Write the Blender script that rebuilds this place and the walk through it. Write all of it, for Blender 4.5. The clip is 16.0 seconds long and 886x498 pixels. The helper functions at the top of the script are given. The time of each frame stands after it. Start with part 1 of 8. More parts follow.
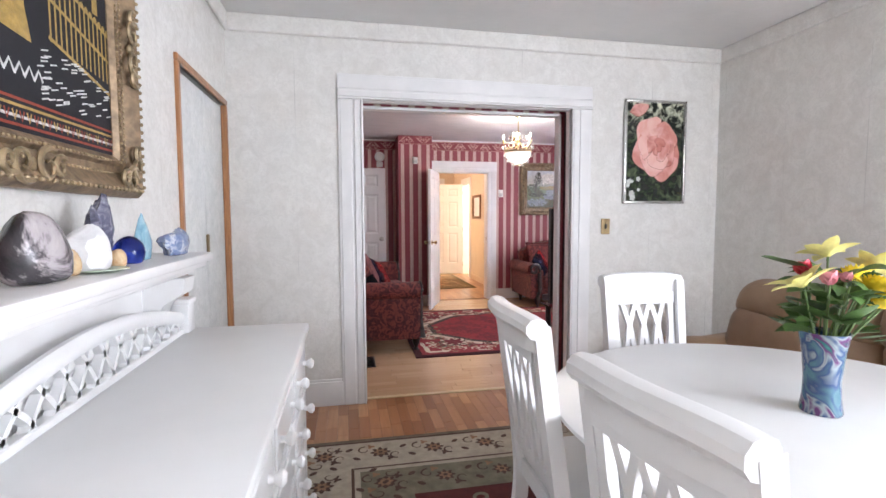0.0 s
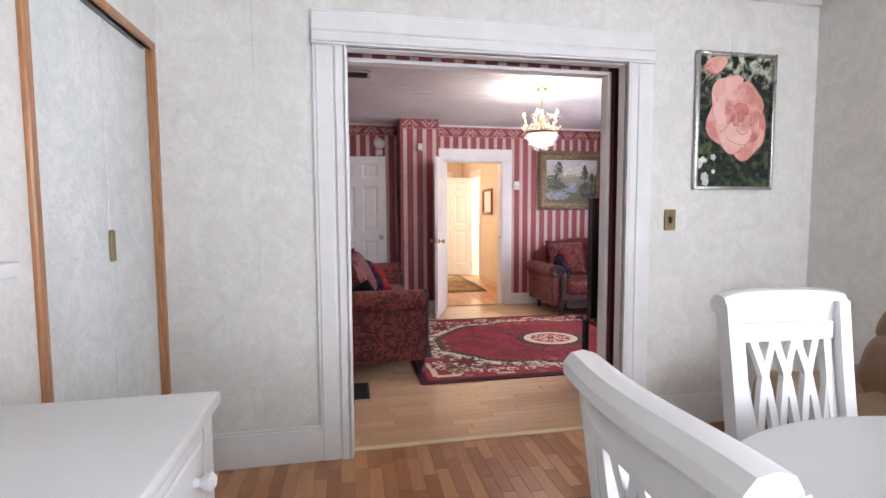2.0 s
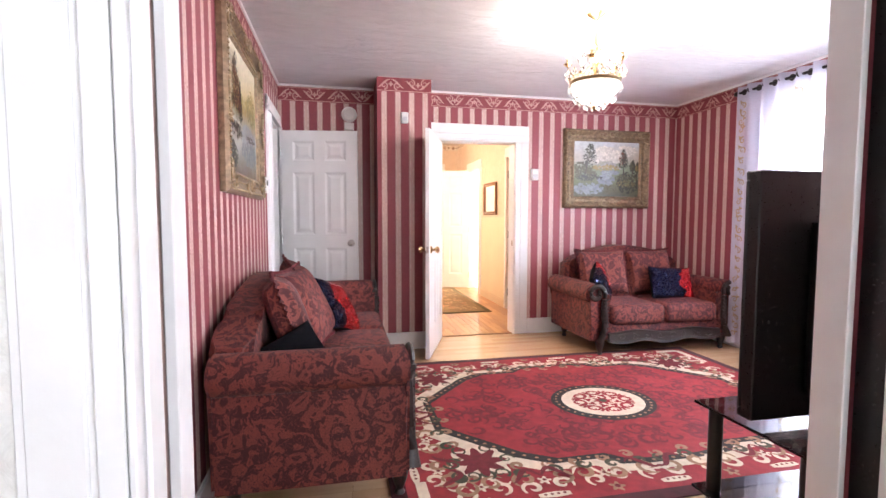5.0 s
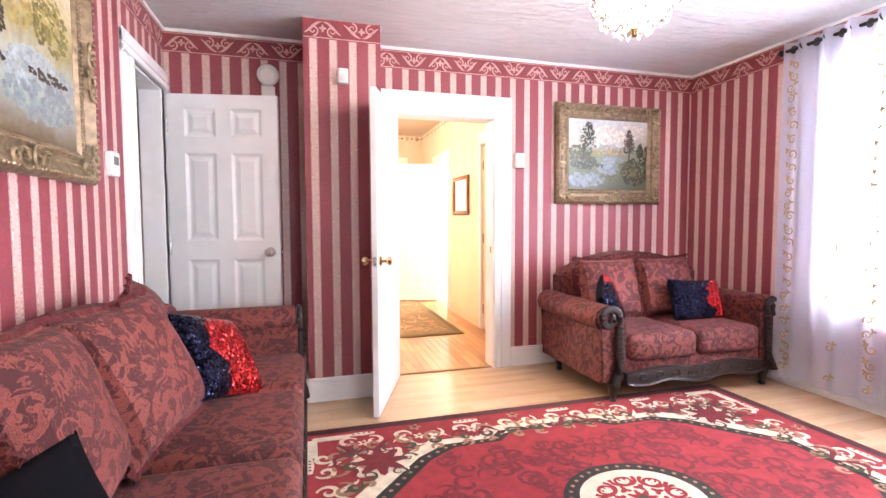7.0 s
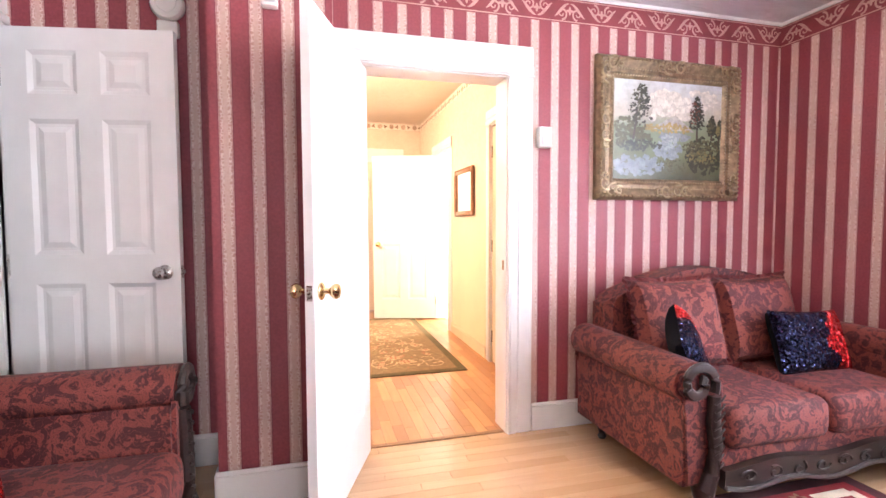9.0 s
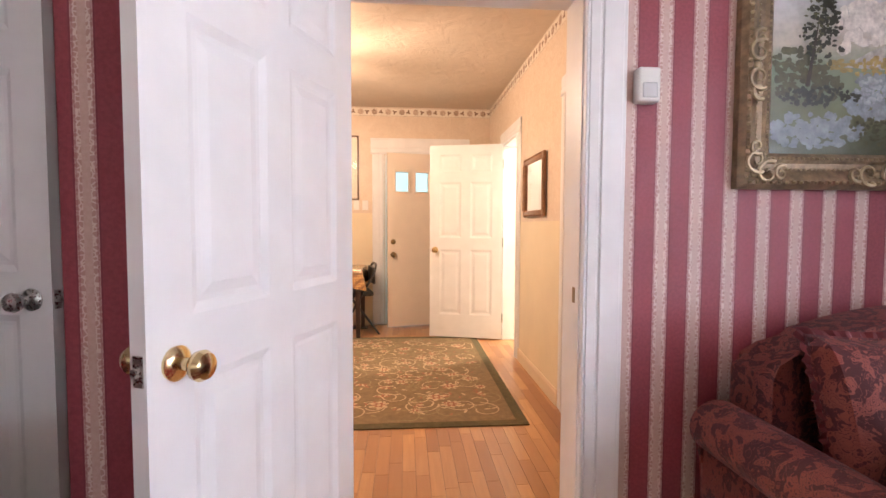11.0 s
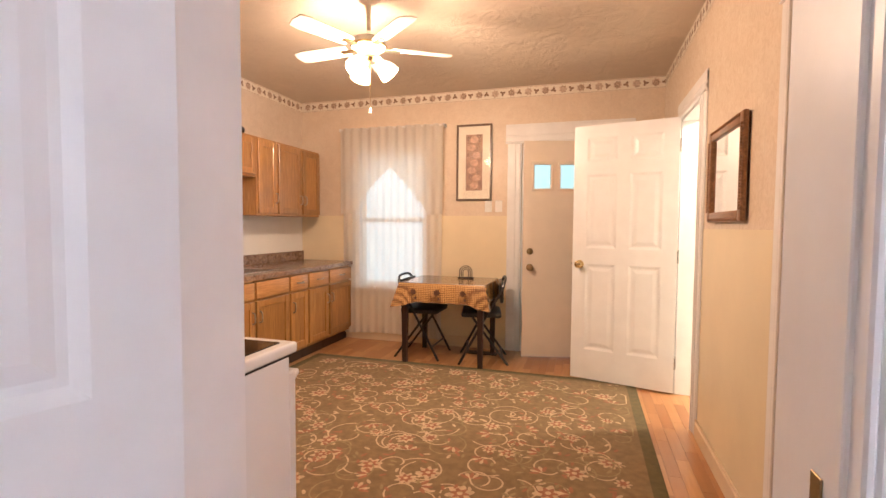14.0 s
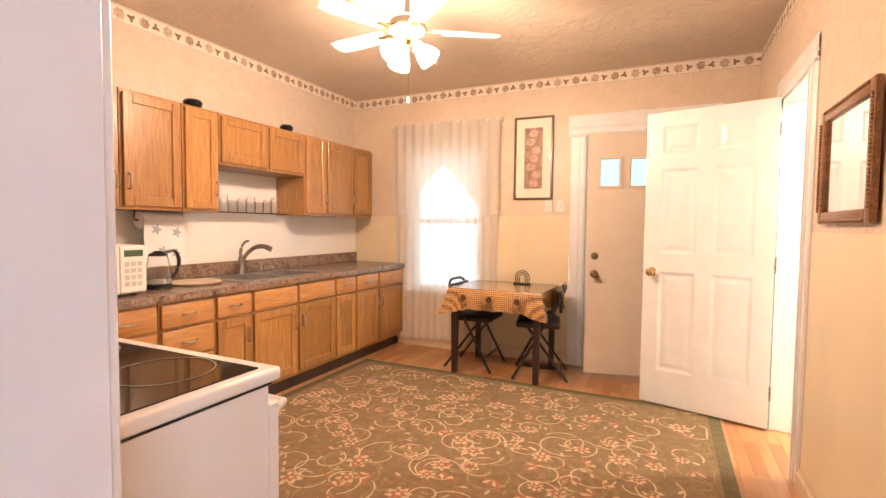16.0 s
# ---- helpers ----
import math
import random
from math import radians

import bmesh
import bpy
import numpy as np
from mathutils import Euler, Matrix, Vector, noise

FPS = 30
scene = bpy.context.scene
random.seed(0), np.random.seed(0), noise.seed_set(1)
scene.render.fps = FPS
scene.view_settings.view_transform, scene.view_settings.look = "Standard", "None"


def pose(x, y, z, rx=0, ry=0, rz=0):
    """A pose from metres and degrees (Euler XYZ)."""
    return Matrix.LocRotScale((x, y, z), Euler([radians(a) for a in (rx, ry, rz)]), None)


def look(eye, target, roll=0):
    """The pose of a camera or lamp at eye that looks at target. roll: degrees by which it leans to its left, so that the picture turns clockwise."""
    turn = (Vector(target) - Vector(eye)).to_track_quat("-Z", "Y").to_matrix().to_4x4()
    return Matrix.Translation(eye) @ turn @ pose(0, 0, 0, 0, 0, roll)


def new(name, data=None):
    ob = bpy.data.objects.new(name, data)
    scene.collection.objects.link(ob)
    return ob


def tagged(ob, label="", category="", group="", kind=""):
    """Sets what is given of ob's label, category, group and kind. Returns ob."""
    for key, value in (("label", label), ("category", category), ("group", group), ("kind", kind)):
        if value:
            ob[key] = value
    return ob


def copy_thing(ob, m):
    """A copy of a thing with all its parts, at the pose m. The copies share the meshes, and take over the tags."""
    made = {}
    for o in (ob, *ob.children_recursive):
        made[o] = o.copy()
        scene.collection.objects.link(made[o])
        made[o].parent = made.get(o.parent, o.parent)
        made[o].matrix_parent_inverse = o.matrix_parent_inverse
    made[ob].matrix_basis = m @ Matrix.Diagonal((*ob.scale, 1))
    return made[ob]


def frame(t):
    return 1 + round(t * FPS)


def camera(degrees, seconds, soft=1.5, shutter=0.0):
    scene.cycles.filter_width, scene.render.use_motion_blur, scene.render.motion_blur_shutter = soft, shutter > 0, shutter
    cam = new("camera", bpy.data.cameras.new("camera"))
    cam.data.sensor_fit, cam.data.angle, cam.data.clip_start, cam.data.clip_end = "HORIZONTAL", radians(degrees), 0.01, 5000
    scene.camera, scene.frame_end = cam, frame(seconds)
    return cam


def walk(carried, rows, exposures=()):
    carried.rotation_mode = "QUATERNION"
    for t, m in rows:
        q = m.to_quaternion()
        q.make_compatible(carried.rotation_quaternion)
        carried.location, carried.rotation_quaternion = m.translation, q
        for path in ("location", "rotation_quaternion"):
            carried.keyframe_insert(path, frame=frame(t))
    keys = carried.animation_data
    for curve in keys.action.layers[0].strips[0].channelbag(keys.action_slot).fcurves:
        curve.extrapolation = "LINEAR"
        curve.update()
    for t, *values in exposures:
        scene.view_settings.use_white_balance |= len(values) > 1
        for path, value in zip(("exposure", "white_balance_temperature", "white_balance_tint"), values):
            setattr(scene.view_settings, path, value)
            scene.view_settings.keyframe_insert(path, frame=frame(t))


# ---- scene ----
cam = camera(85.9, 16.0)
PATH = [
    (0, (-0.001, -0.105, 1.311), (0.393, 1.851, 1.177), -0.2),
    (0.5, (0.021, 0.043, 1.28), (0.408, 2.0, 1.136), -0.2),
    (1, (0.062, 0.262, 1.288), (0.441, 2.22, 1.143), -0.3),
    (1.5, (0.093, 0.512, 1.288), (0.47, 2.471, 1.143), -0.3),
    (2, (0.129, 0.758, 1.268), (0.502, 2.718, 1.127), -0.3),
    (2.5, (0.167, 1.009, 1.272), (0.542, 2.968, 1.129), -0.3),
    (3, (0.187, 1.277, 1.272), (0.562, 3.236, 1.128), -0.4),
    (3.5, (0.213, 1.566, 1.253), (0.6, 3.524, 1.113), -0.4),
    (4, (0.251, 1.86, 1.246), (0.648, 3.815, 1.109), -0.4),
    (4.2, (0.276, 1.987, 1.234), (0.679, 3.941, 1.101), -0.2),
    (6.3, (0.616, 3.194, 1.21), (1.125, 5.124, 1.089), -0.2),
    (6.5, (0.64, 3.32, 1.202), (1.176, 5.243, 1.084), -0.2),
    (7, (0.744, 3.611, 1.188), (1.292, 5.532, 1.075), -0.2),
    (7.5, (0.848, 3.894, 1.178), (1.4, 5.813, 1.068), -0.3),
    (8, (0.96, 4.173, 1.172), (1.517, 6.09, 1.064), -0.3),
    (8.5, (1.058, 4.43, 1.198), (1.607, 6.35, 1.093), -0.2),
    (9, (1.154, 4.698, 1.196), (1.667, 6.628, 1.092), -0.2),
    (9.2, (1.205, 4.792, 1.187), (1.675, 6.734, 1.095), -0.2),
    (11.3, (1.645, 5.715, 1.209), (1.723, 7.711, 1.108), 0.2),
    (11.5, (1.684, 5.8, 1.208), (1.702, 7.798, 1.107), 0.2),
    (12, (1.768, 6.008, 1.214), (1.654, 8.002, 1.113), 0.3),
    (12.5, (1.830, 6.196, 1.225), (1.610, 8.182, 1.125), 0.3),
    (13, (1.872, 6.376, 1.225), (1.53, 8.344, 1.127), 0.4),
    (13.5, (1.903, 6.529, 1.232), (1.44, 8.472, 1.135), 0.4),
    (14, (1.942, 6.644, 1.248), (1.367, 8.558, 1.15), 0.4),
    (14.5, (1.985, 6.744, 1.243), (1.3, 8.62, 1.146), 0.5),
    (15, (1.995, 6.844, 1.242), (1.255, 8.699, 1.142), 0.5),
    (15.5, (1.986, 6.922, 1.25), (1.186, 8.752, 1.154), 0.5),
    (16, (1.983, 6.99, 1.254), (1.134, 8.799, 1.156), 0.6),
]
EXPO = [(0, -0.3), (2.0, -0.3), (3.0, -0.15), (4.0, -0.05), (6.3, 0.76), (9.2, 0.76), (11.3, -0.5), (12.5, -0.6), (14, -0.62), (16, -0.28)]
walk(cam, [(t, look(eye, target, roll)) for t, eye, target, roll in PATH], EXPO)

# ---------------- world and lights ----------------
world = bpy.data.worlds.new("sky")
scene.world = world
world.use_nodes = True
wn = world.node_tree
sky = wn.nodes.new("ShaderNodeTexSky")
sky.sky_type, sky.sun_disc = "NISHITA", False
sky.sun_elevation, sky.sun_rotation = radians(38), radians(200)
wn.links.new(sky.outputs[0], wn.nodes["Background"].inputs[0])
wn.nodes["Background"].inputs[1].default_value = 0.1


def lamp(name, kind, energy, color, m, size=0.1, size_y=None):
    d = bpy.data.lights.new(name, kind)
    d.energy, d.color = energy, color
    if kind == "AREA":
        d.shape, d.size, d.size_y = "RECTANGLE", size, size_y or size
    elif kind == "SUN":
        d.angle = size
    else:
        d.shadow_soft_size = size
    ob = new(name, d)
    ob.matrix_world = m
    return ob


lamp("sun", "SUN", 1.2, (1.0, 0.96, 0.9), pose(0, 0, 10, 48, 0, 160), radians(10))
DAY = (0.860, 0.902, 1.020)
WARM = (1.0, 0.71, 0.52)
# daylight in the window openings
lamp("dining_window_light", "AREA", 125, DAY, look((3.02, -0.65, 1.5), (-1.0, 0.6, 1.3)), 0.9, 1.4)
lamp("dining_rear_window_light", "AREA", 78, DAY, look((2.40, -1.6, 1.5), (2.0, 3.0, 1.4)), 0.9, 1.5)
lamp("living_window_light", "AREA", 265, DAY, look((4.2, 4.92, 1.45), (0, 4.92, 1.3)), 1.9, 1.5)
lamp("kitchen_window_light", "AREA", 10, (0.82, 0.9, 1.0), look((-0.05, 11.62, 1.3), (-0.05, 8, 1.2)), 0.84, 1.5)
lamp("back_door_light", "AREA", 1.5, (0.7, 0.95, 1.0), look((1.75, 11.75, 1.7), (1.75, 8, 1.5)), 0.7, 0.6)
# bulbs of the lamps
for k in range(5):
    a = k * math.tau / 5 + 0.3
    lamp("chandelier_bulb", "POINT", 9, (1.0, 0.92, 0.84), pose(1.96 + 0.168 * math.cos(a), 5.2 + 0.168 * math.sin(a), 2.24), 0.025)
lamp("chandelier_bowl_bulb", "POINT", 4, (1.0, 0.94, 0.88), pose(1.96, 5.2, 2.02), 0.04)
for k in range(3):
    a = k * math.tau / 3 + 0.35
    lamp("fan_bulb", "POINT", 60, WARM, pose(0.68 + 0.11 * math.cos(a), 9.28 + 0.11 * math.sin(a), 2.18), 0.04)
lamp("side_room_lamp", "POINT", 230, (1.0, 0.88, 0.74), pose(3.5, 10.3, 2.3), 0.1)

# ---------------- materials ----------------


class Nodes:
    """Short hand for building a node material."""

    def __init__(self, name, rough=0.5, metal=0.0):
        self.m = bpy.data.materials.new(name)
        self.m.use_nodes = True
        self.t = self.m.node_tree
        self.b = self.t.nodes["Principled BSDF"]
        self.b.inputs["Roughness"].default_value = rough
        self.b.inputs["Metallic"].default_value = metal

    def n(self, kind, **kw):
        node = self.t.nodes.new("ShaderNode" + kind)
        for k, v in kw.items():
            setattr(node, k, v)
        return node

    def put(self, a, b):
        if isinstance(a, bpy.types.NodeSocket):
            self.t.links.new(a, b)
        else:
            b.default_value = a

    def coord(self, which="Object", scale=(1, 1, 1), rot=(0, 0, 0)):
        mp = self.n("Mapping")
        mp.inputs["Scale"].default_value = scale
        mp.inputs["Rotation"].default_value = rot
        if which == "World":
            self.put(self.n("NewGeometry").outputs["Position"], mp.inputs[0])
        else:
            self.put(self.n("TexCoord").outputs[which], mp.inputs[0])
        return mp.outputs[0]

    def noise(self, vec, scale, detail=4, rough=0.55, dist=0.0):
        x = self.n("TexNoise")
        self.put(vec, x.inputs["Vector"])
        x.inputs["Scale"].default_value, x.inputs["Detail"].default_value = scale, detail
        x.inputs["Roughness"].default_value, x.inputs["Distortion"].default_value = rough, dist
        return x.outputs[0]

    def ramp(self, f, a, b):
        x = self.n("MapRange")
        self.put(f, x.inputs[0])
        x.inputs[1].default_value, x.inputs[2].default_value = a, b
        return x.outputs[0]

    def mix(self, f, a, b, blend="MIX"):
        x = self.n("Mix", data_type="RGBA", blend_type=blend)
        for v, i in ((f, 0), (a, 6), (b, 7)):
            if not isinstance(v, bpy.types.NodeSocket) and i:
                v = (*v, 1)
            self.put(v, x.inputs[i])
        return x.outputs[2]

    def math(self, op, a, b=0.0):
        x = self.n("Math", operation=op)
        self.put(a, x.inputs[0])
        self.put(b, x.inputs[1])
        return x.outputs[0]

    def axis(self, vec, k):
        x = self.n("SeparateXYZ")
        self.put(vec, x.inputs[0])
        return x.outputs[k]

    def bump(self, h, strength=0.2, dist=0.01):
        x = self.n("Bump")
        x.inputs["Strength"].default_value, x.inputs["Distance"].default_value = strength, dist
        self.put(h, x.inputs["Height"])
        self.put(x.outputs[0], self.b.inputs["Normal"])

    def color(self, c):
        self.put(c if isinstance(c, bpy.types.NodeSocket) else (*c, 1), self.b.inputs["Base Color"])
        return self


def plain(name, c, rough=0.5, metal=0.0, vary=0.12, scale=6.0, grain=120.0, bump=0.05, which="Object"):
    """A surface of one colour with broad stains, fine grain and a little relief."""
    s = Nodes(name, rough, metal)
    v = s.coord(which)
    big, fine = s.noise(v, scale, 5), s.noise(v, grain, 3)
    dark = tuple(x * (1 - vary) for x in c)
    light = tuple(min(1, x * (1 + vary * 0.5)) for x in c)
    s.color(s.mix(s.ramp(big, 0.3, 0.7), dark, light))
    rr = s.n("MapRange")
    s.put(fine, rr.inputs[0])
    rr.inputs[3].default_value, rr.inputs[4].default_value = max(0.02, rough - 0.08), min(1, rough + 0.08)
    s.put(rr.outputs[0], s.b.inputs["Roughness"])
    if bump:
        s.bump(fine, bump, 0.004)
    return s.m


def wood(name, dark, light, axis=2, scale=1.0, rough=0.35, coat=0.2, rnd=False):
    """Wood with stretched grain along an axis."""
    s = Nodes(name, rough)
    sc = [22 * scale] * 3
    sc[axis] = 1.6 * scale
    v = s.coord("Object", tuple(sc))
    if rnd:
        add = s.n("VectorMath", operation="ADD")
        s.put(v, add.inputs[0])
        mul = s.n("VectorMath", operation="SCALE")
        cmb = s.n("CombineXYZ")
        for i in range(3):
            s.put(s.n("ObjectInfo").outputs["Random"], cmb.inputs[i])
        s.put(cmb.outputs[0], mul.inputs[0])
        mul.inputs["Scale"].default_value = 37.0
        s.put(mul.outputs[0], add.inputs[1])
        v = add.outputs[0]
    g = s.noise(v, 1.0, 6, 0.6, 0.6)
    f = s.noise(v, 5.0, 3, 0.5)
    c = s.mix(s.ramp(g, 0.3, 0.7), dark, light)
    c = s.mix(s.ramp(f, 0.35, 0.75), c, tuple(x * 0.75 for x in dark))
    if rnd:
        h = s.n("HueSaturation")
        s.put(c, h.inputs["Color"])
        s.put(s.ramp(s.n("ObjectInfo").outputs["Random"], -2.2, 1.5), h.inputs["Value"])
        c = h.outputs[0]
    s.color(c)
    s.b.inputs["Coat Weight"].default_value = coat
    s.b.inputs["Coat Roughness"].default_value = 0.15
    s.bump(g, 0.06, 0.003)
    return s.m


def plank_wood(name, dark, mid, light, along, rough=0.28, spread=1.0):
    """Laminate strips: each strip its own tone."""
    s = Nodes(name, rough)
    sc = (3, 40, 40) if along == 0 else (40, 3, 40)
    v = s.coord("World", sc)
    g = s.noise(v, 1.0, 6, 0.6, 0.4)
    r1 = s.n("ObjectInfo").outputs["Random"]
    r2 = s.n("NewGeometry").outputs["Random Per Island"]
    r = s.math("FRACT", s.math("ADD", r1, r2))
    c = s.mix(r, tuple(m + (d - m) * spread for d, m in zip(dark, mid)), tuple(m + (l - m) * spread for l, m in zip(light, mid)))
    c = s.mix(s.math("MULTIPLY", s.ramp(g, 0.35, 0.8), 0.55), c, dark)
    s.color(c)
    s.b.inputs["Coat Weight"].default_value = 0.25
    s.b.inputs["Coat Roughness"].default_value = 0.12
    s.bump(g, 0.04, 0.002)
    return s.m


def striped(name, axis, centre):
    """Red striped wallpaper; stripes stand upright and follow one world axis."""
    s = Nodes(name, 0.55)
    v = s.coord("World")
    u = s.math("FRACT", s.math("DIVIDE", s.math("ADD", s.axis(v, axis), 12.52 + 0.0265 - centre), 0.1252))
    pale = s.math("LESS_THAN", u, 0.42)
    edge = s.math("LESS_THAN", s.math("ABSOLUTE", s.math("SUBTRACT", s.math("ABSOLUTE", s.math("SUBTRACT", u, 0.21)), 0.185)), 0.020)
    thin = s.math("LESS_THAN", s.math("ABSOLUTE", s.math("SUBTRACT", s.math("ABSOLUTE", s.math("SUBTRACT", u, 0.71)), 0.265)), 0.012)
    f = s.noise(v, 90, 3)
    big = s.noise(v, 1.6, 4)
    vor = s.n("TexVoronoi", feature="DISTANCE_TO_EDGE")
    s.put(v, vor.inputs["Vector"])
    vor.inputs["Scale"].default_value = 75
    lace = s.ramp(vor.outputs["Distance"], 0.06, 0.16)
    strip = s.ramp(s.math("ABSOLUTE", s.math("SUBTRACT", u, 0.21)), 0.075, 0.085)
    p = s.mix(s.ramp(f, 0.35, 0.65), (0.54, 0.37, 0.32), (0.59, 0.42, 0.37))
    p = s.mix(strip, p, s.mix(lace, (0.68, 0.55, 0.49), (0.47, 0.29, 0.25)))
    d = s.mix(s.ramp(f, 0.35, 0.65), (0.225, 0.036, 0.050), (0.275, 0.050, 0.064))
    d = s.mix(s.math("MULTIPLY", thin, 0.5), d, (0.12, 0.02, 0.03))
    c = s.mix(pale, d, p)
    c = s.mix(s.math("MULTIPLY", edge, 0.6), c, (0.33, 0.12, 0.12))
    c = s.mix(s.math("MULTIPLY", s.ramp(big, 0.45, 0.8), 0.18), c, (0.20, 0.06, 0.06))
    s.color(c)
    s.bump(f, 0.05, 0.002)
    return s.m


def pearl_paper(name, a, b, relief=0.25):
    """Pale embossed wallpaper with a soft mottled pattern and seams."""
    s = Nodes(name, 0.42)
    v = s.coord("World")
    n1 = s.noise(v, 7, 5, 0.6, 1.2)
    n2 = s.noise(v, 26, 4, 0.6, 2.0)
    c = s.mix(s.ramp(n1, 0.35, 0.65), a, b)
    c = s.mix(s.math("MULTIPLY", s.ramp(n2, 0.45, 0.62), 0.35), c, tuple(x * 0.86 for x in a))
    along = s.math("ADD", s.math("ADD", s.axis(v, 0), s.axis(v, 1)), s.math("MULTIPLY", n1, 0.004))
    seam = s.math("LESS_THAN", s.math("ABSOLUTE", s.math("SUBTRACT", s.math("FRACT", s.math("DIVIDE", along, 0.53)), 0.5)), 0.005)
    c = s.mix(s.math("MULTIPLY", seam, s.ramp(s.noise(v, 3.0, 4), 0.5, 0.85)), c, tuple(x * 0.68 for x in a))
    s.color(c)
    rr = s.n("MapRange")
    s.put(n2, rr.inputs[0])
    rr.inputs[1].default_value, rr.inputs[2].default_value = 0.35, 0.65
    rr.inputs[3].default_value, rr.inputs[4].default_value = 0.28, 0.6
    s.put(rr.outputs[0], s.b.inputs["Roughness"])
    s.bump(n2, relief, 0.006)
    return s.m


def stomped(name, c, strength=0.5, sc=(5, 14, 10)):
    """Ceiling plaster brushed in short strokes."""
    s = Nodes(name, 0.7)
    v = s.coord("World", sc)
    n1 = s.noise(v, 1.0, 6, 0.65, 1.5)
    n2 = s.noise(s.coord("World"), 2.0, 4)
    base = s.mix(s.ramp(n2, 0.3, 0.7), tuple(x * 0.92 for x in c), c)
    s.color(s.mix(s.math("MULTIPLY", s.ramp(n1, 0.38, 0.66), strength * 0.5), base, tuple(x * 0.72 for x in c)))
    s.bump(n1, strength, 0.04)
    return s.m


def damask(name, dark, light, scale=9.0):
    """Woven upholstery: curling leaves and blooms lighter than the ground, veined in the ground colour."""
    s = Nodes(name, 0.75)
    v = s.coord("Object")
    big = s.noise(v, scale * 0.62, 1, 0.4, 2.6)
    small = s.noise(v, scale * 1.5, 1, 0.5, 1.8)
    leaf = s.math("ADD", s.math("MULTIPLY", big, 0.72), s.math("MULTIPLY", small, 0.28))
    f = s.ramp(leaf, 0.490, 0.505)
    vein = s.ramp(s.math("ABSOLUTE", s.math("SUBTRACT", s.math("FRACT", s.math("MULTIPLY", leaf, 17.0)), 0.5)), 0.05, 0.13)
    spray = s.ramp(s.math("ABSOLUTE", s.math("SUBTRACT", small, 0.46)), 0.022, 0.012)
    f = s.math("MAXIMUM", s.math("MULTIPLY", f, vein), s.math("MULTIPLY", spray, 0.8))
    fine = s.noise(v, 260, 2)
    wear = s.noise(v, 2.2, 4)
    c = s.mix(f, dark, light)
    c = s.mix(s.math("MULTIPLY", fine, 0.35), c, tuple(x * 0.55 for x in dark))
    c = s.mix(s.math("MULTIPLY", s.ramp(wear, 0.45, 0.8), 0.15), c, tuple((x + y) / 2 for x, y in zip(dark, light)))
    s.color(c)
    s.b.inputs["Sheen Weight"].default_value = 0.03
    s.b.inputs["Sheen Roughness"].default_value = 0.4
    s.bump(s.math("ADD", s.math("ADD", f, s.math("MULTIPLY", fine, 0.8)), s.math("MULTIPLY", s.noise(v, 7, 3), 1.5)), 0.3, 0.006)
    return s.m


def sheer(name, c, see=0.45, wrinkle=0.0):
    """Thin curtain cloth that lets light through."""
    s = Nodes(name, 0.8)
    out = s.t.nodes["Material Output"]
    d, tl, tr = s.n("BsdfDiffuse"), s.n("BsdfTranslucent"), s.n("BsdfTransparent")
    for x in (d, tl):
        x.inputs[0].default_value = (*c, 1)
    m1, m2 = s.n("MixShader"), s.n("MixShader")
    m1.inputs[0].default_value = 0.48
    s.put(d.outputs[0], m1.inputs[1])
    s.put(tl.outputs[0], m1.inputs[2])
    v = s.coord("Object")
    f = s.noise(v, 160, 2)
    s.put(s.math("MULTIPLY", s.math("ADD", f, 0.5), see), m2.inputs[0])
    s.put(m1.outputs[0], m2.inputs[1])
    s.put(tr.outputs[0], m2.inputs[2])
    s.put(m2.outputs[0], out.inputs[0])
    return s.m


def glow(name, c, strength):
    s = Nodes(name, 0.3)
    s.color(c)
    s.put((*c, 1), s.b.inputs["Emission Color"])
    s.b.inputs["Emission Strength"].default_value = strength
    return s.m


def glass(name, c=(1, 1, 1), rough=0.02, ior=1.45):
    s = Nodes(name, rough)
    s.color(c)
    s.b.inputs["Transmission Weight"].default_value = 1.0
    s.b.inputs["IOR"].default_value = ior
    return s.m


def sequins(name, c):
    s = Nodes(name, 0.16, 0.8)
    v = s.coord("Object")
    vor = s.n("TexVoronoi", feature="F1")
    s.put(v, vor.inputs["Vector"])
    vor.inputs["Scale"].default_value = 105
    s.color(s.mix(vor.outputs["Color"], tuple(x * 0.35 for x in c), tuple(min(1, x * 1.5) for x in c)))
    mr = s.n("VectorMath", operation="SUBTRACT")
    s.put(vor.outputs["Color"], mr.inputs[0])
    mr.inputs[1].default_value = (0.5, 0.5, 0.5)
    sc = s.n("VectorMath", operation="SCALE")
    s.put(mr.outputs[0], sc.inputs[0])
    sc.inputs["Scale"].default_value = 1.5
    ad = s.n("VectorMath", operation="ADD")
    s.put(s.n("NewGeometry").outputs["Normal"], ad.inputs[0])
    s.put(sc.outputs[0], ad.inputs[1])
    nm = s.n("VectorMath", operation="NORMALIZE")
    s.put(ad.outputs[0], nm.inputs[0])
    s.put(nm.outputs[0], s.b.inputs["Normal"])
    return s.m


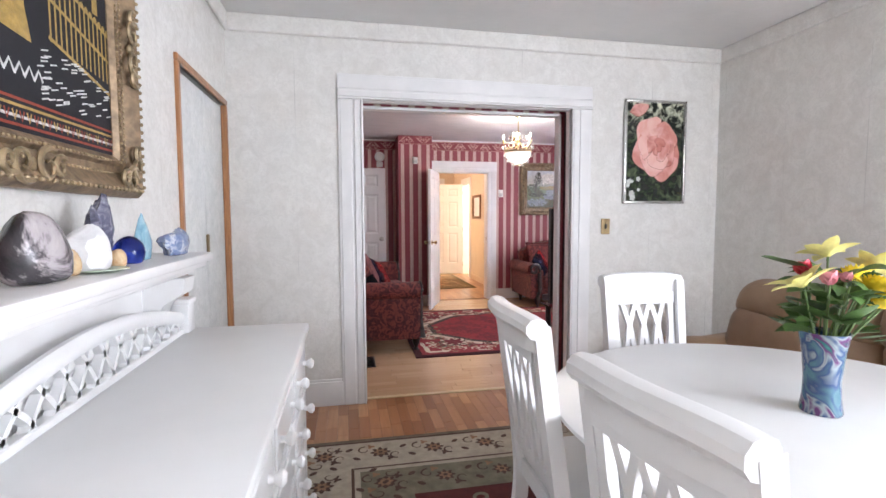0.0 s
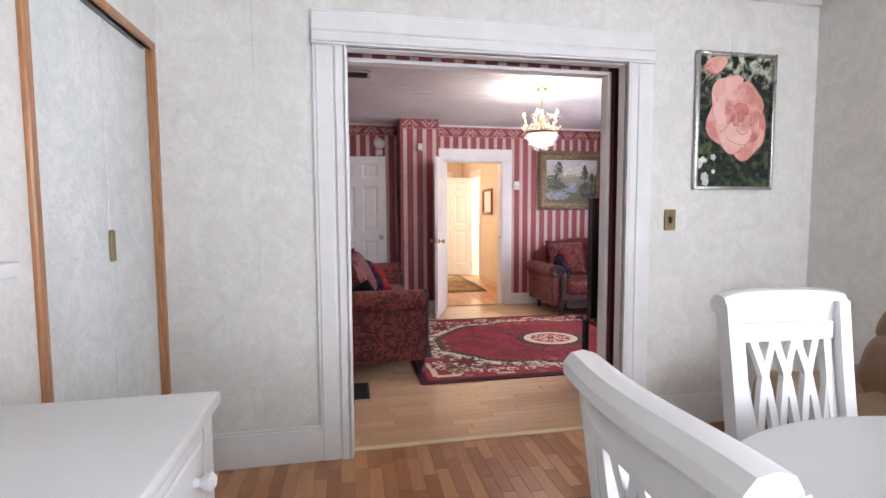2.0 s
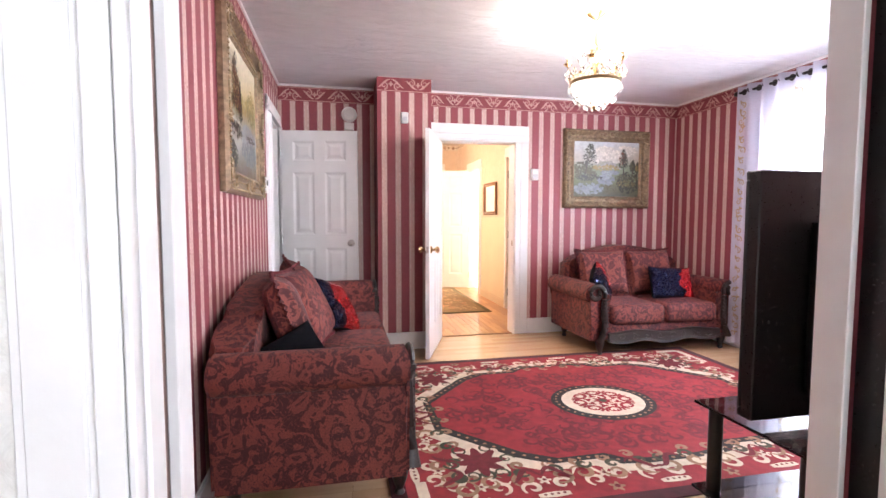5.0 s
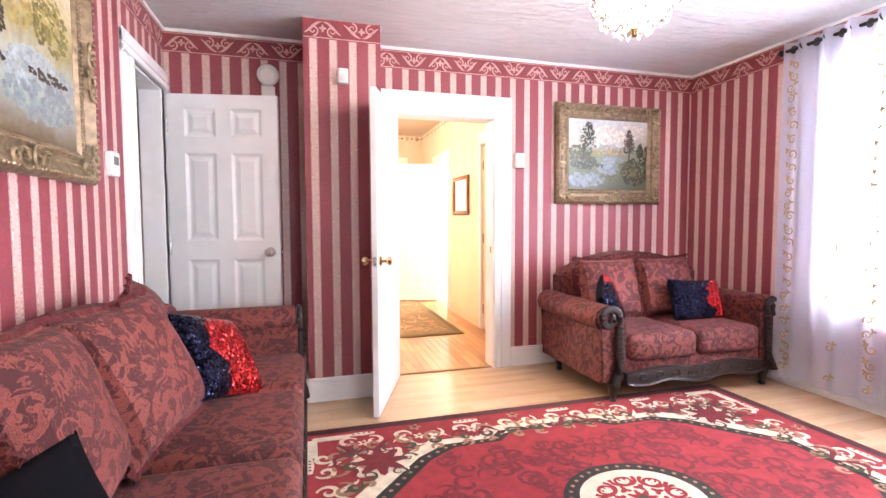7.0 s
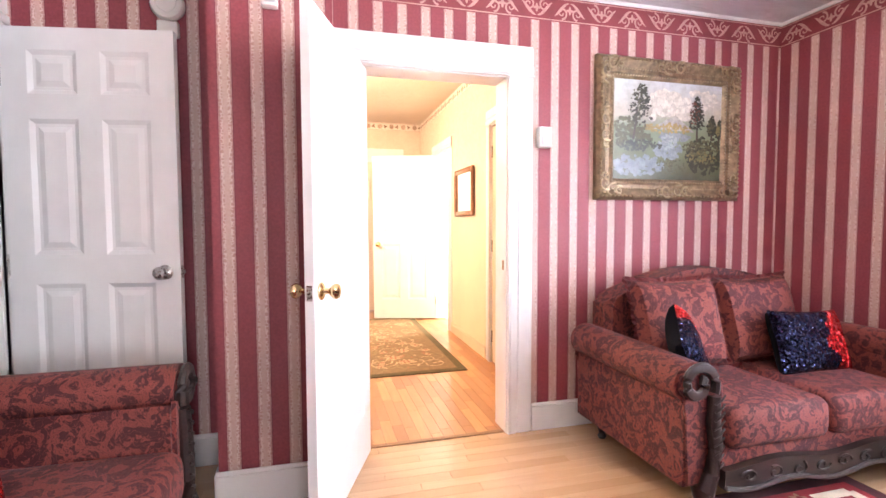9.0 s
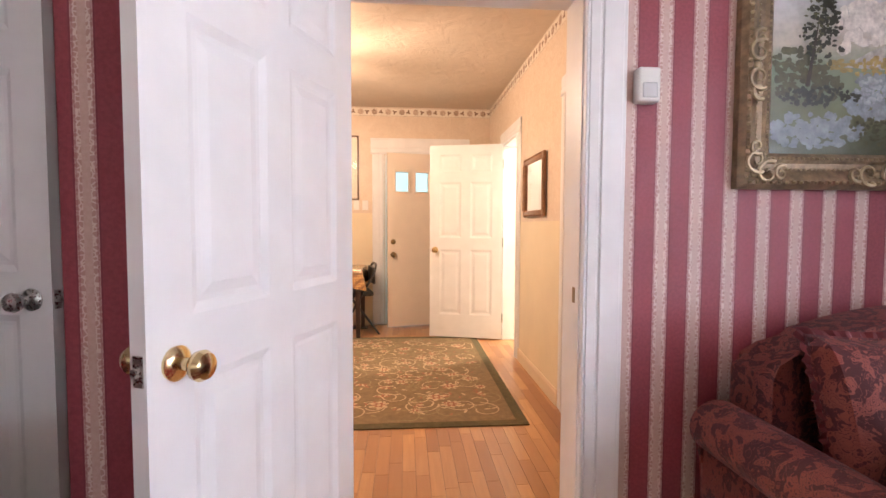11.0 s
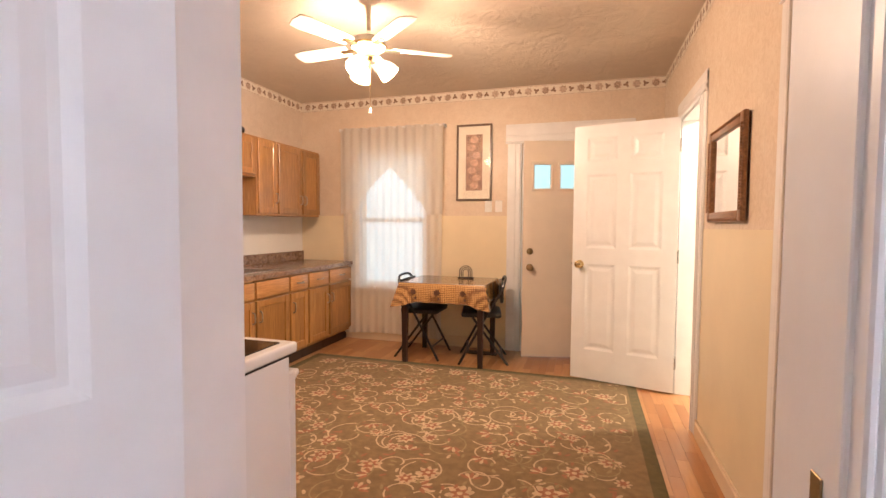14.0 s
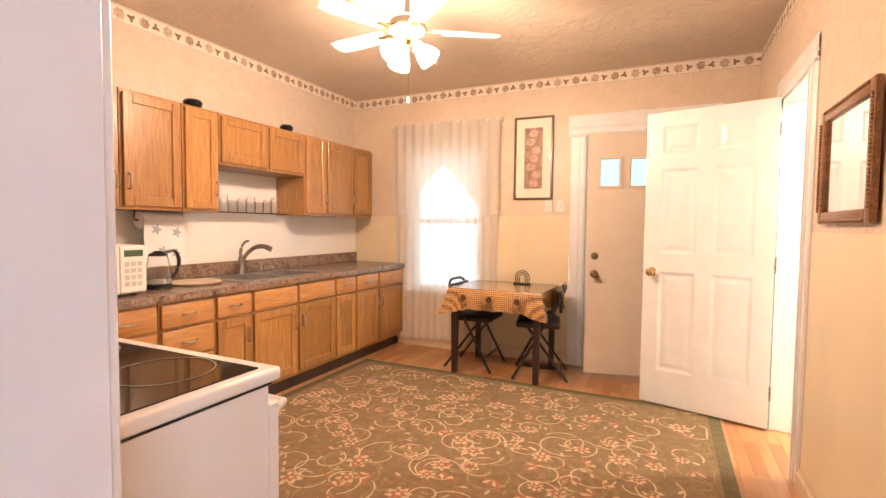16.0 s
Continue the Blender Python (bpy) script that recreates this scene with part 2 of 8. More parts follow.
WHITE = plain("white_gloss_paint", (0.80, 0.80, 0.80), 0.32, vary=0.05, bump=0.03)
lac = Nodes("white_lacquer", 0.32)
lac.color(lac.mix(lac.ramp(lac.noise(lac.coord(), 4.0, 4), 0.3, 0.7), (0.76, 0.76, 0.755), (0.80, 0.80, 0.795)))
WHITE_WOOD = lac.m
TRIM = plain("white_trim_paint", (0.80, 0.79, 0.78), 0.35, vary=0.06, grain=60, bump=0.05)
PAPER = pearl_paper("pearl_wallpaper", (0.70, 0.68, 0.64), (0.79, 0.775, 0.74))
PEARL = pearl_paper("pearl_door_paper", (0.66, 0.68, 0.66), (0.78, 0.79, 0.77), 0.7)
STRIPE_X = striped("striped_wallpaper_x", 0, 2.478)
STRIPE_Y = striped("striped_wallpaper_y", 1, 6.968)
STRIPE_B = striped("striped_wallpaper_breast", 0, 0.928)
BORDER_RED = plain("border_red", (0.22, 0.032, 0.042), 0.55, vary=0.2, scale=12)
BORDER_TAN = plain("border_tan", (0.52, 0.30, 0.26), 0.5, vary=0.25, scale=30)
CEIL_WHITE = stomped("dining_ceiling_plaster", (0.78, 0.78, 0.77), 0.15)
CEIL_LIV = stomped("living_ceiling_plaster", (0.70, 0.67, 0.68), 0.8, (3, 11, 8))
CEIL_KIT = stomped("kitchen_ceiling_plaster", (0.68, 0.58, 0.47), 0.35, (6, 6, 6))
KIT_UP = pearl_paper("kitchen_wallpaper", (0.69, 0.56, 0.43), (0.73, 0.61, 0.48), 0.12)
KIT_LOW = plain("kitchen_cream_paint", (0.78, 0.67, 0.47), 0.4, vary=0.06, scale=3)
# same paper toned darker: the left wall's dimmer light is in the colour
KIT_LEFT = pearl_paper("kitchen_wallpaper_shaded", (0.62, 0.51, 0.41), (0.67, 0.57, 0.47), 0.12)
KIT_SPLASH = plain("kitchen_white_splash", (0.80, 0.77, 0.72), 0.25, vary=0.05, scale=2)
OAK = wood("honey_oak", (0.48, 0.22, 0.065), (0.65, 0.345, 0.115), 2, 1.0, 0.35, 0.3, True)
OAK_Y = wood("honey_oak_long", (0.46, 0.21, 0.07), (0.60, 0.32, 0.12), 1, 1.0, 0.35, 0.3)
TRIM_OAK = wood("oak_trim", (0.34, 0.14, 0.05), (0.52, 0.25, 0.11), 2)
DARK_WOOD = wood("carved_dark_wood", (0.010, 0.006, 0.005), (0.034, 0.016, 0.013), 0, 1.0, 0.4, 0.15)
DARK_LEG = wood("espresso_wood", (0.018, 0.008, 0.006), (0.05, 0.02, 0.014), 2, 1.0, 0.35, 0.2)
FLOOR_D = plank_wood("red_oak_laminate", (0.28, 0.10, 0.035), (0.42, 0.18, 0.075), (0.56, 0.29, 0.14), 1)
FLOOR_L = plank_wood("pale_maple_laminate", (0.46, 0.285, 0.155), (0.555, 0.365, 0.215), (0.63, 0.44, 0.275), 0, 0.22, 0.6)
FLOOR_K = plank_wood("kitchen_oak_laminate", (0.32, 0.13, 0.045), (0.44, 0.20, 0.075), (0.55, 0.29, 0.12), 1)
GROUT = plain("floor_underlay", (0.10, 0.055, 0.03), 0.8)
METAL = plain("brushed_steel", (0.55, 0.54, 0.52), 0.28, 1.0, vary=0.1)
BRASS = plain("polished_brass", (0.70, 0.55, 0.30), 0.16, 1.0, vary=0.1)
ANTIQUE = plain("antique_brass", (0.30, 0.22, 0.12), 0.35, 1.0, vary=0.3)
DARK_METAL = plain("dark_metal", (0.03, 0.028, 0.026), 0.4, 0.6)
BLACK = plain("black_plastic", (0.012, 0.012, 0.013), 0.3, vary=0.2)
WHITE_PLASTIC = plain("white_plastic", (0.78, 0.77, 0.73), 0.35, vary=0.03, bump=0.01)
GILT = plain("gilt_plaster", (0.36, 0.275, 0.165), 0.42, 0.6, vary=0.45, scale=25, grain=90, bump=0.3)
GILT_DARK = plain("aged_gilt", (0.26, 0.18, 0.105), 0.42, 0.4, vary=0.5, scale=30, grain=80, bump=0.4)
DAMASK = damask("red_damask", (0.046, 0.002, 0.004), (0.190, 0.036, 0.025), 19.0)
GLASS = glass("clear_glass")
MIRROR = Nodes("mirror", 0.02, 1.0).color((0.9, 0.9, 0.9)).m
SHEER = sheer("white_sheer", (0.68, 0.70, 0.82), 0.24)
LACE = sheer("cream_lace", (0.88, 0.84, 0.78), 0.20)

# ---------------- mesh helpers ----------------


def finish(bm, smooth=True):
    bmesh.ops.recalc_face_normals(bm, faces=bm.faces)
    if smooth:
        for f in bm.faces:
            f.smooth = True
        for e in bm.edges:
            if len(e.link_faces) == 2 and e.calc_face_angle(0) > 0.6:
                e.smooth = False
    return bm


def part(name, bm, material, parent=None, label="", smooth=True):
    """Links a bmesh as one mesh object under a thing or a part."""
    if not isinstance(bm, bpy.types.Mesh):
        finish(bm, smooth)
        me = bpy.data.meshes.new(name)
        bm.to_mesh(me)
        bm.free()
        me.materials.append(material)
    else:
        me = bm
    ob = new(name, me)
    ob.parent = parent
    if label:
        ob["label"] = label
    return ob


def thing(name, m, label, category, group="", kind=""):
    ob = new(name)
    ob.empty_display_size = 0.1
    ob.matrix_world = m
    return tagged(ob, label, category, group, kind)


def B(*boxes, bevel=0.0, seg=1, bm=None):
    """Boxes (x0, y0, z0, x1, y1, z1), bevelled, in one bmesh."""
    bm = bm or bmesh.new()
    for x0, y0, z0, x1, y1, z1 in boxes:
        r = bmesh.ops.create_cube(bm, size=1)
        vs = r["verts"]
        bmesh.ops.scale(bm, vec=(abs(x1 - x0), abs(y1 - y0), abs(z1 - z0)), verts=vs)
        bmesh.ops.translate(bm, vec=((x0 + x1) / 2, (y0 + y1) / 2, (z0 + z1) / 2), verts=vs)
        if bevel:
            es = list({e for v in vs for e in v.link_edges})
            bmesh.ops.bevel(bm, geom=es, offset=bevel, segments=seg, affect="EDGES", profile=0.5)
    return bm


def tube(bm, pts, r, n=8, ry=None, up=(0, 0, 1), closed=False, cap=True):
    """Sweeps an ellipse (or, with n=4, a bar) along points; r and ry are numbers or lists."""
    pts = [Vector(p) for p in pts]
    k = len(pts)
    rs = r if isinstance(r, (list, tuple)) else [r] * k
    rys = rs if ry is None else (ry if isinstance(ry, (list, tuple)) else [ry] * k)
    rings = []
    for i, p in enumerate(pts):
        if closed:
            d = pts[(i + 1) % k] - pts[i - 1]
        else:
            d = pts[min(i + 1, k - 1)] - pts[max(i - 1, 0)]
        d.normalize()
        u = Vector(up)
        if abs(d.dot(u)) > 0.97:
            u = Vector((0, 1, 0)) if abs(d.y) < 0.9 else Vector((1, 0, 0))
        a = d.cross(u).normalized()
        b = a.cross(d).normalized()
        off = math.pi / 4 if n == 4 else 0
        g = math.sqrt(2) if n == 4 else 1
        rings.append([bm.verts.new(p + a * (math.cos(off + math.tau * j / n) * rs[i] * g) + b * (math.sin(off + math.tau * j / n) * rys[i] * g)) for j in range(n)])
    for i in range(k if closed else k - 1):
        q, s = rings[i], rings[(i + 1) % k]
        for j in range(n):
            bm.faces.new((q[j], q[(j + 1) % n], s[(j + 1) % n], s[j]))
    if cap and not closed:
        bm.faces.new(rings[0])
        bm.faces.new(rings[-1])
    return bm


def lathe(bm, prof, n=24, at=(0, 0, 0), m=None):
    """Turns a profile of (radius, height) round z."""
    rings = []
    for r, z in prof:
        rings.append([bm.verts.new((at[0] + max(r, 0.0005) * math.cos(math.tau * j / n), at[1] + max(r, 0.0005) * math.sin(math.tau * j / n), at[2] + z)) for j in range(n)])
    for q, s in zip(rings, rings[1:]):
        for j in range(n):
            bm.faces.new((q[j], q[(j + 1) % n], s[(j + 1) % n], s[j]))
    bm.faces.new(rings[0])
    bm.faces.new(rings[-1])
    if m:
        bmesh.ops.transform(bm, matrix=m, verts=[v for q in rings for v in q])
    return bm


def prism(bm, outline, y0, y1):
    """Extrudes an outline in x and z from y0 to y1."""
    a = [bm.verts.new((x, y0, z)) for x, z in outline]
    b = [bm.verts.new((x, y1, z)) for x, z in outline]
    k = len(a)
    for i in range(k):
        bm.faces.new((a[i], a[(i + 1) % k], b[(i + 1) % k], b[i]))
    bm.faces.new(a)
    bm.faces.new(b)
    return bm


def move(bm, m):
    bmesh.ops.transform(bm, matrix=m, verts=bm.verts)
    return bm


def flat(bm, pts, z=0.0):
    """A flat polygon in x, y."""
    bm.faces.new([bm.verts.new((x, y, z)) for x, y in pts])
    return bm


LIFT = [0]


def lifted():
    """A tiny height of its own for each flat shape, so that none lie in one plane."""
    LIFT[0] = (LIFT[0] + 7) % 41
    return LIFT[0] * 0.000016


def ribbon(bm, pts, width, z=0.0, closed=False):
    """A flat strip along 2D points; width is a number or a function of 0..1."""
    k = len(pts)
    z += lifted()
    left, right = [], []
    for i, p in enumerate(pts):
        a = pts[(i + 1) % k] if closed or i < k - 1 else p
        b = pts[i - 1] if closed or i else p
        dx, dy = a[0] - b[0], a[1] - b[1]
        d = math.hypot(dx, dy) or 1
        w = (width(i / (k - 1)) if callable(width) else width) / 2
        left.append(bm.verts.new((p[0] - dy / d * w, p[1] + dx / d * w, z)))
        right.append(bm.verts.new((p[0] + dy / d * w, p[1] - dx / d * w, z)))
    for i in range(k if closed else k - 1):
        j = (i + 1) % k
        bm.faces.new((left[i], right[i], right[j], left[j]))
    return bm


def spiral(cx, cy, r, turns=1.4, start=0.0, hand=1, n=26, shrink=0.82):
    return [(cx + r * (1 - shrink * i / n) * math.cos(start + hand * turns * math.tau * i / n), cy + r * (1 - shrink * i / n) * math.sin(start + hand * turns * math.tau * i / n)) for i in range(n + 1)]


def disc(bm, cx, cy, r, z=0.0, n=10, ry=None, petals=0, depth=0.25, turn=0.0):
    pts = []
    k = n if not petals else petals * 6
    for i in range(k):
        a = math.tau * i / k
        q = 1 + (depth * math.cos(petals * a) if petals else 0)
        x, y = r * q * math.cos(a), (ry or r) * q * math.sin(a)
        pts.append((cx + x * math.cos(turn) - y * math.sin(turn), cy + x * math.sin(turn) + y * math.cos(turn)))
    return flat(bm, pts, z + lifted())


def pillow_mesh(w, h, t, n=14, pinch=0.10, seed=0):
    """A stuffed cushion standing in x and z, thickness along y."""
    rng = random.Random(seed)
    bm = bmesh.new()
    front, back = {}, {}
    wob = [rng.uniform(-0.04, 0.04) for _ in range(8)]
    for i in range(n + 1):
        for j in range(n + 1):
            u, v = 2 * i / n - 1, 2 * j / n - 1
            x = u * w / 2 * (1 - pinch * (1 - v * v) * abs(u) ** 3 * 0.6)
            z = v * h / 2 * (1 - pinch * (1 - u * u) * abs(v) ** 3 * 0.6)
            th = t / 2 * (max(0, (1 - u ** 4)) * max(0, (1 - v ** 4))) ** 0.5
            th *= 1 + wob[0] * math.sin(3 * u + wob[1] * 40) + wob[2] * math.sin(4 * v + 2)
            front[i, j] = bm.verts.new((x, -th - 0.004, z))
            back[i, j] = bm.verts.new((x, th + 0.004, z)) if 0 < i < n and 0 < j < n else front[i, j]
    for i in range(n):
        for j in range(n):
            for g in (front, back):
                q = [g[i, j], g[i + 1, j], g[i + 1, j + 1], g[i, j + 1]]
                if g is back and all(a is front[b] for a, b in zip(q, ((i, j), (i + 1, j), (i + 1, j + 1), (i, j + 1)))):
                    continue
                bm.faces.new(q)
    return bm

# ---------------- the large structure ----------------
DX0, DX1, DY0, DY1, DZ = -0.75, 2.92, -1.5, 3.24, 2.62
LX0, LX1, LY0, LY1, LZ = -0.16, 4.10, 3.43, 7.19, 2.49
KX0, KX1, KY0, KY1, KZ = -1.15, 2.60, 7.335, 11.375, 2.61


def setting(name, bm, material, label, category, smooth=True):
    return tagged(part(name, bm, material, None, "", smooth), label, category, "", "structure")


def wall_with_hole(axis, a0, a1, b0, b1, h, holes):
    """Boxes of a wall along an axis (0: x, 1: y) between b0 and b1, with holes (p0, p1, z0, z1)."""
    out = []
    at = a0
    for p0, p1, z0, z1 in sorted(holes):
        out.append((at, p0, 0, h))
        if z0 > 0:
            out.append((p0, p1, 0, z0))
        if z1 < h:
            out.append((p0, p1, z1, h))
        at = p1
    out.append((at, a1, 0, h))
    return B(*[((p, b0, z, q, b1, y) if axis == 0 else (b0, p, z, b1, q, y)) for p, q, z, y in out])


# dining room
setting("wall_1", wall_with_hole(0, DX0, DX1, DY1, 3.29, DZ, [(0.10, 1.66, 0, 2.12)]), PAPER, "pale mottled pearl wallpapered wall with wide doorway", "wall")
setting("wall_2", wall_with_hole(1, DY0, DY1, DX0 - 0.12, DX0, DZ, [(2.30, 3.16, 0, 2.02)]), PAPER, "pale mottled pearl wallpapered wall with closet", "wall")
setting("wall_3", wall_with_hole(1, DY0, DY1 + 0.05, DX1, DX1 + 0.12, DZ, [(-1.15, -0.15, 0.75, 2.25)]), PAPER, "pale mottled pearl wallpapered wall with window", "wall")
setting("wall_4", wall_with_hole(0, DX0 - 0.12, DX1 + 0.12, DY0 - 0.12, DY0, DZ, [(1.92, 2.88, 0.65, 2.3)]), PAPER, "pale mottled pearl wallpapered wall with window", "wall")
setting("ceiling_1", B((DX0 - 0.12, DY0 - 0.12, DZ, DX1 + 0.12, 3.33, DZ + 0.1)), CEIL_WHITE, "white brushed plaster ceiling", "ceiling")
# wallpaper lip below the dining ceiling
setting("trim_1", B((DX0, DY1 - 0.025, DZ - 0.115, DX1, DY1, DZ), (DX0, DY0, DZ - 0.115, DX0 + 0.025, DY1 - 0.025, DZ), (DX1 - 0.025, DY0, DZ - 0.115, DX1, DY1 - 0.025, DZ), bevel=0.008), PAPER, "papered crown strip under the ceiling", "trim")

# living room
setting("wall_5", wall_with_hole(0, LX0, LX1, 3.385, LY0, LZ, [(0.10, 1.635, 0, 2.10)]), STRIPE_X, "red and cream striped wallpaper wall with doorway", "wall")
setting("wall_6", wall_with_hole(1, 3.385, 7.37, LX0 - 0.12, LX0, LZ, [(6.56, 7.17, 0, 2.06)]), STRIPE_Y, "red and cream striped wallpaper wall with side door", "wall")
setting("wall_7", B((LX0, 7.25, 0, 0.78, 7.37, LZ)), STRIPE_X, "red and cream striped wallpaper wall behind the open door", "wall")
setting("wall_8", B((0.74, 6.83, 0, 1.235, 7.25, LZ + 0.05)), STRIPE_B, "striped wallpapered chimney breast", "wall")
setting("wall_9", wall_with_hole(0, 1.235, LX1, LY1, KY0 - 0.012, LZ, [(1.35, 2.19, 0, 2.015)]), STRIPE_X, "red and cream striped wallpaper wall with kitchen door", "wall")
setting("wall_10", wall_with_hole(1, 3.385, LY1 + 0.12, LX1, LX1 + 0.12, LZ, [(3.95, 5.9, 0.62, 2.2)]), STRIPE_Y, "red and cream striped wallpaper wall with window", "wall")
setting("ceiling_2", B((LX0 - 0.12, 3.33, LZ + 0.05, LX1 + 0.12, 7.37, LZ + 0.14), (LX0 - 0.12, 3.385, LZ, LX1 + 0.12, 6.83, LZ + 0.05), (LX0 - 0.12, 6.83, LZ, 0.74, 7.37, LZ + 0.05), (1.235, 6.83, LZ, LX1 + 0.12, 7.36, LZ + 0.05)), CEIL_LIV, "grey white swirled plaster ceiling", "ceiling")

# kitchen
setting("wall_11", wall_with_hole(0, KX0 - 0.12, 3.0, KY0 - 0.012, KY0, KZ, [(1.35, 2.19, 0, 2.015)]), KIT_UP, "beige papered kitchen wall", "wall")
setting("wall_12", wall_with_hole(0, KX0 - 0.12, KX1 + 0.12, KY1, KY1 + 0.14, KZ, [(-0.47, 0.36, 0.57, 2.04), (1.33, 2.19, 0, 2.05)]), KIT_UP, "beige papered kitchen wall with window and back door", "wall")
setting("wall_13", B((KX0 - 0.12, KY0, 0, KX0, KY1, KZ)), KIT_LEFT, "beige papered kitchen wall behind cabinets, shade in its colour", "wall")
setting("wall_14", wall_with_hole(1, KY0, KY1, KX1, KX1 + 0.12, KZ, [(9.85, 10.52, 0, 2.03), (7.78, 8.53, 0, 2.03)]), KIT_UP, "beige papered kitchen wall with open doorway", "wall")
setting("wall_15", B((KX0, KY1 - 0.006, 0.1, -0.47, KY1, 1.35), (-0.47, KY1 - 0.006, 0.1, 0.36, KY1, 0.57), (0.36, KY1 - 0.006, 0.1, 1.19, KY1, 1.35)), KIT_LOW, "smooth cream painted lower wall panel", "wall")
setting("wall_16", B((KX1 - 0.006, 8.65, 0.1, KX1, 9.73, 1.24)), KIT_LOW, "smooth cream painted lower wall panel", "wall")
setting("ceiling_3", B((KX0 - 0.12, KY0, KZ, KX1 + 0.12, KY1 + 0.14, KZ + 0.1)), CEIL_KIT, "warm beige plaster ceiling", "ceiling")

# rooms glimpsed beyond doors
SIDE = plain("side_room_white", (0.80, 0.77, 0.72), 0.5, vary=0.05)
setting("wall_17", B((4.6, 9.0, 0, 4.7, 11.6, 2.6), (2.72, 11.5, 0, 4.6, 11.6, 2.6), (2.72, 9.0, 0, 4.6, 9.1, 2.6), (2.72, 9.0, 2.6, 4.7, 11.6, 2.7), (2.72, 9.1, -0.1, 4.6, 11.5, -0.005)), SIDE, "bright white side room beyond the kitchen doorway", "wall")
setting("wall_18", B((-1.9, 6.3, 0, -1.8, 7.6, 2.5), (-1.8, 6.2, 0, -0.28, 6.3, 2.5), (-1.8, 7.5, 0, -0.28, 7.6, 2.5), (-1.9, 6.2, 2.5, -0.28, 7.6, 2.6), (-1.8, 6.3, -0.1, -0.28, 7.5, -0.005)), SIDE, "dim white passage beyond the side door", "wall")
setting("wall_19", B((2.72, 7.7, 0, 3.0, 7.72, 2.3), (2.72, 8.9, 0, 3.0, 8.92, 2.3), (3.0, 7.7, 0, 3.02, 8.92, 2.3), (2.72, 7.7, 2.3, 3.02, 8.92, 2.32)), SIDE, "closet walls behind the cream door", "wall")
setting("wall_20", B((-1.5, 2.2, 0, -1.4, 3.3, 2.4), (-1.4, 2.2, 0, -0.87, 2.22, 2.4), (-1.4, 3.28, 0, -0.87, 3.3, 2.4), (-1.5, 2.2, 2.4, -0.87, 3.3, 2.42)), SIDE, "closet walls behind folding doors", "wall")
# the outdoor ground
setting("ground", B((-60, -60, -0.5, 60, 60, -0.4)), plain("lawn", (0.06, 0.10, 0.04), 0.9, which="World"), "grassy ground outside the house", "ground")

# floors: a base and strips laid on it
def floor(name, x0, x1, y0, y1, label, strip, length, along, near, material, z):
    base = setting(name, B((x0, y0, -0.12, x1, y1, z - 0.008)), GROUT, label, "floor")
    cache = {}
    far = bmesh.new()
    rng = random.Random(name)
    a0, a1, b0, b1 = (y0, y1, x0, x1) if along == 1 else (x0, x1, y0, y1)
    rows = int(math.ceil((b1 - b0) / strip))
    for r in range(rows):
        p0, p1 = b0 + r * strip, min(b0 + (r + 1) * strip, b1)
        at = a0 - rng.random() * length
        while at < a1:
            q0, q1 = max(at, a0), min(at + length, a1)
            at += length
            if q1 - q0 < 0.02 or p1 - p0 < 0.01:
                continue
            box = (p0, q0, p1, q1) if along == 1 else (q0, p0, q1, p1)
            w, l = box[2] - box[0] - 0.0012, box[3] - box[1] - 0.0012
            cx, cy = (box[0] + box[2]) / 2, (box[1] + box[3]) / 2
            if near[0] < cx < near[1] and near[2] < cy < near[3]:
                key = (round(w, 3), round(l, 3))
                if key not in cache:
                    bm = B((-w / 2, -l / 2, -0.008, w / 2, l / 2, 0), bevel=0.0006)
                    me = bpy.data.meshes.new("plank")
                    finish(bm, False).to_mesh(me)
                    bm.free()
                    me.materials.append(material)
                    cache[key] = me
                ob = new("plank", cache[key])
                ob.parent = base
                ob.location = (cx, cy, z)
            else:
                vs = [far.verts.new((cx + sx * w / 2, cy + sy * l / 2, zz)) for zz in (z - 0.008, z) for sx, sy in ((-1, -1), (1, -1), (1, 1), (-1, 1))]
                for f in ((4, 5, 6, 7), (0, 1, 5, 4), (1, 2, 6, 5), (2, 3, 7, 6), (3, 0, 4, 7)):
                    far.faces.new([vs[i] for i in f])
    tagged(part("planks", far, material, base, "", False), kind="stuff")
    return base


def casing(name, axis, b, out, p0, p1, top, w=0.12, t=0.022, head=0.13, cap=0.0, label="white painted moulded door casing", narrow=False):
    """A moulded casing on a wall face at b; out is +1 or -1, the way it stands proud; p0..p1 the opening."""
    th = thing(name, pose(0, 0, 0), label, "door casing", "", "structure")
    p0, p1, top = p0 - 0.006, p1 + 0.006, top + 0.006

    def stick(nm, u0, z0, u1, z1, upright):
        steps = [(0.0, 1.0, 0.55), (0.10, 0.34, 1.0), (0.42, 0.9, 0.8), (0.0, 0.07, 1.25)]
        bm = bmesh.new()
        for s0, s1, d in steps:
            if upright:
                inner, outer = (u0, u1) if nm == "right_casing" else (u1, u0)
                v0, v1 = inner + (outer - inner) * s0, inner + (outer - inner) * s1
                q = (min(v0, v1), z0, max(v0, v1), z1)
            else:
                q = (u0, z0 + (z1 - z0) * s0, u1, z0 + (z1 - z0) * s1)
            y0, y1 = sorted((b - out * 0.002, b + out * t * d))
            box = (q[0], y0, q[1], q[2], y1, q[3]) if axis == 0 else (y0, q[0], q[1], y1, q[2], q[3])
            B(box, bevel=0.003, bm=bm)
        part(nm, bm, TRIM, th)

    if not narrow:
        stick("left_casing", p0 - w, 0, p0, top, True)
    stick("right_casing", p1, 0, p1 + w, top, True)
    stick("head_casing", p0 - w - cap, top, p1 + w + cap, top + head, False)
    return th


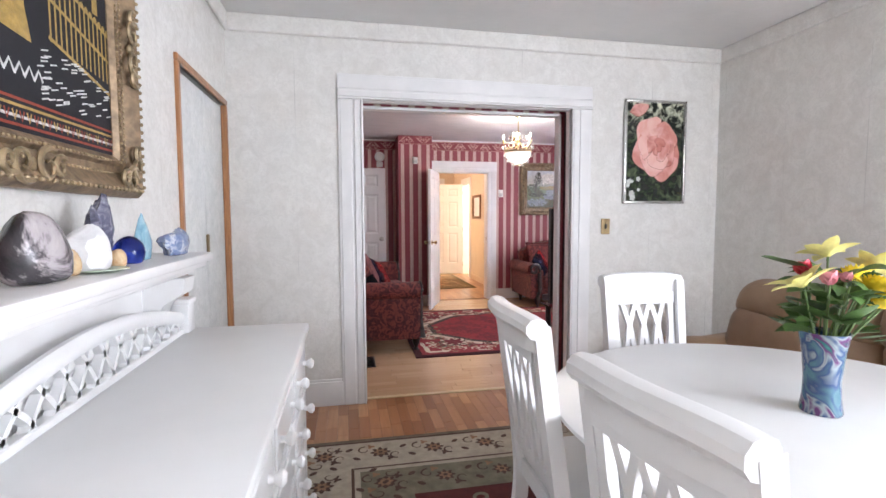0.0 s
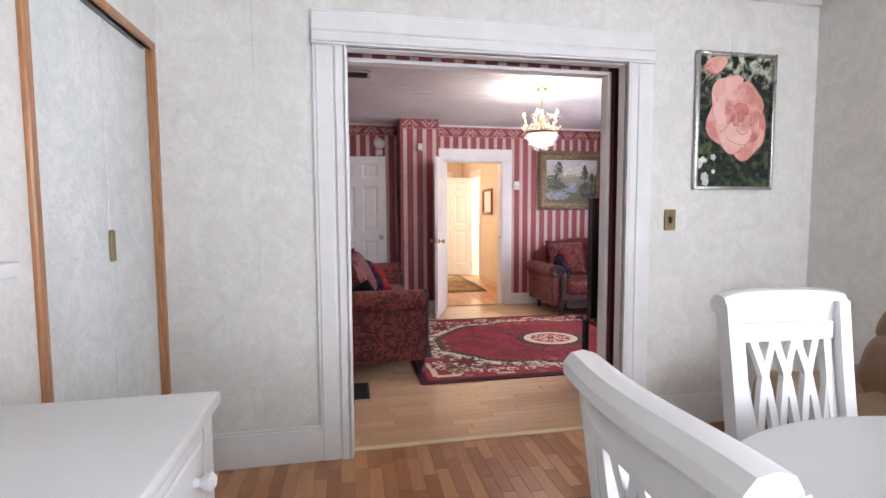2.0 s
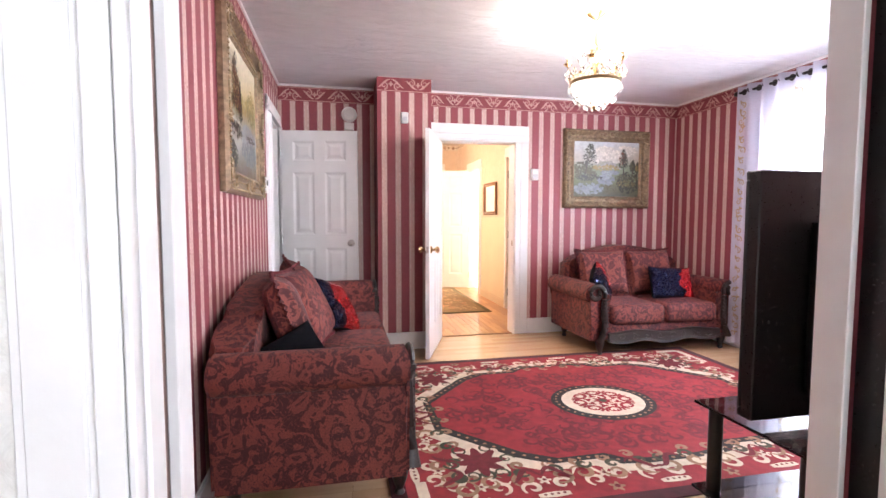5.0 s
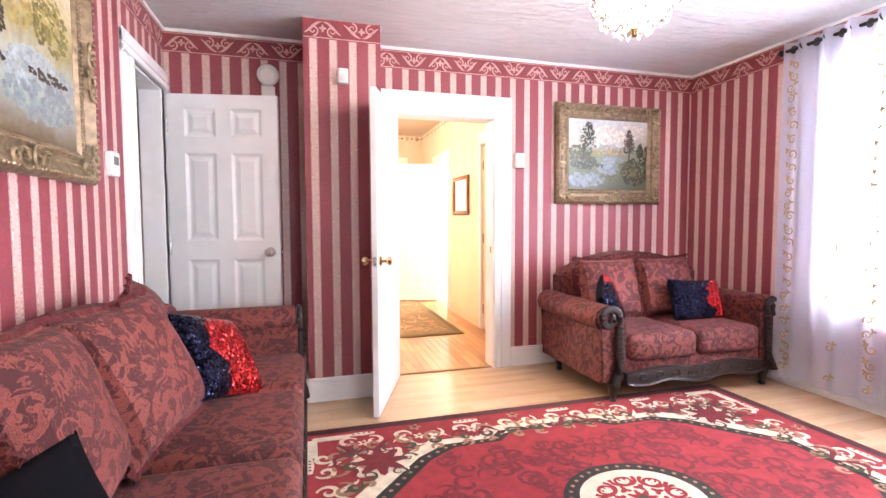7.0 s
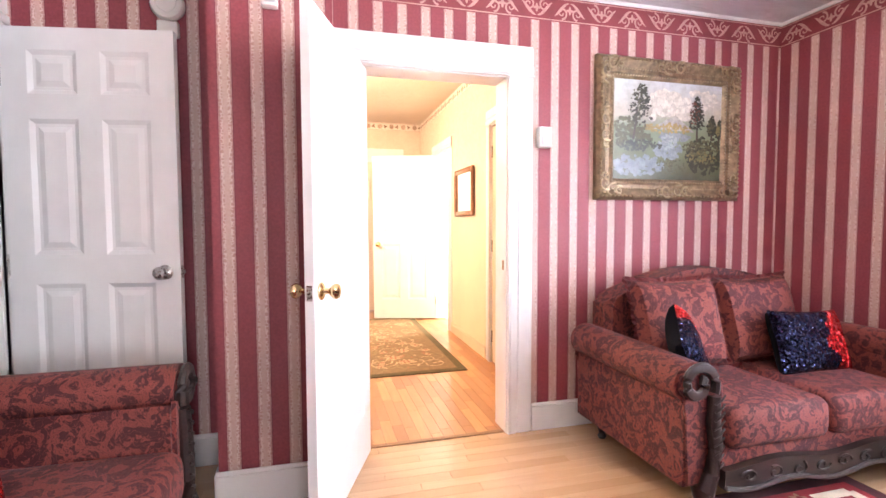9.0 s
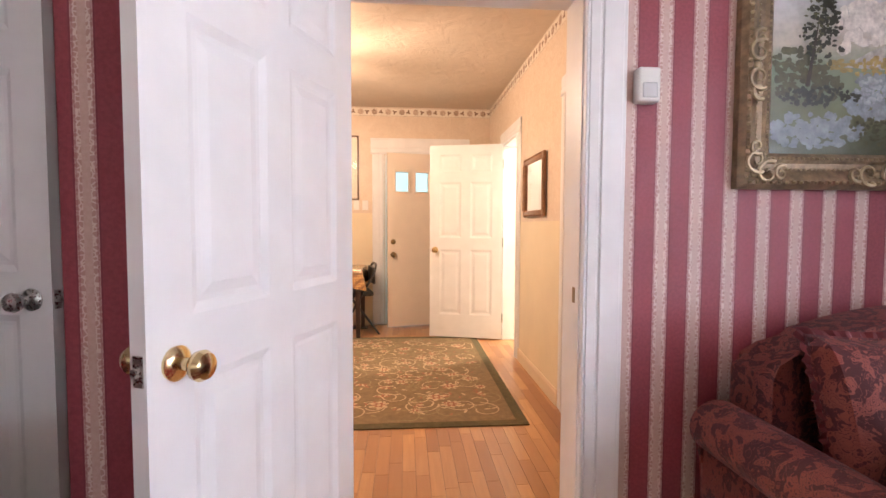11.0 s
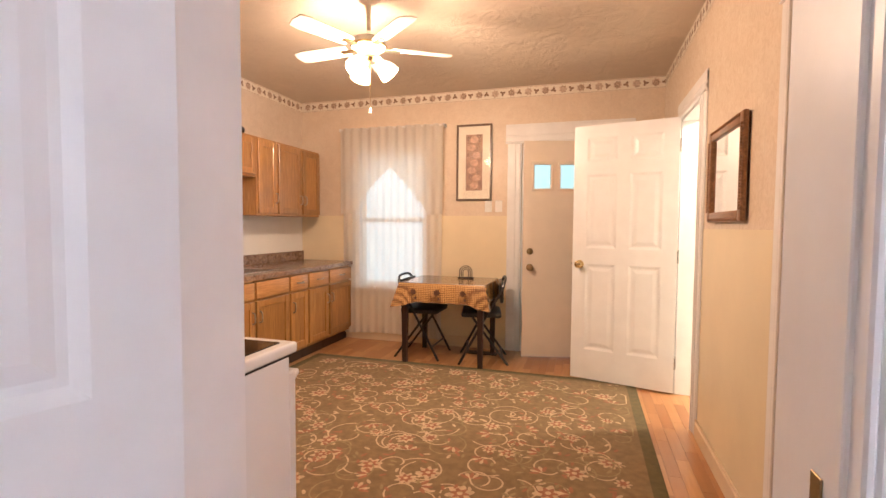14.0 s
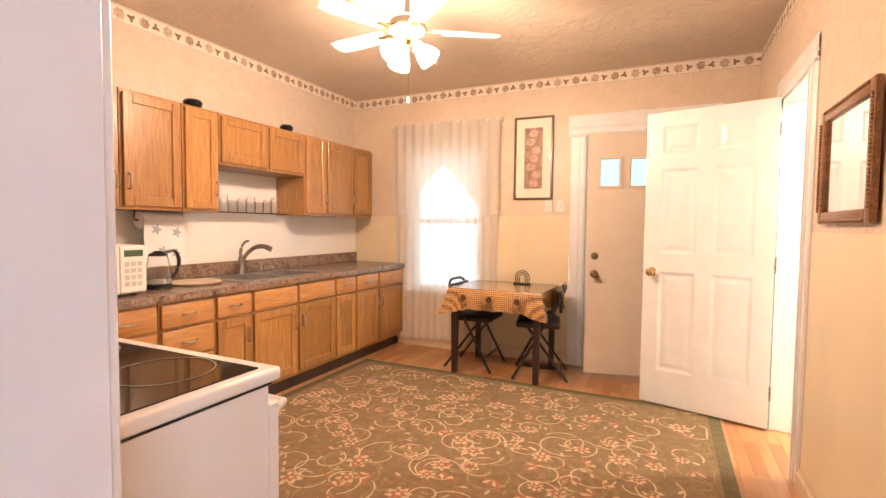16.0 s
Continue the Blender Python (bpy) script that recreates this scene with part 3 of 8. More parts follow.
def jamb(name, axis, b0, b1, p0, p1, top, label="white painted door jamb", t=0.02):
    a = [(p0 - t, b0, 0, p0, b1, top + t), (p1, b0, 0, p1 + t, b1, top + t), (p0, b0, top, p1, b1, top + t)]
    if axis == 1:
        a = [(q[1], q[0], q[2], q[4], q[3], q[5]) for q in a]
    return setting(name, B(*a, bevel=0.002), TRIM, label, "door jamb")


# wide opening between dining and living room, with a pocket slot in the right jamb
casing("trim_2", 0, DY1, -1, 0.12, 1.64, 2.10, 0.165, 0.03, 0.17, 0.0, "wide white painted moulded doorway casing")
jamb("trim_3", 0, 3.24, 3.30, 0.12, 1.64, 2.10)
jamb("trim_4", 0, 3.37, 3.445, 0.12, 1.615, 2.08)
# solid black filling stands in for the shade inside the pocket slot
setting("trim_5", B((-0.75, 3.295, 0, 0.085, 3.385, 2.4), (1.668, 3.295, 0, 2.92, 3.385, 2.4), (0.085, 3.295, 2.125, 1.668, 3.385, 2.4)), BLACK, "black fill for the shade inside the pocket door slot", "pocket")
casing("trim_6", 0, LY0, 1, 0.12, 1.615, 2.08, 0.12, 0.025, 0.12)
setting("trim_7", B((0.10, 3.28, 0.0, 1.66, 3.325, 0.006), bevel=0.003), plain("threshold_strip", (0.62, 0.47, 0.27), 0.4), "pale wooden floor transition strip", "threshold")

# kitchen doorway
casing("trim_8", 0, LY1, -1, 1.36, 2.18, 2.0, 0.15, 0.028, 0.17)
jamb("trim_9", 0, LY1 - 0.01, KY0 + 0.01, 1.36, 2.18, 2.0)
casing("trim_10", 0, KY0, 1, 1.36, 2.18, 2.0, 0.11, 0.02, 0.12)
setting("trim_11", B((1.355, 7.195, 0, 2.185, 7.23, 0.006), bevel=0.003), plain("brown_strip", (0.25, 0.13, 0.06), 0.5), "brown floor transition strip", "threshold")
# side door of the living room
casing("trim_12", 1, LX0, 1, 6.56, 7.17, 2.06, 0.105, 0.03, 0.13)
jamb("trim_13", 1, LX0 - 0.13, LX0 + 0.005, 6.58, 7.15, 2.05)
# right wall of the kitchen: bright doorway and cream closet door
casing("trim_14", 1, KX1, -1, 9.85, 10.52, 2.03, 0.10, 0.02, 0.13)
jamb("trim_15", 1, KX1 - 0.005, KX1 + 0.13, 9.87, 10.50, 2.02)
CREAM_TRIM = plain("cream_trim_paint", (0.74, 0.60, 0.42), 0.4, vary=0.06)
# back door
casing("trim_16", 0, KY1, -1, 1.33, 2.19, 2.05, 0.14, 0.02, 0.19, 0.02, "flat white painted back door casing")
jamb("trim_17", 0, KY1 - 0.005, KY1 + 0.15, 1.35, 2.17, 2.03)

# baseboards
def baseboard(name, runs, h=0.17, t=0.02, material=TRIM, label="white painted baseboard with rounded top"):
    bm = bmesh.new()
    for x0, y0, x1, y1 in runs:
        B((x0, y0, 0.0, x1, y1, h - 0.02), bevel=0.002, bm=bm)
        shy = 0.006
        if abs(x1 - x0) > abs(y1 - y0):
            B((x0, y0 + shy, h - 0.02, x1, y1 - shy, h), bevel=0.004, bm=bm)
        else:
            B((x0 + shy, y0, h - 0.02, x1 - shy, y1, h), bevel=0.004, bm=bm)
    return setting(name, bm, material, label, "baseboard")


baseboard("baseboard", [(DX0, DY1 - 0.02, -0.046, DY1 - 0.001), (1.807, DY1 - 0.02, DX1, DY1 - 0.001), (DX1 - 0.02, DY0, DX1 - 0.001, DY1 - 0.02), (DX0 + 0.001, 1.95, DX0 + 0.02, 2.22)], 0.19)
baseboard("baseboard_2", [(0.73, 6.81, 1.255, 6.829), (1.236, 6.83, 1.25, LY1 - 0.04), (0.721, 6.83, 0.739, 7.249), (2.338, LY1 - 0.02, LX1, LY1 - 0.001), (LX1 - 0.02, LY0, LX1 - 0.001, LY1 - 0.02), (LX0 + 0.001, LY0 + 0.05, LX0 + 0.02, 6.45), (LX0 + 0.1, 7.23, 0.72, 7.249)], 0.16)
baseboard("baseboard_3", [(KX1 - 0.018, 8.645, KX1 - 0.0065, 9.74), (-0.52, KY1 - 0.018, 1.18, KY1 - 0.0065)], 0.11, material=CREAM_TRIM, label="cream painted low baseboard")
# thin white cove line of the living room
setting("trim_18", B((LX0, 7.235, LZ - 0.022, 0.74, 7.249, LZ - 0.001), (0.722, 6.815, LZ + 0.005, 1.253, 6.829, LZ + 0.03), (1.236, 6.83, LZ - 0.022, 1.25, LY1 - 0.015, LZ - 0.001), (1.236, LY1 - 0.015, LZ - 0.022, LX1, LY1 - 0.001, LZ - 0.001), (LX1 - 0.015, LY0, LZ - 0.022, LX1 - 0.001, LY1 - 0.015, LZ - 0.001), (LX0 + 0.001, LY0, LZ - 0.022, LX0 + 0.015, 7.235, LZ - 0.001), bevel=0.003), TRIM, "thin white painted ceiling moulding", "trim")


# scrolled paper border round the living room
def scroll_run(bm, length, h, z=0.0014):
    """Scroll motifs along x from 0 to length, height h."""
    step = h * 1.55
    k = max(1, round(length / step))
    step = length / k
    for i in range(k):
        c = (i + 0.5) * step
        flip = 1 if i % 2 else -1
        for s in (-1, 1):
            pts = spiral(c + s * step * 0.24, h * (0.5 + 0.12 * flip), h * 0.25, 1.3, math.pi / 2 * flip, s * flip)
            ribbon(bm, pts, lambda q: h * (0.085 - 0.04 * q), z)
            pts = [(c + s * step * (0.02 + 0.44 * q), h * (0.5 - flip * 0.30 * math.cos(q * 2.6))) for q in [j / 8 for j in range(9)]]
            ribbon(bm, pts, lambda q: h * (0.03 + 0.10 * math.sin(math.pi * q)), z + 0.0003)
        disc(bm, c, h * 0.5, h * 0.13, z + 0.0006, petals=4, depth=0.4)
    for y in (0.06, 0.94):
        ribbon(bm, [(0, h * y), (length, h * y)], h * 0.05, z + 0.0009)
    return bm


def border(name, m, length, h):
    base = setting(name, move(B((0, 0, 0, length, h, 0.0012)), m), BORDER_RED, "red wallpaper border with tan scrolls", "wallpaper border")
    tagged(part("scrollwork", move(scroll_run(bmesh.new(), length, h), m), BORDER_TAN, base, "", False), kind="stuff")


BH = 0.135
BZ = LZ - 0.022 - BH


def on_wall(x, y, z, rz):
    """Local x along the wall, local y up, local z out of the wall."""
    return pose(x, y, z, 90, 0, rz)


border("trim_19", on_wall(LX0, 7.2485, BZ, 0), 0.74 - LX0, BH)
border("trim_20", on_wall(0.74, 6.8285, BZ + 0.03, 0), 0.495, BH)
border("trim_21", on_wall(1.235, LY1 - 0.0015, BZ, 0), LX1 - 1.235, BH)
border("trim_22", on_wall(LX1 - 0.0015, LY1, BZ, -90), LY1 - LY0, BH)
border("trim_23", on_wall(LX0 + 0.0015, LY0, BZ, 90), 7.25 - LY0, BH)

# ---------------- doors ----------------
def knob(parent, x, y, z, way, material=BRASS, name="door_handle"):
    """A round door knob on a rose; way is the sign of y that it stands out to."""
    bm = lathe(bmesh.new(), [(0.0, 0), (0.032, 0), (0.033, 0.006), (0.026, 0.012), (0.012, 0.016), (0.011, 0.034), (0.018, 0.040), (0.027, 0.050), (0.029, 0.060), (0.024, 0.070), (0.012, 0.075), (0.0, 0.076)], 20)
    move(bm, pose(x, y, z, -90 * way, 0, 0))
    return part(name, bm, material, parent, "polished metal door knob")


def hinge(parent, x, y, z, material):
    bm = B((x - 0.012, y - 0.016, z - 0.045, x + 0.004, y + 0.016, z + 0.045), bevel=0.002)
    tube(bm, [(x - 0.004, y - 0.018, z - 0.05), (x - 0.004, y - 0.018, z + 0.05)], 0.006, 8)
    return part("hinge", bm, material, parent)


def six_panel(name, m, w, h, label, material=WHITE, knob_mat=BRASS, hinge_mat=METAL, knob_z=0.95, hinges=True):
    """A six panel leaf; hinge line at x 0, leaf along x, thickness 35 mm about y 0."""
    th = thing(name, m, label, "door", "six panel doors")
    st, mid, t = 0.105, 0.095, 0.0175
    rows = [(0.24, 0.46 * h), (0.522 * h, 0.81 * h), (0.862 * h, h - 0.095)]
    xs = [(st, (w - mid) / 2), ((w + mid) / 2, w - st)]
    bars = [(0, -t, 0, st, t, h), (w - st, -t, 0, w, t, h), (xs[0][1], -t, 0, xs[1][0], t, h)]
    zs = [0] + [z for r in rows for z in r] + [h]
    for x0, x1 in xs:
        for k in range(0, 8, 2):
            bars.append((x0, -t, zs[k], x1, t, zs[k + 1]))
    part("leaf_frame", B(*bars), material, th, "", False)
    for x0, x1 in xs:
        for z0, z1 in rows:
            bm = B((x0, -0.006, z0, x1, 0.006, z1))
            for s in (-1, 1):
                # sloped moulding and raised field
                q = [(0.0, t), (0.020, 0.009), (0.032, 0.009), (0.056, 0.0145)]
                rings = []
                for inset, d in q:
                    rings.append([bm.verts.new((x, s * d, z)) for x, z in ((x0 + inset, z0 + inset), (x1 - inset, z0 + inset), (x1 - inset, z1 - inset), (x0 + inset, z1 - inset))])
                for a, b in zip(rings, rings[1:]):
                    for i in range(4):
                        bm.faces.new((a[i], a[(i + 1) % 4], b[(i + 1) % 4], b[i]))
                bm.faces.new(rings[-1])
            part("panel", bm, material, th, "", False)
    for way in (-1, 1):
        knob(th, w - 0.062, way * t, knob_z, way, knob_mat)
    part("latch", B((w - 0.001, -0.011, knob_z - 0.028, w + 0.002, 0.011, knob_z + 0.028), (w, -0.006, knob_z - 0.008, w + 0.012, 0.006, knob_z + 0.008), bevel=0.001), METAL, th)
    if hinges:
        for z in (0.22, h / 2, h - 0.2):
            hinge(th, 0.0, 0.0, z, hinge_mat)
    return th


def swing(hx, hy, fx, fy, z=0.008):
    return pose(hx, hy, z, 0, 0, math.degrees(math.atan2(fy - hy, fx - hx)))


six_panel("door_1", swing(-0.125, 7.175, 0.57, 7.055), 0.705, 2.03, "white six panel door standing open against the wall", knob_z=0.98, knob_mat=METAL)
six_panel("door_2", swing(1.395, 7.168, 1.125, 6.428), 0.782, 1.97, "white six panel door standing open beside the chimney breast", knob_z=0.945, hinges=False)
six_panel("door_3", swing(2.585, 10.48, 1.825, 10.685, 0.016), 0.768, 2.03, "white six panel door standing open into the kitchen", knob_z=0.93)
CREAM_PAINT = plain("cream_door_paint", (0.72, 0.57, 0.38), 0.4, vary=0.05)
six_panel("door_4", pose(2.625, 8.52, 0.008, 0, 0, -90), 0.73, 2.0, "cream painted closet door with black hinges, closed", CREAM_PAINT, ANTIQUE, DARK_METAL)
casing("trim_24", 1, KX1, -1, 7.78, 8.53, 2.03, 0.10, 0.018, 0.13, label="cream painted closet door casing")
jamb("trim_25", 1, KX1 - 0.004, KX1 + 0.125, 7.785, 8.525, 2.025)

# back door with two small panes
bd = thing("door_5", swing(2.165, 11.36, 1.375, 11.165, 0.012), "plain beige back door with two small square windows, ajar", "door")
BEIGE_DOOR = plain("beige_door_paint", (0.78, 0.69, 0.58), 0.4, vary=0.04)
W5, H5 = 0.82, 2.03
PANES = [(W5 - 0.26, W5 - 0.09), (W5 - 0.50, W5 - 0.33)]
cut = [(0, 0, W5, 1.58), (0, 1.82, W5, H5), (0, 1.58, PANES[1][0], 1.82), (PANES[1][1], 1.58, PANES[0][0], 1.82), (PANES[0][1], 1.58, W5, 1.82)]
part("leaf", B(*[(a, -0.02, b, c, 0.02, d) for a, b, c, d in cut]), BEIGE_DOOR, bd, "", False)
for a, c in PANES:
    fr = part("window_frame", B((a - 0.015, -0.03, 1.565, a + 0.01, 0.03, 1.835), (c - 0.01, -0.03, 1.565, c + 0.015, 0.03, 1.835), (a, -0.03, 1.565, c, 0.03, 1.59), (a, -0.03, 1.81, c, 0.03, 1.835), bevel=0.004), BEIGE_DOOR, bd)
    g = part("pane", B((a, -0.003, 1.58, c, 0.003, 1.82)), GLASS, fr)
    g.visible_shadow = False
knob(bd, W5 - 0.065, 0.02, 0.85, 1, ANTIQUE)
knob(bd, W5 - 0.065, -0.02, 0.85, -1, ANTIQUE)
for y, way in ((0.02, 1), (-0.02, -1)):
    part("deadbolt", move(lathe(bmesh.new(), [(0, 0), (0.03, 0), (0.03, 0.01), (0.022, 0.016), (0, 0.018)], 20), pose(W5 - 0.065, y, 1.0, -90 * way)), ANTIQUE, bd)
for z in (0.2, 1.0, 1.8):
    hinge(bd, 0, 0, z, METAL)
# glowing sheets added as daylight, seen through the small panes and the windows
setting("backdrop", B((-2.5, 12.9, -0.4, 4.5, 13.0, 3.2)), glow("pale_daylight", (0.35, 0.80, 0.90), 0.45), "pale bright daylight outside", "backdrop")
setting("backdrop_2", B((5.6, 2.0, -0.4, 5.7, 8.0, 3.6)), glow("white_daylight", (0.95, 0.97, 1.0), 4.0), "white overexposed daylight outside", "backdrop")

# ---------------- windows ----------------
def window(name, axis, b0, b1, p0, p1, z0, z1, label, out):
    """A double hung sash in a wall hole."""
    th = thing(name, pose(0, 0, 0), label, "window", "", "structure")

    def bx(u0, v0, w0, u1, v1, w1):
        return (u0, v0, w0, u1, v1, w1) if axis == 0 else (v0, u0, w0, v1, u1, w1)

    mid, zm = (b0 + b1) / 2, (z0 + z1) / 2
    part("window_frame", B(bx(p0, b0, z0, p0 + 0.03, b1, z1), bx(p1 - 0.03, b0, z0, p1, b1, z1), bx(p0, b0, z1 - 0.03, p1, b1, z1), bevel=0.003), TRIM, th)
    part("window_sill", B(bx(p0 - 0.05, min(b0, b0 - out * 0.05), z0 - 0.01, p1 + 0.05, max(b1, b0 + 0.02), z0 + 0.02), bevel=0.006), TRIM, th)
    for k, (a, b) in enumerate(((z0 + 0.02, zm + 0.02), (zm - 0.02, z1 - 0.03))):
        y0 = mid - 0.02 + 0.04 * k
        sash = part("sash", B(bx(p0 + 0.03, y0 - 0.015, a, p0 + 0.075, y0 + 0.015, b), bx(p1 - 0.075, y0 - 0.015, a, p1 - 0.03, y0 + 0.015, b), bx(p0 + 0.075, y0 - 0.015, a, p1 - 0.075, y0 + 0.015, a + 0.045), bx(p0 + 0.075, y0 - 0.015, b - 0.045, p1 - 0.075, y0 + 0.015, b), bevel=0.003), TRIM, th)
        g = part("pane", B(bx(p0 + 0.07, y0 - 0.002, a + 0.04, p1 - 0.07, y0 + 0.002, b - 0.04)), GLASS, sash)
        g.visible_shadow = False
    return th


window("window_1", 1, LX1, LX1 + 0.12, 3.95, 5.9, 0.62, 2.2, "white painted sash window behind sheer curtains", 1)
window("window_2", 0, KY1, KY1 + 0.14, -0.47, 0.36, 0.57, 2.04, "white painted sash window behind lace curtain", 1)
window("window_3", 1, DX1, DX1 + 0.12, -1.15, -0.15, 0.75, 2.25, "white painted sash window", 1)
window("window_4", 0, DY0 - 0.12, DY0, 1.92, 2.88, 0.65, 2.3, "white painted sash window", -1)


def cloth(length, height, wave, depth, n, flare=0.0, seed=1, lean=0.0):
    """A hanging pleated cloth: x along it, z up, folds in y."""
    rng = random.Random(seed)
    bm = bmesh.new()
    ph = [rng.uniform(0, 6) for _ in range(4)]
    rows = 14
    grid = []
    for j in range(rows + 1):
        v = j / rows
        row = []
        for i in range(n + 1):
            u = i / n * length
            y = depth * (0.55 + 0.45 * v) * math.sin(u / wave * math.tau + 0.5 * math.sin(u * 3.1 + ph[0]))
            y += depth * 0.4 * (1 - v) * math.sin(u / wave * 2.6 + ph[1] + v * 1.5) + depth * 0.25 * math.sin(u * 17 + ph[2])
            row.append(bm.verts.new((u, y, v * height + (0.012 * math.sin(u * 5 + ph[3]) if j == 0 else 0))))
        grid.append(row)
    for a, b in zip(grid, grid[1:]):
        for i in range(n):
            bm.faces.new((a[i], a[i + 1], b[i + 1], b[i]))
    return bm


# grommet sheers of the living room with tan embroidered scrolls
RODZ = 2.365
rod = thing("curtain_rod", pose(0, 0, 0), "dark metal curtain rod on wall brackets", "curtain rod")
part("pole", tube(bmesh.new(), [(3.985, 6.24, RODZ), (3.985, 3.75, RODZ)], 0.012, 12), DARK_METAL, rod)
for y in (6.25, 3.74):
    part("finial", lathe(bmesh.new(), [(0, -0.025), (0.018, -0.015), (0.024, 0), (0.018, 0.015), (0, 0.025)], 12, (3.985, y, RODZ)), DARK_METAL, rod)
for y in (6.14, 3.9):
    part("bracket", B((3.985, y - 0.008, RODZ - 0.01, LX1, y + 0.008, RODZ + 0.01), (LX1 - 0.008, y - 0.02, RODZ - 0.04, LX1, y + 0.02, RODZ + 0.04), bevel=0.002), DARK_METAL, rod)
EMBROID = plain("tan_embroidery", (0.42, 0.32, 0.18), 0.6, vary=0.3, scale=40)
GROMMET = plain("gunmetal_ring", (0.06, 0.055, 0.05), 0.35, 0.8)
HEM = sheer("sheer_hem", (0.9, 0.88, 0.92), 0.10)
for k, (ya, yb) in enumerate(((6.22, 5.28), (5.26, 4.55), (4.5, 3.78))):
    L = ya - yb
    cu = thing("sheer_curtain", pose(3.985, ya, 0.07, 0, 0, -90), "white sheer curtain with tan embroidered scrolls, hanging to the floor", "curtain", "sheer curtains")
    wave, dep, H = 0.155, 0.035, 2.35
    part("cloth", cloth(L, H, wave, dep, int(L * 90), seed=5), SHEER, cu)
    rng = random.Random(3 + k)

    def fold(u, v, off=0.006):
        ph = [random.Random(5).uniform(0, 6)]
        return dep * (0.55 + 0.45 * v) * math.sin(u / wave * math.tau + 0.5 * math.sin(u * 3.1 + ph[0])) - off

    em = bmesh.new()
    for u, dense in ((0.10, 1), (0.40, 0), (0.62, 1), (0.86, 0)):
        z = 0.10
        while z < (H - 0.15 if dense else 0.95) and u < L:
            s = 1 if int(z * 20) % 2 else -1
            r = rng.uniform(0.022, 0.034)
            q = bmesh.new()
            ribbon(q, spiral(0, 0, r, 1.2, rng.uniform(0, 6), s), lambda x: 0.012 * (1 - 0.5 * x))
            disc(q, -s * r, r * 0.9, 0.014, 0, petals=3, depth=0.5)
            move(q, pose(u + s * 0.012, fold(u, z / H) - 0.03, z, 90, 0, 0))
            me = bpy.data.meshes.new("t")
            q.to_mesh(me)
            q.free()
            em.from_mesh(me)
            bpy.data.meshes.remove(me)
            z += rng.uniform(0.07, 0.10) if dense else rng.uniform(0.2, 0.32)
    tagged(part("embroidery", em, EMBROID, cu, "tan gold embroidered scrolls", False), kind="stuff")
    u = 0.05
    while u < L:
        part("grommet", move(lathe(bmesh.new(), [(0.016, -0.003), (0.027, -0.003), (0.027, 0.003), (0.016, 0.003)], 16), pose(u, fold(u, 1.0) * 0.3, RODZ - 0.07, 0, 72 if int(u * 13) % 2 else 108, 0)), GROMMET, cu)
        u += wave / 2

# ---------------- living room ----------------
def foot(parent, x, y, h=0.12, r=0.035):
    part("foot", lathe(bmesh.new(), [(0, 0), (r * 0.55, 0), (r * 0.7, h * 0.08), (r * 0.45, h * 0.2), (r * 0.9, h * 0.5), (r * 1.15, h * 0.75), (r * 1.2, h), (0, h)], 16, (x, y, 0)), DARK_WOOD, parent, "turned dark wood foot")


def rolled_arm(depth, h, w, r):
    """A scroll arm: profile in x, z extruded along y. Inner face at x 0, outside at -w."""
    out = []
    cx, cz = -w * 0.55, h - r
    out += [(0, 0.14), (0, cz - r * 0.2)]
    for i in range(17):
        a = -0.25 * math.pi + i / 16 * math.pi * 1.55
        out.append((cx + r * 1.1 * math.cos(a), cz + r * math.sin(a)))
    out += [(cx - r * 0.45, cz - r * 0.9), (-w * 0.72, cz - r * 1.5), (-w * 0.72, 0.14)]
    bm = prism(bmesh.new(), out, 0, depth)
    return bm


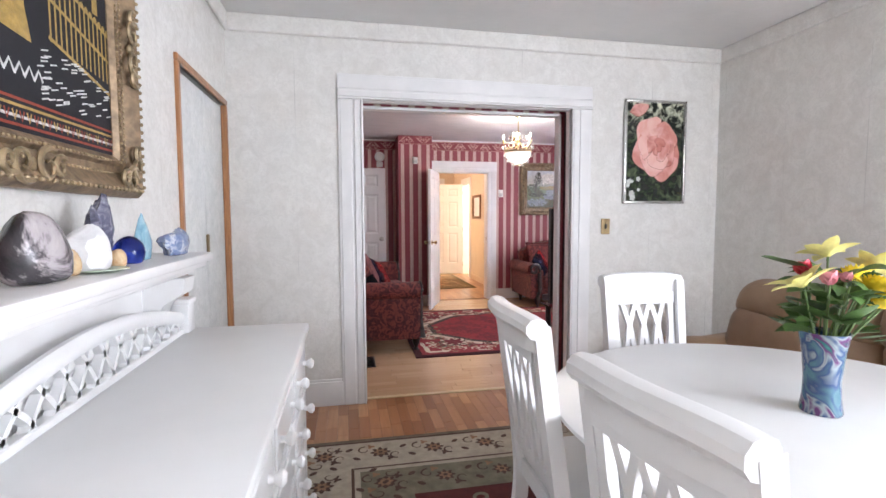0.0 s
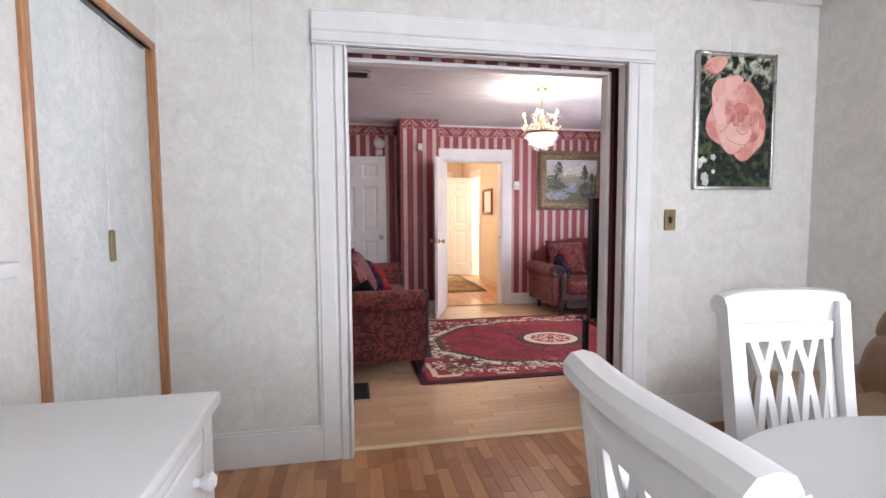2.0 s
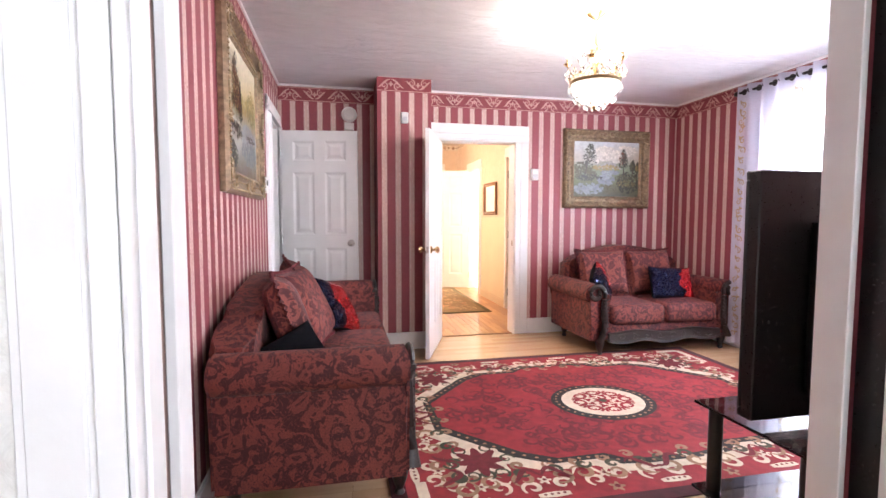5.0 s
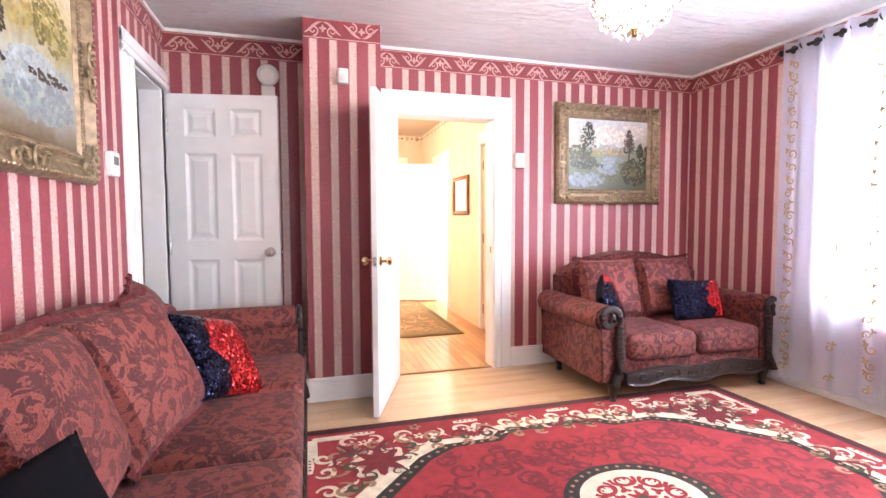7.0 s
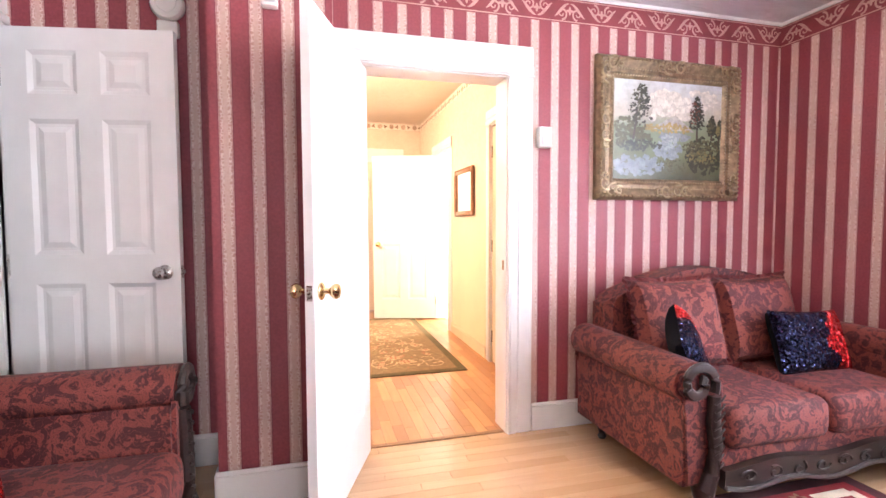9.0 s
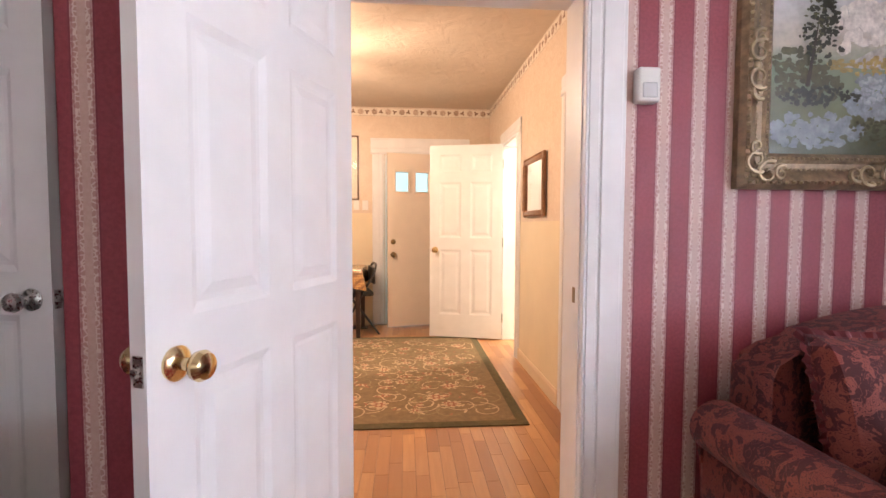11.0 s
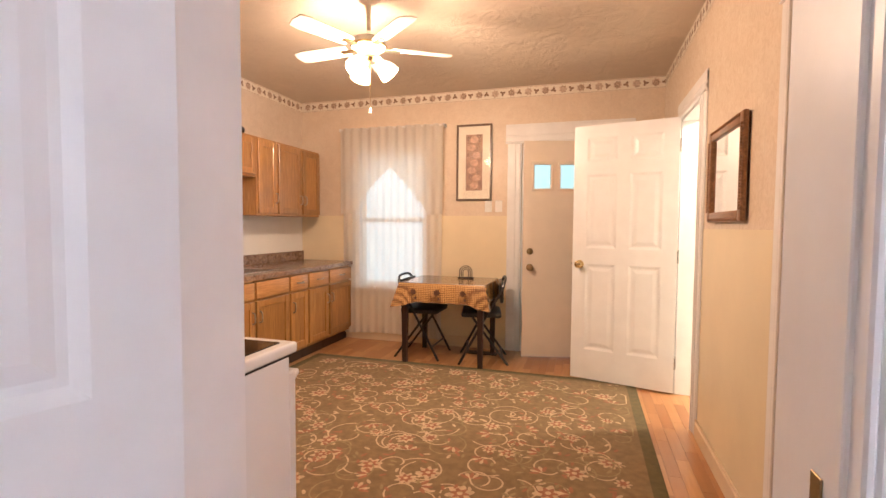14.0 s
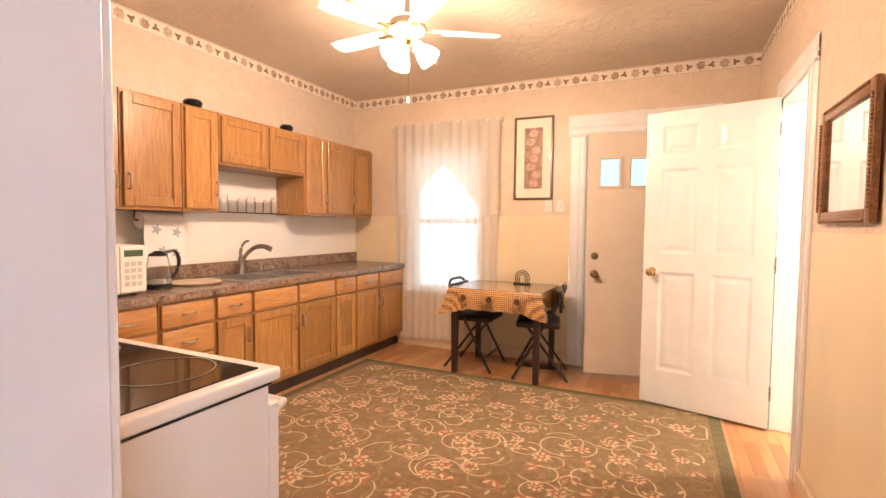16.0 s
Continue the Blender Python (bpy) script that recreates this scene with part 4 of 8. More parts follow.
def sofa(name, m, width, label, seats, depth=0.88, arm_h=0.66, back_h=0.90, wood=True):
    """Sofa facing -y, width along x centred, back at y depth; rolled arms, loose back cushions."""
    th = thing(name, m, label, "sofa", "red damask seating")
    aw, hw = 0.20, width / 2
    part("base", B((-hw + aw * 0.7, 0.04, 0.14, hw - aw * 0.7, depth - 0.04, 0.30), bevel=0.02, seg=2), DAMASK, th)
    # camel back
    out = [(-hw + 0.10, 0.16)]
    for i in range(25):
        u = i / 24 * 2 - 1
        out.append((u * (hw - 0.10), back_h - 0.13 + 0.13 * math.cos(u * math.pi / 2) ** 1.2 - 0.05 * max(0, abs(u) - 0.75) * 4))
    out.append((hw - 0.10, 0.16))
    bm = prism(bmesh.new(), out, depth - 0.17, depth)
    bmesh.ops.bevel(bm, geom=[e for e in bm.edges if abs(e.verts[0].co.y - e.verts[1].co.y) < 1e-5 and max(v.co.z for v in e.verts) > 0.3], offset=0.035, segments=3, affect="EDGES")
    part("backrest", bm, DAMASK, th)
    for s in (-1, 1):
        bm = rolled_arm(depth - 0.05, arm_h, aw + 0.06, 0.085)
        bmesh.ops.bevel(bm, geom=[e for e in bm.edges if abs(e.verts[0].co.y - e.verts[1].co.y) < 1e-5], offset=0.015, segments=2, affect="EDGES")
        move(bm, pose(-hw + aw, 0.03, 0) if s < 0 else pose(hw - aw, 0.03, 0) @ Matrix.Diagonal((-1, 1, 1, 1)))
        arm = part("arm", bm, DAMASK, th)
        if wood:
            # carved dark scroll on the arm's front
            c = Vector((s * (hw - aw + 0.055 + 0.085), 0, arm_h - 0.085))
            g = bmesh.new()
            pts = [(c.x + x * s, 0.022, c.z + z) for x, z in spiral(0, 0, 0.085, 1.25, math.pi * 1.15, -1, 28, 0.75)]
            tube(g, pts, [0.017 - 0.006 * i / 28 for i in range(29)], 8, 0.022)
            x0 = s * (hw - aw + 0.06)
            tube(g, [(c.x - 0.075 * s, 0.022, c.z - 0.05), (c.x - 0.07 * s, 0.018, c.z - 0.16), (x0, 0.012, 0.30), (x0 + 0.02 * s, 0.012, 0.2), (x0 + 0.05 * s, 0.012, 0.13)], [0.024, 0.03, 0.028, 0.034, 0.045], 10, 0.026)
            for i in range(9):
                z = 0.22 + i * (arm_h - 0.34) / 9
                tube(g, [(x0 - 0.024 * s, -0.004, z + 0.026), (x0, -0.011, z + 0.01), (x0 + 0.024 * s, -0.004, z - 0.008)], 0.0045, 6)
            part("arm_carving", g, DARK_WOOD, th, "carved dark wood arm front")
    if wood:
        g = bmesh.new()
        n = 32
        top, bot = [], []
        for i in range(n + 1):
            u = i / n * 2 - 1
            x = u * (hw - aw + 0.02)
            top.append((x, 0.215 - 0.012 * math.cos(u * math.pi * 2)))
            bot.append((x, 0.125 - 0.03 * math.cos(u * math.pi) * math.cos(u * math.pi * 1.5)))
        prism(g, top + bot[::-1], 0.0, 0.035)
        tube(g, [(x, -0.006, z + 0.012) for x, z in bot], 0.010, 8)
        for s in (-1, 1):
            for k in range(4):
                tube(g, [(s * (0.06 + 0.13 * k) + x * 1.5, -0.003, 0.168 + z) for x, z in spiral(0, 0, 0.03, 1.1, k, s)], 0.0045, 6)
        part("front_rail", g, DARK_WOOD, th, "carved dark wood front rail with scrolls")
    cw = (2 * (hw - aw)) / seats
    for i in range(seats):
        x = -hw + aw + cw * (i + 0.5)
        bm = B((x - cw / 2 + 0.003, -0.005, 0.27, x + cw / 2 - 0.003, depth - 0.17, 0.445), bevel=0.055, seg=4)
        for v in bm.verts:
            if v.co.z > 0.4:
                v.co.z += 0.025 * math.cos((v.co.x - x) / cw * 3) * math.cos((v.co.y - 0.35) * 2.5)
        part("seat_cushion", bm, DAMASK, th)
    for x, y in ((-hw + aw * 0.6, 0.06), (hw - aw * 0.6, 0.06), (-hw + aw * 0.7, depth - 0.08), (hw - aw * 0.7, depth - 0.08)):
        foot(th, x, y, 0.145)
    return th


FRILL = plain("dark_red_frill", (0.10, 0.010, 0.012), 0.85, vary=0.3, scale=30)


def cushion(name, m, w, h, t, label, material, group="", seed=0, trim=None):
    th = thing(name, m, label, "cushion", group)
    part("cover", pillow_mesh(w, h, t, 16, 0.12, seed), material, th)
    pts = []
    for i in range(64):
        a = i / 64 * 4
        s, u = int(a), (a % 1) * 2 - 1
        k = 1 - 0.072 * (1 - u * u)
        x, z = [(u, -k), (k, u), (-u, k), (-k, -u)][s]
        pts.append((x * w / 2, 0, z * h / 2))
    part("piping", tube(bmesh.new(), pts, 0.007, 6, closed=True), trim or material, th)
    if group.endswith("back cushions"):
        # gathered frill round the seam
        g = bmesh.new()
        inner, outer = [], []
        for i in range(192):
            a = i / 192 * 4
            sd, u = int(a), (a % 1) * 2 - 1
            k = 1 - 0.072 * (1 - u * u)
            x, z = [(u, -k), (k, u), (-u, k), (-k, -u)][sd]
            wav = 0.006 * math.sin(i * 1.9) + 0.003 * math.sin(i * 0.7)
            inner.append(g.verts.new((x * w / 2 * 0.985, wav * 0.3, z * h / 2 * 0.985)))
            outer.append(g.verts.new((x * (w / 2 + 0.026), wav * 1.6, z * (h / 2 + 0.026))))
        for i in range(192):
            j = (i + 1) % 192
            g.faces.new((inner[i], inner[j], outer[j], outer[i]))
        part("frill", g, FRILL, th, "dark red gathered frill")
    return th


SX, SY0, SY1 = -0.12, 4.37, 6.66
SL = SY1 - SY0
sofa("sofa", pose(0.71, (SY0 + SY1) / 2, 0, 0, 0, 90), SL, "red damask three seat sofa with rolled arms beside the striped wall", 3, 0.83, 0.69, 0.88)
sofa("loveseat", pose(3.29, 6.20, 0, 0, 0, 0), 1.50, "red damask loveseat with carved dark wood trim", 2, 0.87, 0.645, 0.945)
# back cushions: sofa
DAMASK_BIG = damask("red_damask_cushion", (0.060, 0.003, 0.005), (0.225, 0.046, 0.032), 17.0)
for i, (y, lean, turn, sz) in enumerate(((4.96, 20, 98, 0.46), (5.38, 26, 80, 0.50), (5.72, 20, 104, 0.46))):
    cushion("back_cushion", pose(0.15 + 0.05 * (i % 2), y, 0.70, -lean, 4 - 5 * i, turn), sz, 0.48, 0.17, "big square red damask cushion leaning on the sofa back", DAMASK_BIG, "sofa back cushions", i)
for i, x in enumerate((2.98, 3.50)):
    cushion("back_cushion", pose(x, 6.78, 0.675, -17, 0, -2 + 3 * i), 0.51, 0.46, 0.19, "square red damask cushion leaning on the loveseat back", DAMASK_BIG, "loveseat back cushions", 7 + i)

SEQ_RED, SEQ_BLUE = sequins("red_sequins", (0.80, 0.03, 0.03)), sequins("navy_sequins", (0.016, 0.020, 0.055))
VELVET = plain("black_velvet", (0.005, 0.005, 0.007), 0.95)
VELVET.node_tree.nodes["Principled BSDF"].inputs["Specular IOR Level"].default_value = 0.1


def sequin_pillow(m, w, h, share, label, seed, flip=False):
    """A pillow whose face is part red, part navy sequins, with a ragged border between."""
    th = thing("sequin_pillow", m, label, "cushion", "sequin pillows")
    rng = random.Random(seed)
    ph = rng.uniform(0, 6)
    src = pillow_mesh(w, h, 0.13, 26, 0.12, seed)
    for nm, mat, keep in (("red_face", SEQ_RED, 0), ("navy_face", SEQ_BLUE, 1), ("back", VELVET, 2)):
        bm = src.copy()
        kill = []
        for f in bm.faces:
            c = f.calc_center_median()
            if c.y > 0.001:
                side = 2
            else:
                u = c.x / w + 0.07 * math.sin(c.z * 22 + ph) + 0.04 * math.sin(c.z * 55 + 2 * ph)
                side = 1 if (u < share - 0.5) != flip else 0
            if side != keep:
                kill.append(f)
        bmesh.ops.delete(bm, geom=kill, context="FACES")
        part(nm, bm, mat, th)
    src.free()
    return th


sequin_pillow(pose(0.365, 5.79, 0.62, -34, 16, 64), 0.43, 0.39, 0.30, "sequin pillow, mostly red with a navy edge, on the sofa", 1)
sequin_pillow(pose(0.20, 4.70, 0.56, 34, 24, 205), 0.31, 0.30, 0.55, "sequin pillow, black with a red edge, lying on the sofa", 2)
sequin_pillow(pose(3.60, 6.56, 0.585, -20, 3, 2), 0.48, 0.33, 0.66, "sequin pillow, navy with a red end, on the loveseat", 3)
sequin_pillow(pose(2.80, 6.50, 0.60, -20, -20, 55), 0.36, 0.34, 0.55, "sequin pillow, navy and red, tucked behind the loveseat arm", 4)

# ---- the red rug ----
RUG = {
    "maroon": plain("rug_maroon", (0.060, 0.008, 0.012), 0.95, vary=0.3, scale=20, grain=400, bump=0.3),
    "red": plain("rug_red", (0.26, 0.016, 0.022), 0.95, vary=0.25, scale=20, grain=400, bump=0.3),
    "dark": plain("rug_dark_red", (0.15, 0.010, 0.016), 0.95, vary=0.3, scale=30, grain=400, bump=0.3),
    "cream": plain("rug_cream", (0.66, 0.56, 0.42), 0.95, vary=0.2, scale=20, grain=400, bump=0.3),
    "black": plain("rug_black", (0.022, 0.020, 0.016), 0.95, vary=0.3, scale=20, grain=400, bump=0.3),
    "tan": plain("rug_tan", (0.30, 0.17, 0.10), 0.95, vary=0.3, scale=20, grain=400, bump=0.3),
    "green": plain("rug_green", (0.055, 0.055, 0.03), 0.95, vary=0.3, scale=20, grain=400, bump=0.3),
}


def rug_thing(name, x0, y0, x1, y1, label, material, t=0.009):
    th = thing(name, pose((x0 + x1) / 2, (y0 + y1) / 2, 0), label, "rug")
    hx, hy = (x1 - x0) / 2, (y1 - y0) / 2
    part("pile", B((-hx, -hy, 0.0005, hx, hy, t), bevel=0.004, seg=2), material, th)
    return th, hx, hy


rug, RX, RY = rug_thing("area_rug", 0.61, 4.20, 3.545, 6.35, "red oriental rug with cream scrolled border and round medallion", RUG["maroon"])


def layer(name, bm, material, th, z):
    move(bm, pose(0, 0, z))
    return tagged(part(name, bm, material, th, "", False), kind="stuff")


def field(hx, hy, c, b):
    """Outline of the inner field: chamfered corners with bracket steps at the sides."""
    pts = []
    q = [(hx, 0), (hx, hy - c - b), (hx - c * 0.55, hy - c * 0.85), (hx - c, hy - c * 0.35), (hx - c - b, hy - 0.02), (hx - c - 2.6 * b, hy - 0.02), (hx - c - 3.1 * b, hy + 0.05), (hx - c - 3.9 * b, hy + 0.07), (0, hy + 0.07)]
    for sx, sy in ((1, 1), (-1, 1), (-1, -1), (1, -1)):
        seq = q if sx * sy > 0 else q[::-1]
        pts += [(x * sx, y * sy) for x, y in seq[:-1]] if sx * sy > 0 else [(x * sx, y * sy) for x, y in seq[:-1]]
    return pts


layer("border_red", flat(bmesh.new(), [(-RX + 0.07, -RY + 0.07), (RX - 0.07, -RY + 0.07), (RX - 0.07, RY - 0.07), (-RX + 0.07, RY - 0.07)]), RUG["red"], rug, 0.0096)
F0 = field(RX - 0.36, RY - 0.40, 0.34, 0.16)
grow = lambda k: [(x + math.copysign(k, x) * (abs(x) > 0.05), y + math.copysign(k, y) * (abs(y) > 0.05)) for x, y in F0]
layer("cream_band", flat(bmesh.new(), grow(0.105)), RUG["cream"], rug, 0.0102)
layer("black_band", flat(bmesh.new(), grow(0.048)), RUG["black"], rug, 0.0108)
layer("inner_field", flat(bmesh.new(), F0), RUG["red"], rug, 0.0114)
bm = bmesh.new()
ring = grow(0.024)
for (xa, ya), (xb, yb) in zip(ring, ring[1:] + ring[:1]):
    d = math.hypot(xb - xa, yb - ya)
    for i in range(max(1, int(d / 0.05))):
        f = (i + 0.5) / max(1, int(d / 0.05))
        disc(bm, xa + (xb - xa) * f, ya + (yb - ya) * f, 0.0105, 0, 8)
layer("dotted_band", bm, RUG["tan"], rug, 0.0118)
# scrolls over the red border and the cream band
rng = random.Random(11)
cols = {"cream": bmesh.new(), "tan": bmesh.new(), "green": bmesh.new(), "dark": bmesh.new()}
for side in range(4):
    horizontal = side % 2 == 0
    half, across = (RX, RY) if horizontal else (RY, RX)
    sgn = 1 if side < 2 else -1

    def at(u, v):
        return (u * sgn, sgn * (across - v)) if horizontal else (sgn * (across - v), -u * sgn)

    k = int((2 * half - 0.5) / 0.30)
    for i in range(k):
        c = -half + 0.25 + (2 * half - 0.5) * (i + 0.5) / k
        # dashes and rosettes of the outer row
        if i % 2 == 0:
            ribbon(cols["cream"], [at(c + 0.075 * (q / 4 - 1), 0.125) for q in range(9)], lambda q: 0.042 * (0.6 + 0.4 * math.sin(math.pi * q)))
            for e in (-0.045, -0.015, 0.015, 0.045):
                disc(cols["dark"], *at(c + e, 0.125), 0.008, 0.001, 8)
        else:
            disc(cols["tan"], *at(c, 0.125), 0.030, 0, petals=5, depth=0.35)
            disc(cols["dark"], *at(c, 0.125), 0.014, 0.001, 10)
        for s in (-1, 1):
            for nm, dv, r in (("cream", 0.205, 0.052), ("tan", 0.255, 0.062), ("green", 0.325, 0.040), ("tan", 0.375, 0.034)):
                u, v = c + s * 0.075 + rng.uniform(-0.02, 0.02), dv + rng.uniform(-0.015, 0.015)
                pts = [at(u + x, v + y) for x, y in spiral(0, 0, r, 1.15, rng.uniform(0, 6.28), s)]
                ribbon(cols[nm], pts, lambda q: 0.026 * math.sin(math.pi * min(1, 0.12 + q * 0.9)))
            pts = [at(c + s * q * 0.15, 0.29 + 0.05 * math.sin(q * 5 + i)) for q in [j / 10 for j in range(11)]]
            ribbon(cols["cream" if i % 2 else "dark"], pts, lambda q: 0.030 * math.sin(math.pi * (0.1 + 0.85 * q)), 0.0003)
        disc(cols["cream"], *at(c, 0.24), 0.026, 0.0005, petals=5, depth=0.4)
        disc(cols["dark"], *at(c, 0.24), 0.010, 0.001, 8)
for sx in (-1, 1):
    for sy in (-1, 1):
        cx, cy = sx * (RX - 0.46), sy * (RY - 0.46)
        disc(cols["cream"], cx, cy, 0.15, 0, petals=8, depth=0.12)
        disc(cols["dark"], cx, cy, 0.11, 0.0006, petals=8, depth=0.3)
        disc(cols["cream"], cx, cy, 0.06, 0.0012, petals=6, depth=0.3)
        for k in range(6):
            a = k * math.tau / 6
            ribbon(cols["green"], [(cx + x, cy + y) for x, y in spiral(0.14 * math.cos(a), 0.14 * math.sin(a), 0.045, 1.1, a, 1)], lambda q: 0.016 * (1 - 0.6 * q), 0.0015)
        for dx, dy in ((1, 0), (0, 1)):
            ribbon(cols["cream"], [(sx * (RX - 0.14 - dx * 0.20 * q), sy * (RY - 0.14 - dy * 0.20 * q)) for q in (0, 0.25, 0.5, 0.75, 1)], 0.05, 0.0009)
for i, (nm, b) in enumerate(cols.items()):
    layer(nm + "_scrollwork", b, RUG[nm], rug, 0.0124 + 0.0008 * i)
# tone on tone flourishes in the red field
bm = bmesh.new()
for i in range(420):
    x, y = rng.uniform(-RX + 0.45, RX - 0.45), rng.uniform(-RY + 0.48, RY - 0.48)
    if abs(x) > RX - 0.75 and abs(y) > RY - 0.8:
        continue
    s = rng.choice((-1, 1))
    ribbon(bm, spiral(x, y, rng.uniform(0.04, 0.075), 0.9, rng.uniform(0, 6.28), s, 14, 0.75), lambda q: 0.026 * math.sin(math.pi * (0.08 + 0.9 * q)))
layer("field_pattern", bm, RUG["dark"], rug, 0.0126)
# round medallion
MC = (0.02, -0.02)
for nm, r, z, pet in (("black", 0.345, 0.0136, 0), ("cream", 0.275, 0.0144, 0)):
    layer("medallion_" + nm, disc(bmesh.new(), *MC, r, 0, 48, r * 0.86), RUG[nm], rug, z)
bm = bmesh.new()
for k in range(36):
    a = math.tau * k / 36
    disc(bm, MC[0] + 0.312 * math.cos(a), MC[1] + 0.268 * math.sin(a), 0.010, 0, 8)
layer("medallion_edging", bm, RUG["tan"], rug, 0.0146)
bm = bmesh.new()
for k in range(8):
    a = math.tau * k / 8
    for s in (-1, 1):
        ribbon(bm, [(MC[0] + x, MC[1] + y * 0.86) for x, y in spiral(0.175 * math.cos(a), 0.175 * math.sin(a), 0.062, 1.1, a + s * 1.2, s)], lambda q: 0.020 * (1 - 0.5 * q))
    disc(bm, MC[0] + 0.10 * math.cos(a + 0.39), MC[1] + 0.086 * math.sin(a + 0.39), 0.022, 0.0003, petals=3, depth=0.4, turn=a)
disc(bm, *MC, 0.055, 0.0004, petals=8, depth=0.3)
layer("medallion_scrollwork", bm, RUG["red"], rug, 0.0152)
layer("medallion_heart", disc(bmesh.new(), *MC, 0.026, 0, 14), RUG["green"], rug, 0.0164)

# ---- framed paintings ----
def ornate_frame(th, w, h, fw, depth, lit=GILT, dark=GILT_DARK, corners=True):
    """A stepped gilt frame lying in x and y, out along z, with corner ornaments."""
    prof = [(0.0, 0.0), (0.0, depth * 0.55), (0.12, depth * 0.9), (0.22, depth), (0.34, depth * 0.8), (0.55, depth * 0.42), (0.72, depth * 0.40), (0.80, depth * 0.55), (0.9, depth * 0.5), (1.0, depth * 0.28), (1.0, 0.0)]
    bm = bmesh.new()
    rings = [[bm.verts.new((sx * (w / 2 - u * fw), sy * (h / 2 - u * fw), d)) for sx, sy in ((-1, -1), (1, -1), (1, 1), (-1, 1))] for u, d in prof]
    for a, b in zip(rings, rings[1:]):
        for i in range(4):
            bm.faces.new((a[i], a[(i + 1) % 4], b[(i + 1) % 4], b[i]))
    fr = part("frame", bm, dark, th, "", False)
    bm = bmesh.new()
    for u, r in ((0.17, 0.0075), (0.55, 0.005), (0.85, 0.005)):
        for i in range(4):
            c = [(-1, -1), (1, -1), (1, 1), (-1, 1)]
            (ax, ay), (bx_, by) = c[i], c[(i + 1) % 4]
            hw, hh = w / 2 - u * fw, h / 2 - u * fw
            L = 2 * (hw if i % 2 == 0 else hh)
            k = int(L / (0.026 if r > 0.006 else 0.018))
            z = depth * {0.17: 1.0, 0.55: 0.44, 0.85: 0.55}[u]
            for j in range(k):
                f = (j + 0.5) / k
                bmesh.ops.create_icosphere(bm, subdivisions=1, radius=r, matrix=Matrix.Translation(((ax + (bx_ - ax) * f) * hw, (ay + (by - ay) * f) * hh, z)))
    tagged(part("beading", bm, lit, fr), kind="stuff")
    if corners:
        for sx in (-1, 0, 1):
            for sy in (-1, 0, 1):
                if sx == 0 and sy == 0:
                    continue
                bm = bmesh.new()
                cx, cy = sx * (w / 2 - fw * 0.42), sy * (h / 2 - fw * 0.42)
                for t in (-1, 1):
                    for r, o in ((fw * 0.34, 0.0), (fw * 0.22, fw * 0.5)):
                        ox, oy = (t * (r + o) * (1 if sx == 0 or t > 0 else 0) * (-sx if sx else 1), t * (r + o) * (1 if sx == 0 and sy == 0 or t < 0 else 0) * (sy if sy else 1)) if sx and sy else ((t * (r + o), 0) if sx == 0 else (0, t * (r + o)))
                        tube(bm, [(x, y, depth * 0.8 + 0.012) for x, y in spiral(cx + ox, cy + oy, r, 1.2, t, t)], [fw * 0.05 * (1.3 - 0.8 * i / 26) for i in range(27)], 6)
                bmesh.ops.create_icosphere(bm, subdivisions=2, radius=fw * 0.13, matrix=Matrix.Translation((cx, cy, depth * 0.8)) @ Matrix.Diagonal((1, 1, 0.6, 1)))
                part("corner_ornament" if sx and sy else "side_ornament", bm, lit, fr, "moulded gilt leaf scrolls")
    return fr


def oil(name, cols, scale, z0, z1, seed):
    """Painted canvas: blends a few oil colours with brushy noise by height."""
    s = Nodes(name, 0.35)
    v = s.coord("Object")
    n = s.noise(v, scale, 6, 0.65, 0.8)
    g = s.ramp(s.math("ADD", s.axis(v, 1), s.math("MULTIPLY", s.math("SUBTRACT", n, 0.5), (z1 - z0) * 0.3)), z0, z1)
    r = s.n("ValToRGB")
    s.put(g, r.inputs[0])
    el = r.color_ramp.elements
    while len(el) < len(cols):
        el.new(0.5)
    for e, (p, c) in zip(el, cols):
        e.position, e.color = p, (*c, 1)
    d = s.noise(v, scale * 6, 4)
    s.color(s.mix(s.math("MULTIPLY", s.ramp(d, 0.4, 0.7), 0.3), r.outputs[0], (0.12, 0.13, 0.10)))
    s.bump(d, 0.2, 0.002)
    return s.m


def blot(bm, cx, cy, rx, ry, seed, z, n=22, rough=0.25):
    rng = random.Random(seed)
    flat(bm, [(cx + rx * math.cos(math.tau * i / n) * (1 + rng.uniform(-rough, rough)), cy + ry * math.sin(math.tau * i / n) * (1 + rng.uniform(-rough, rough))) for i in range(n)], z)


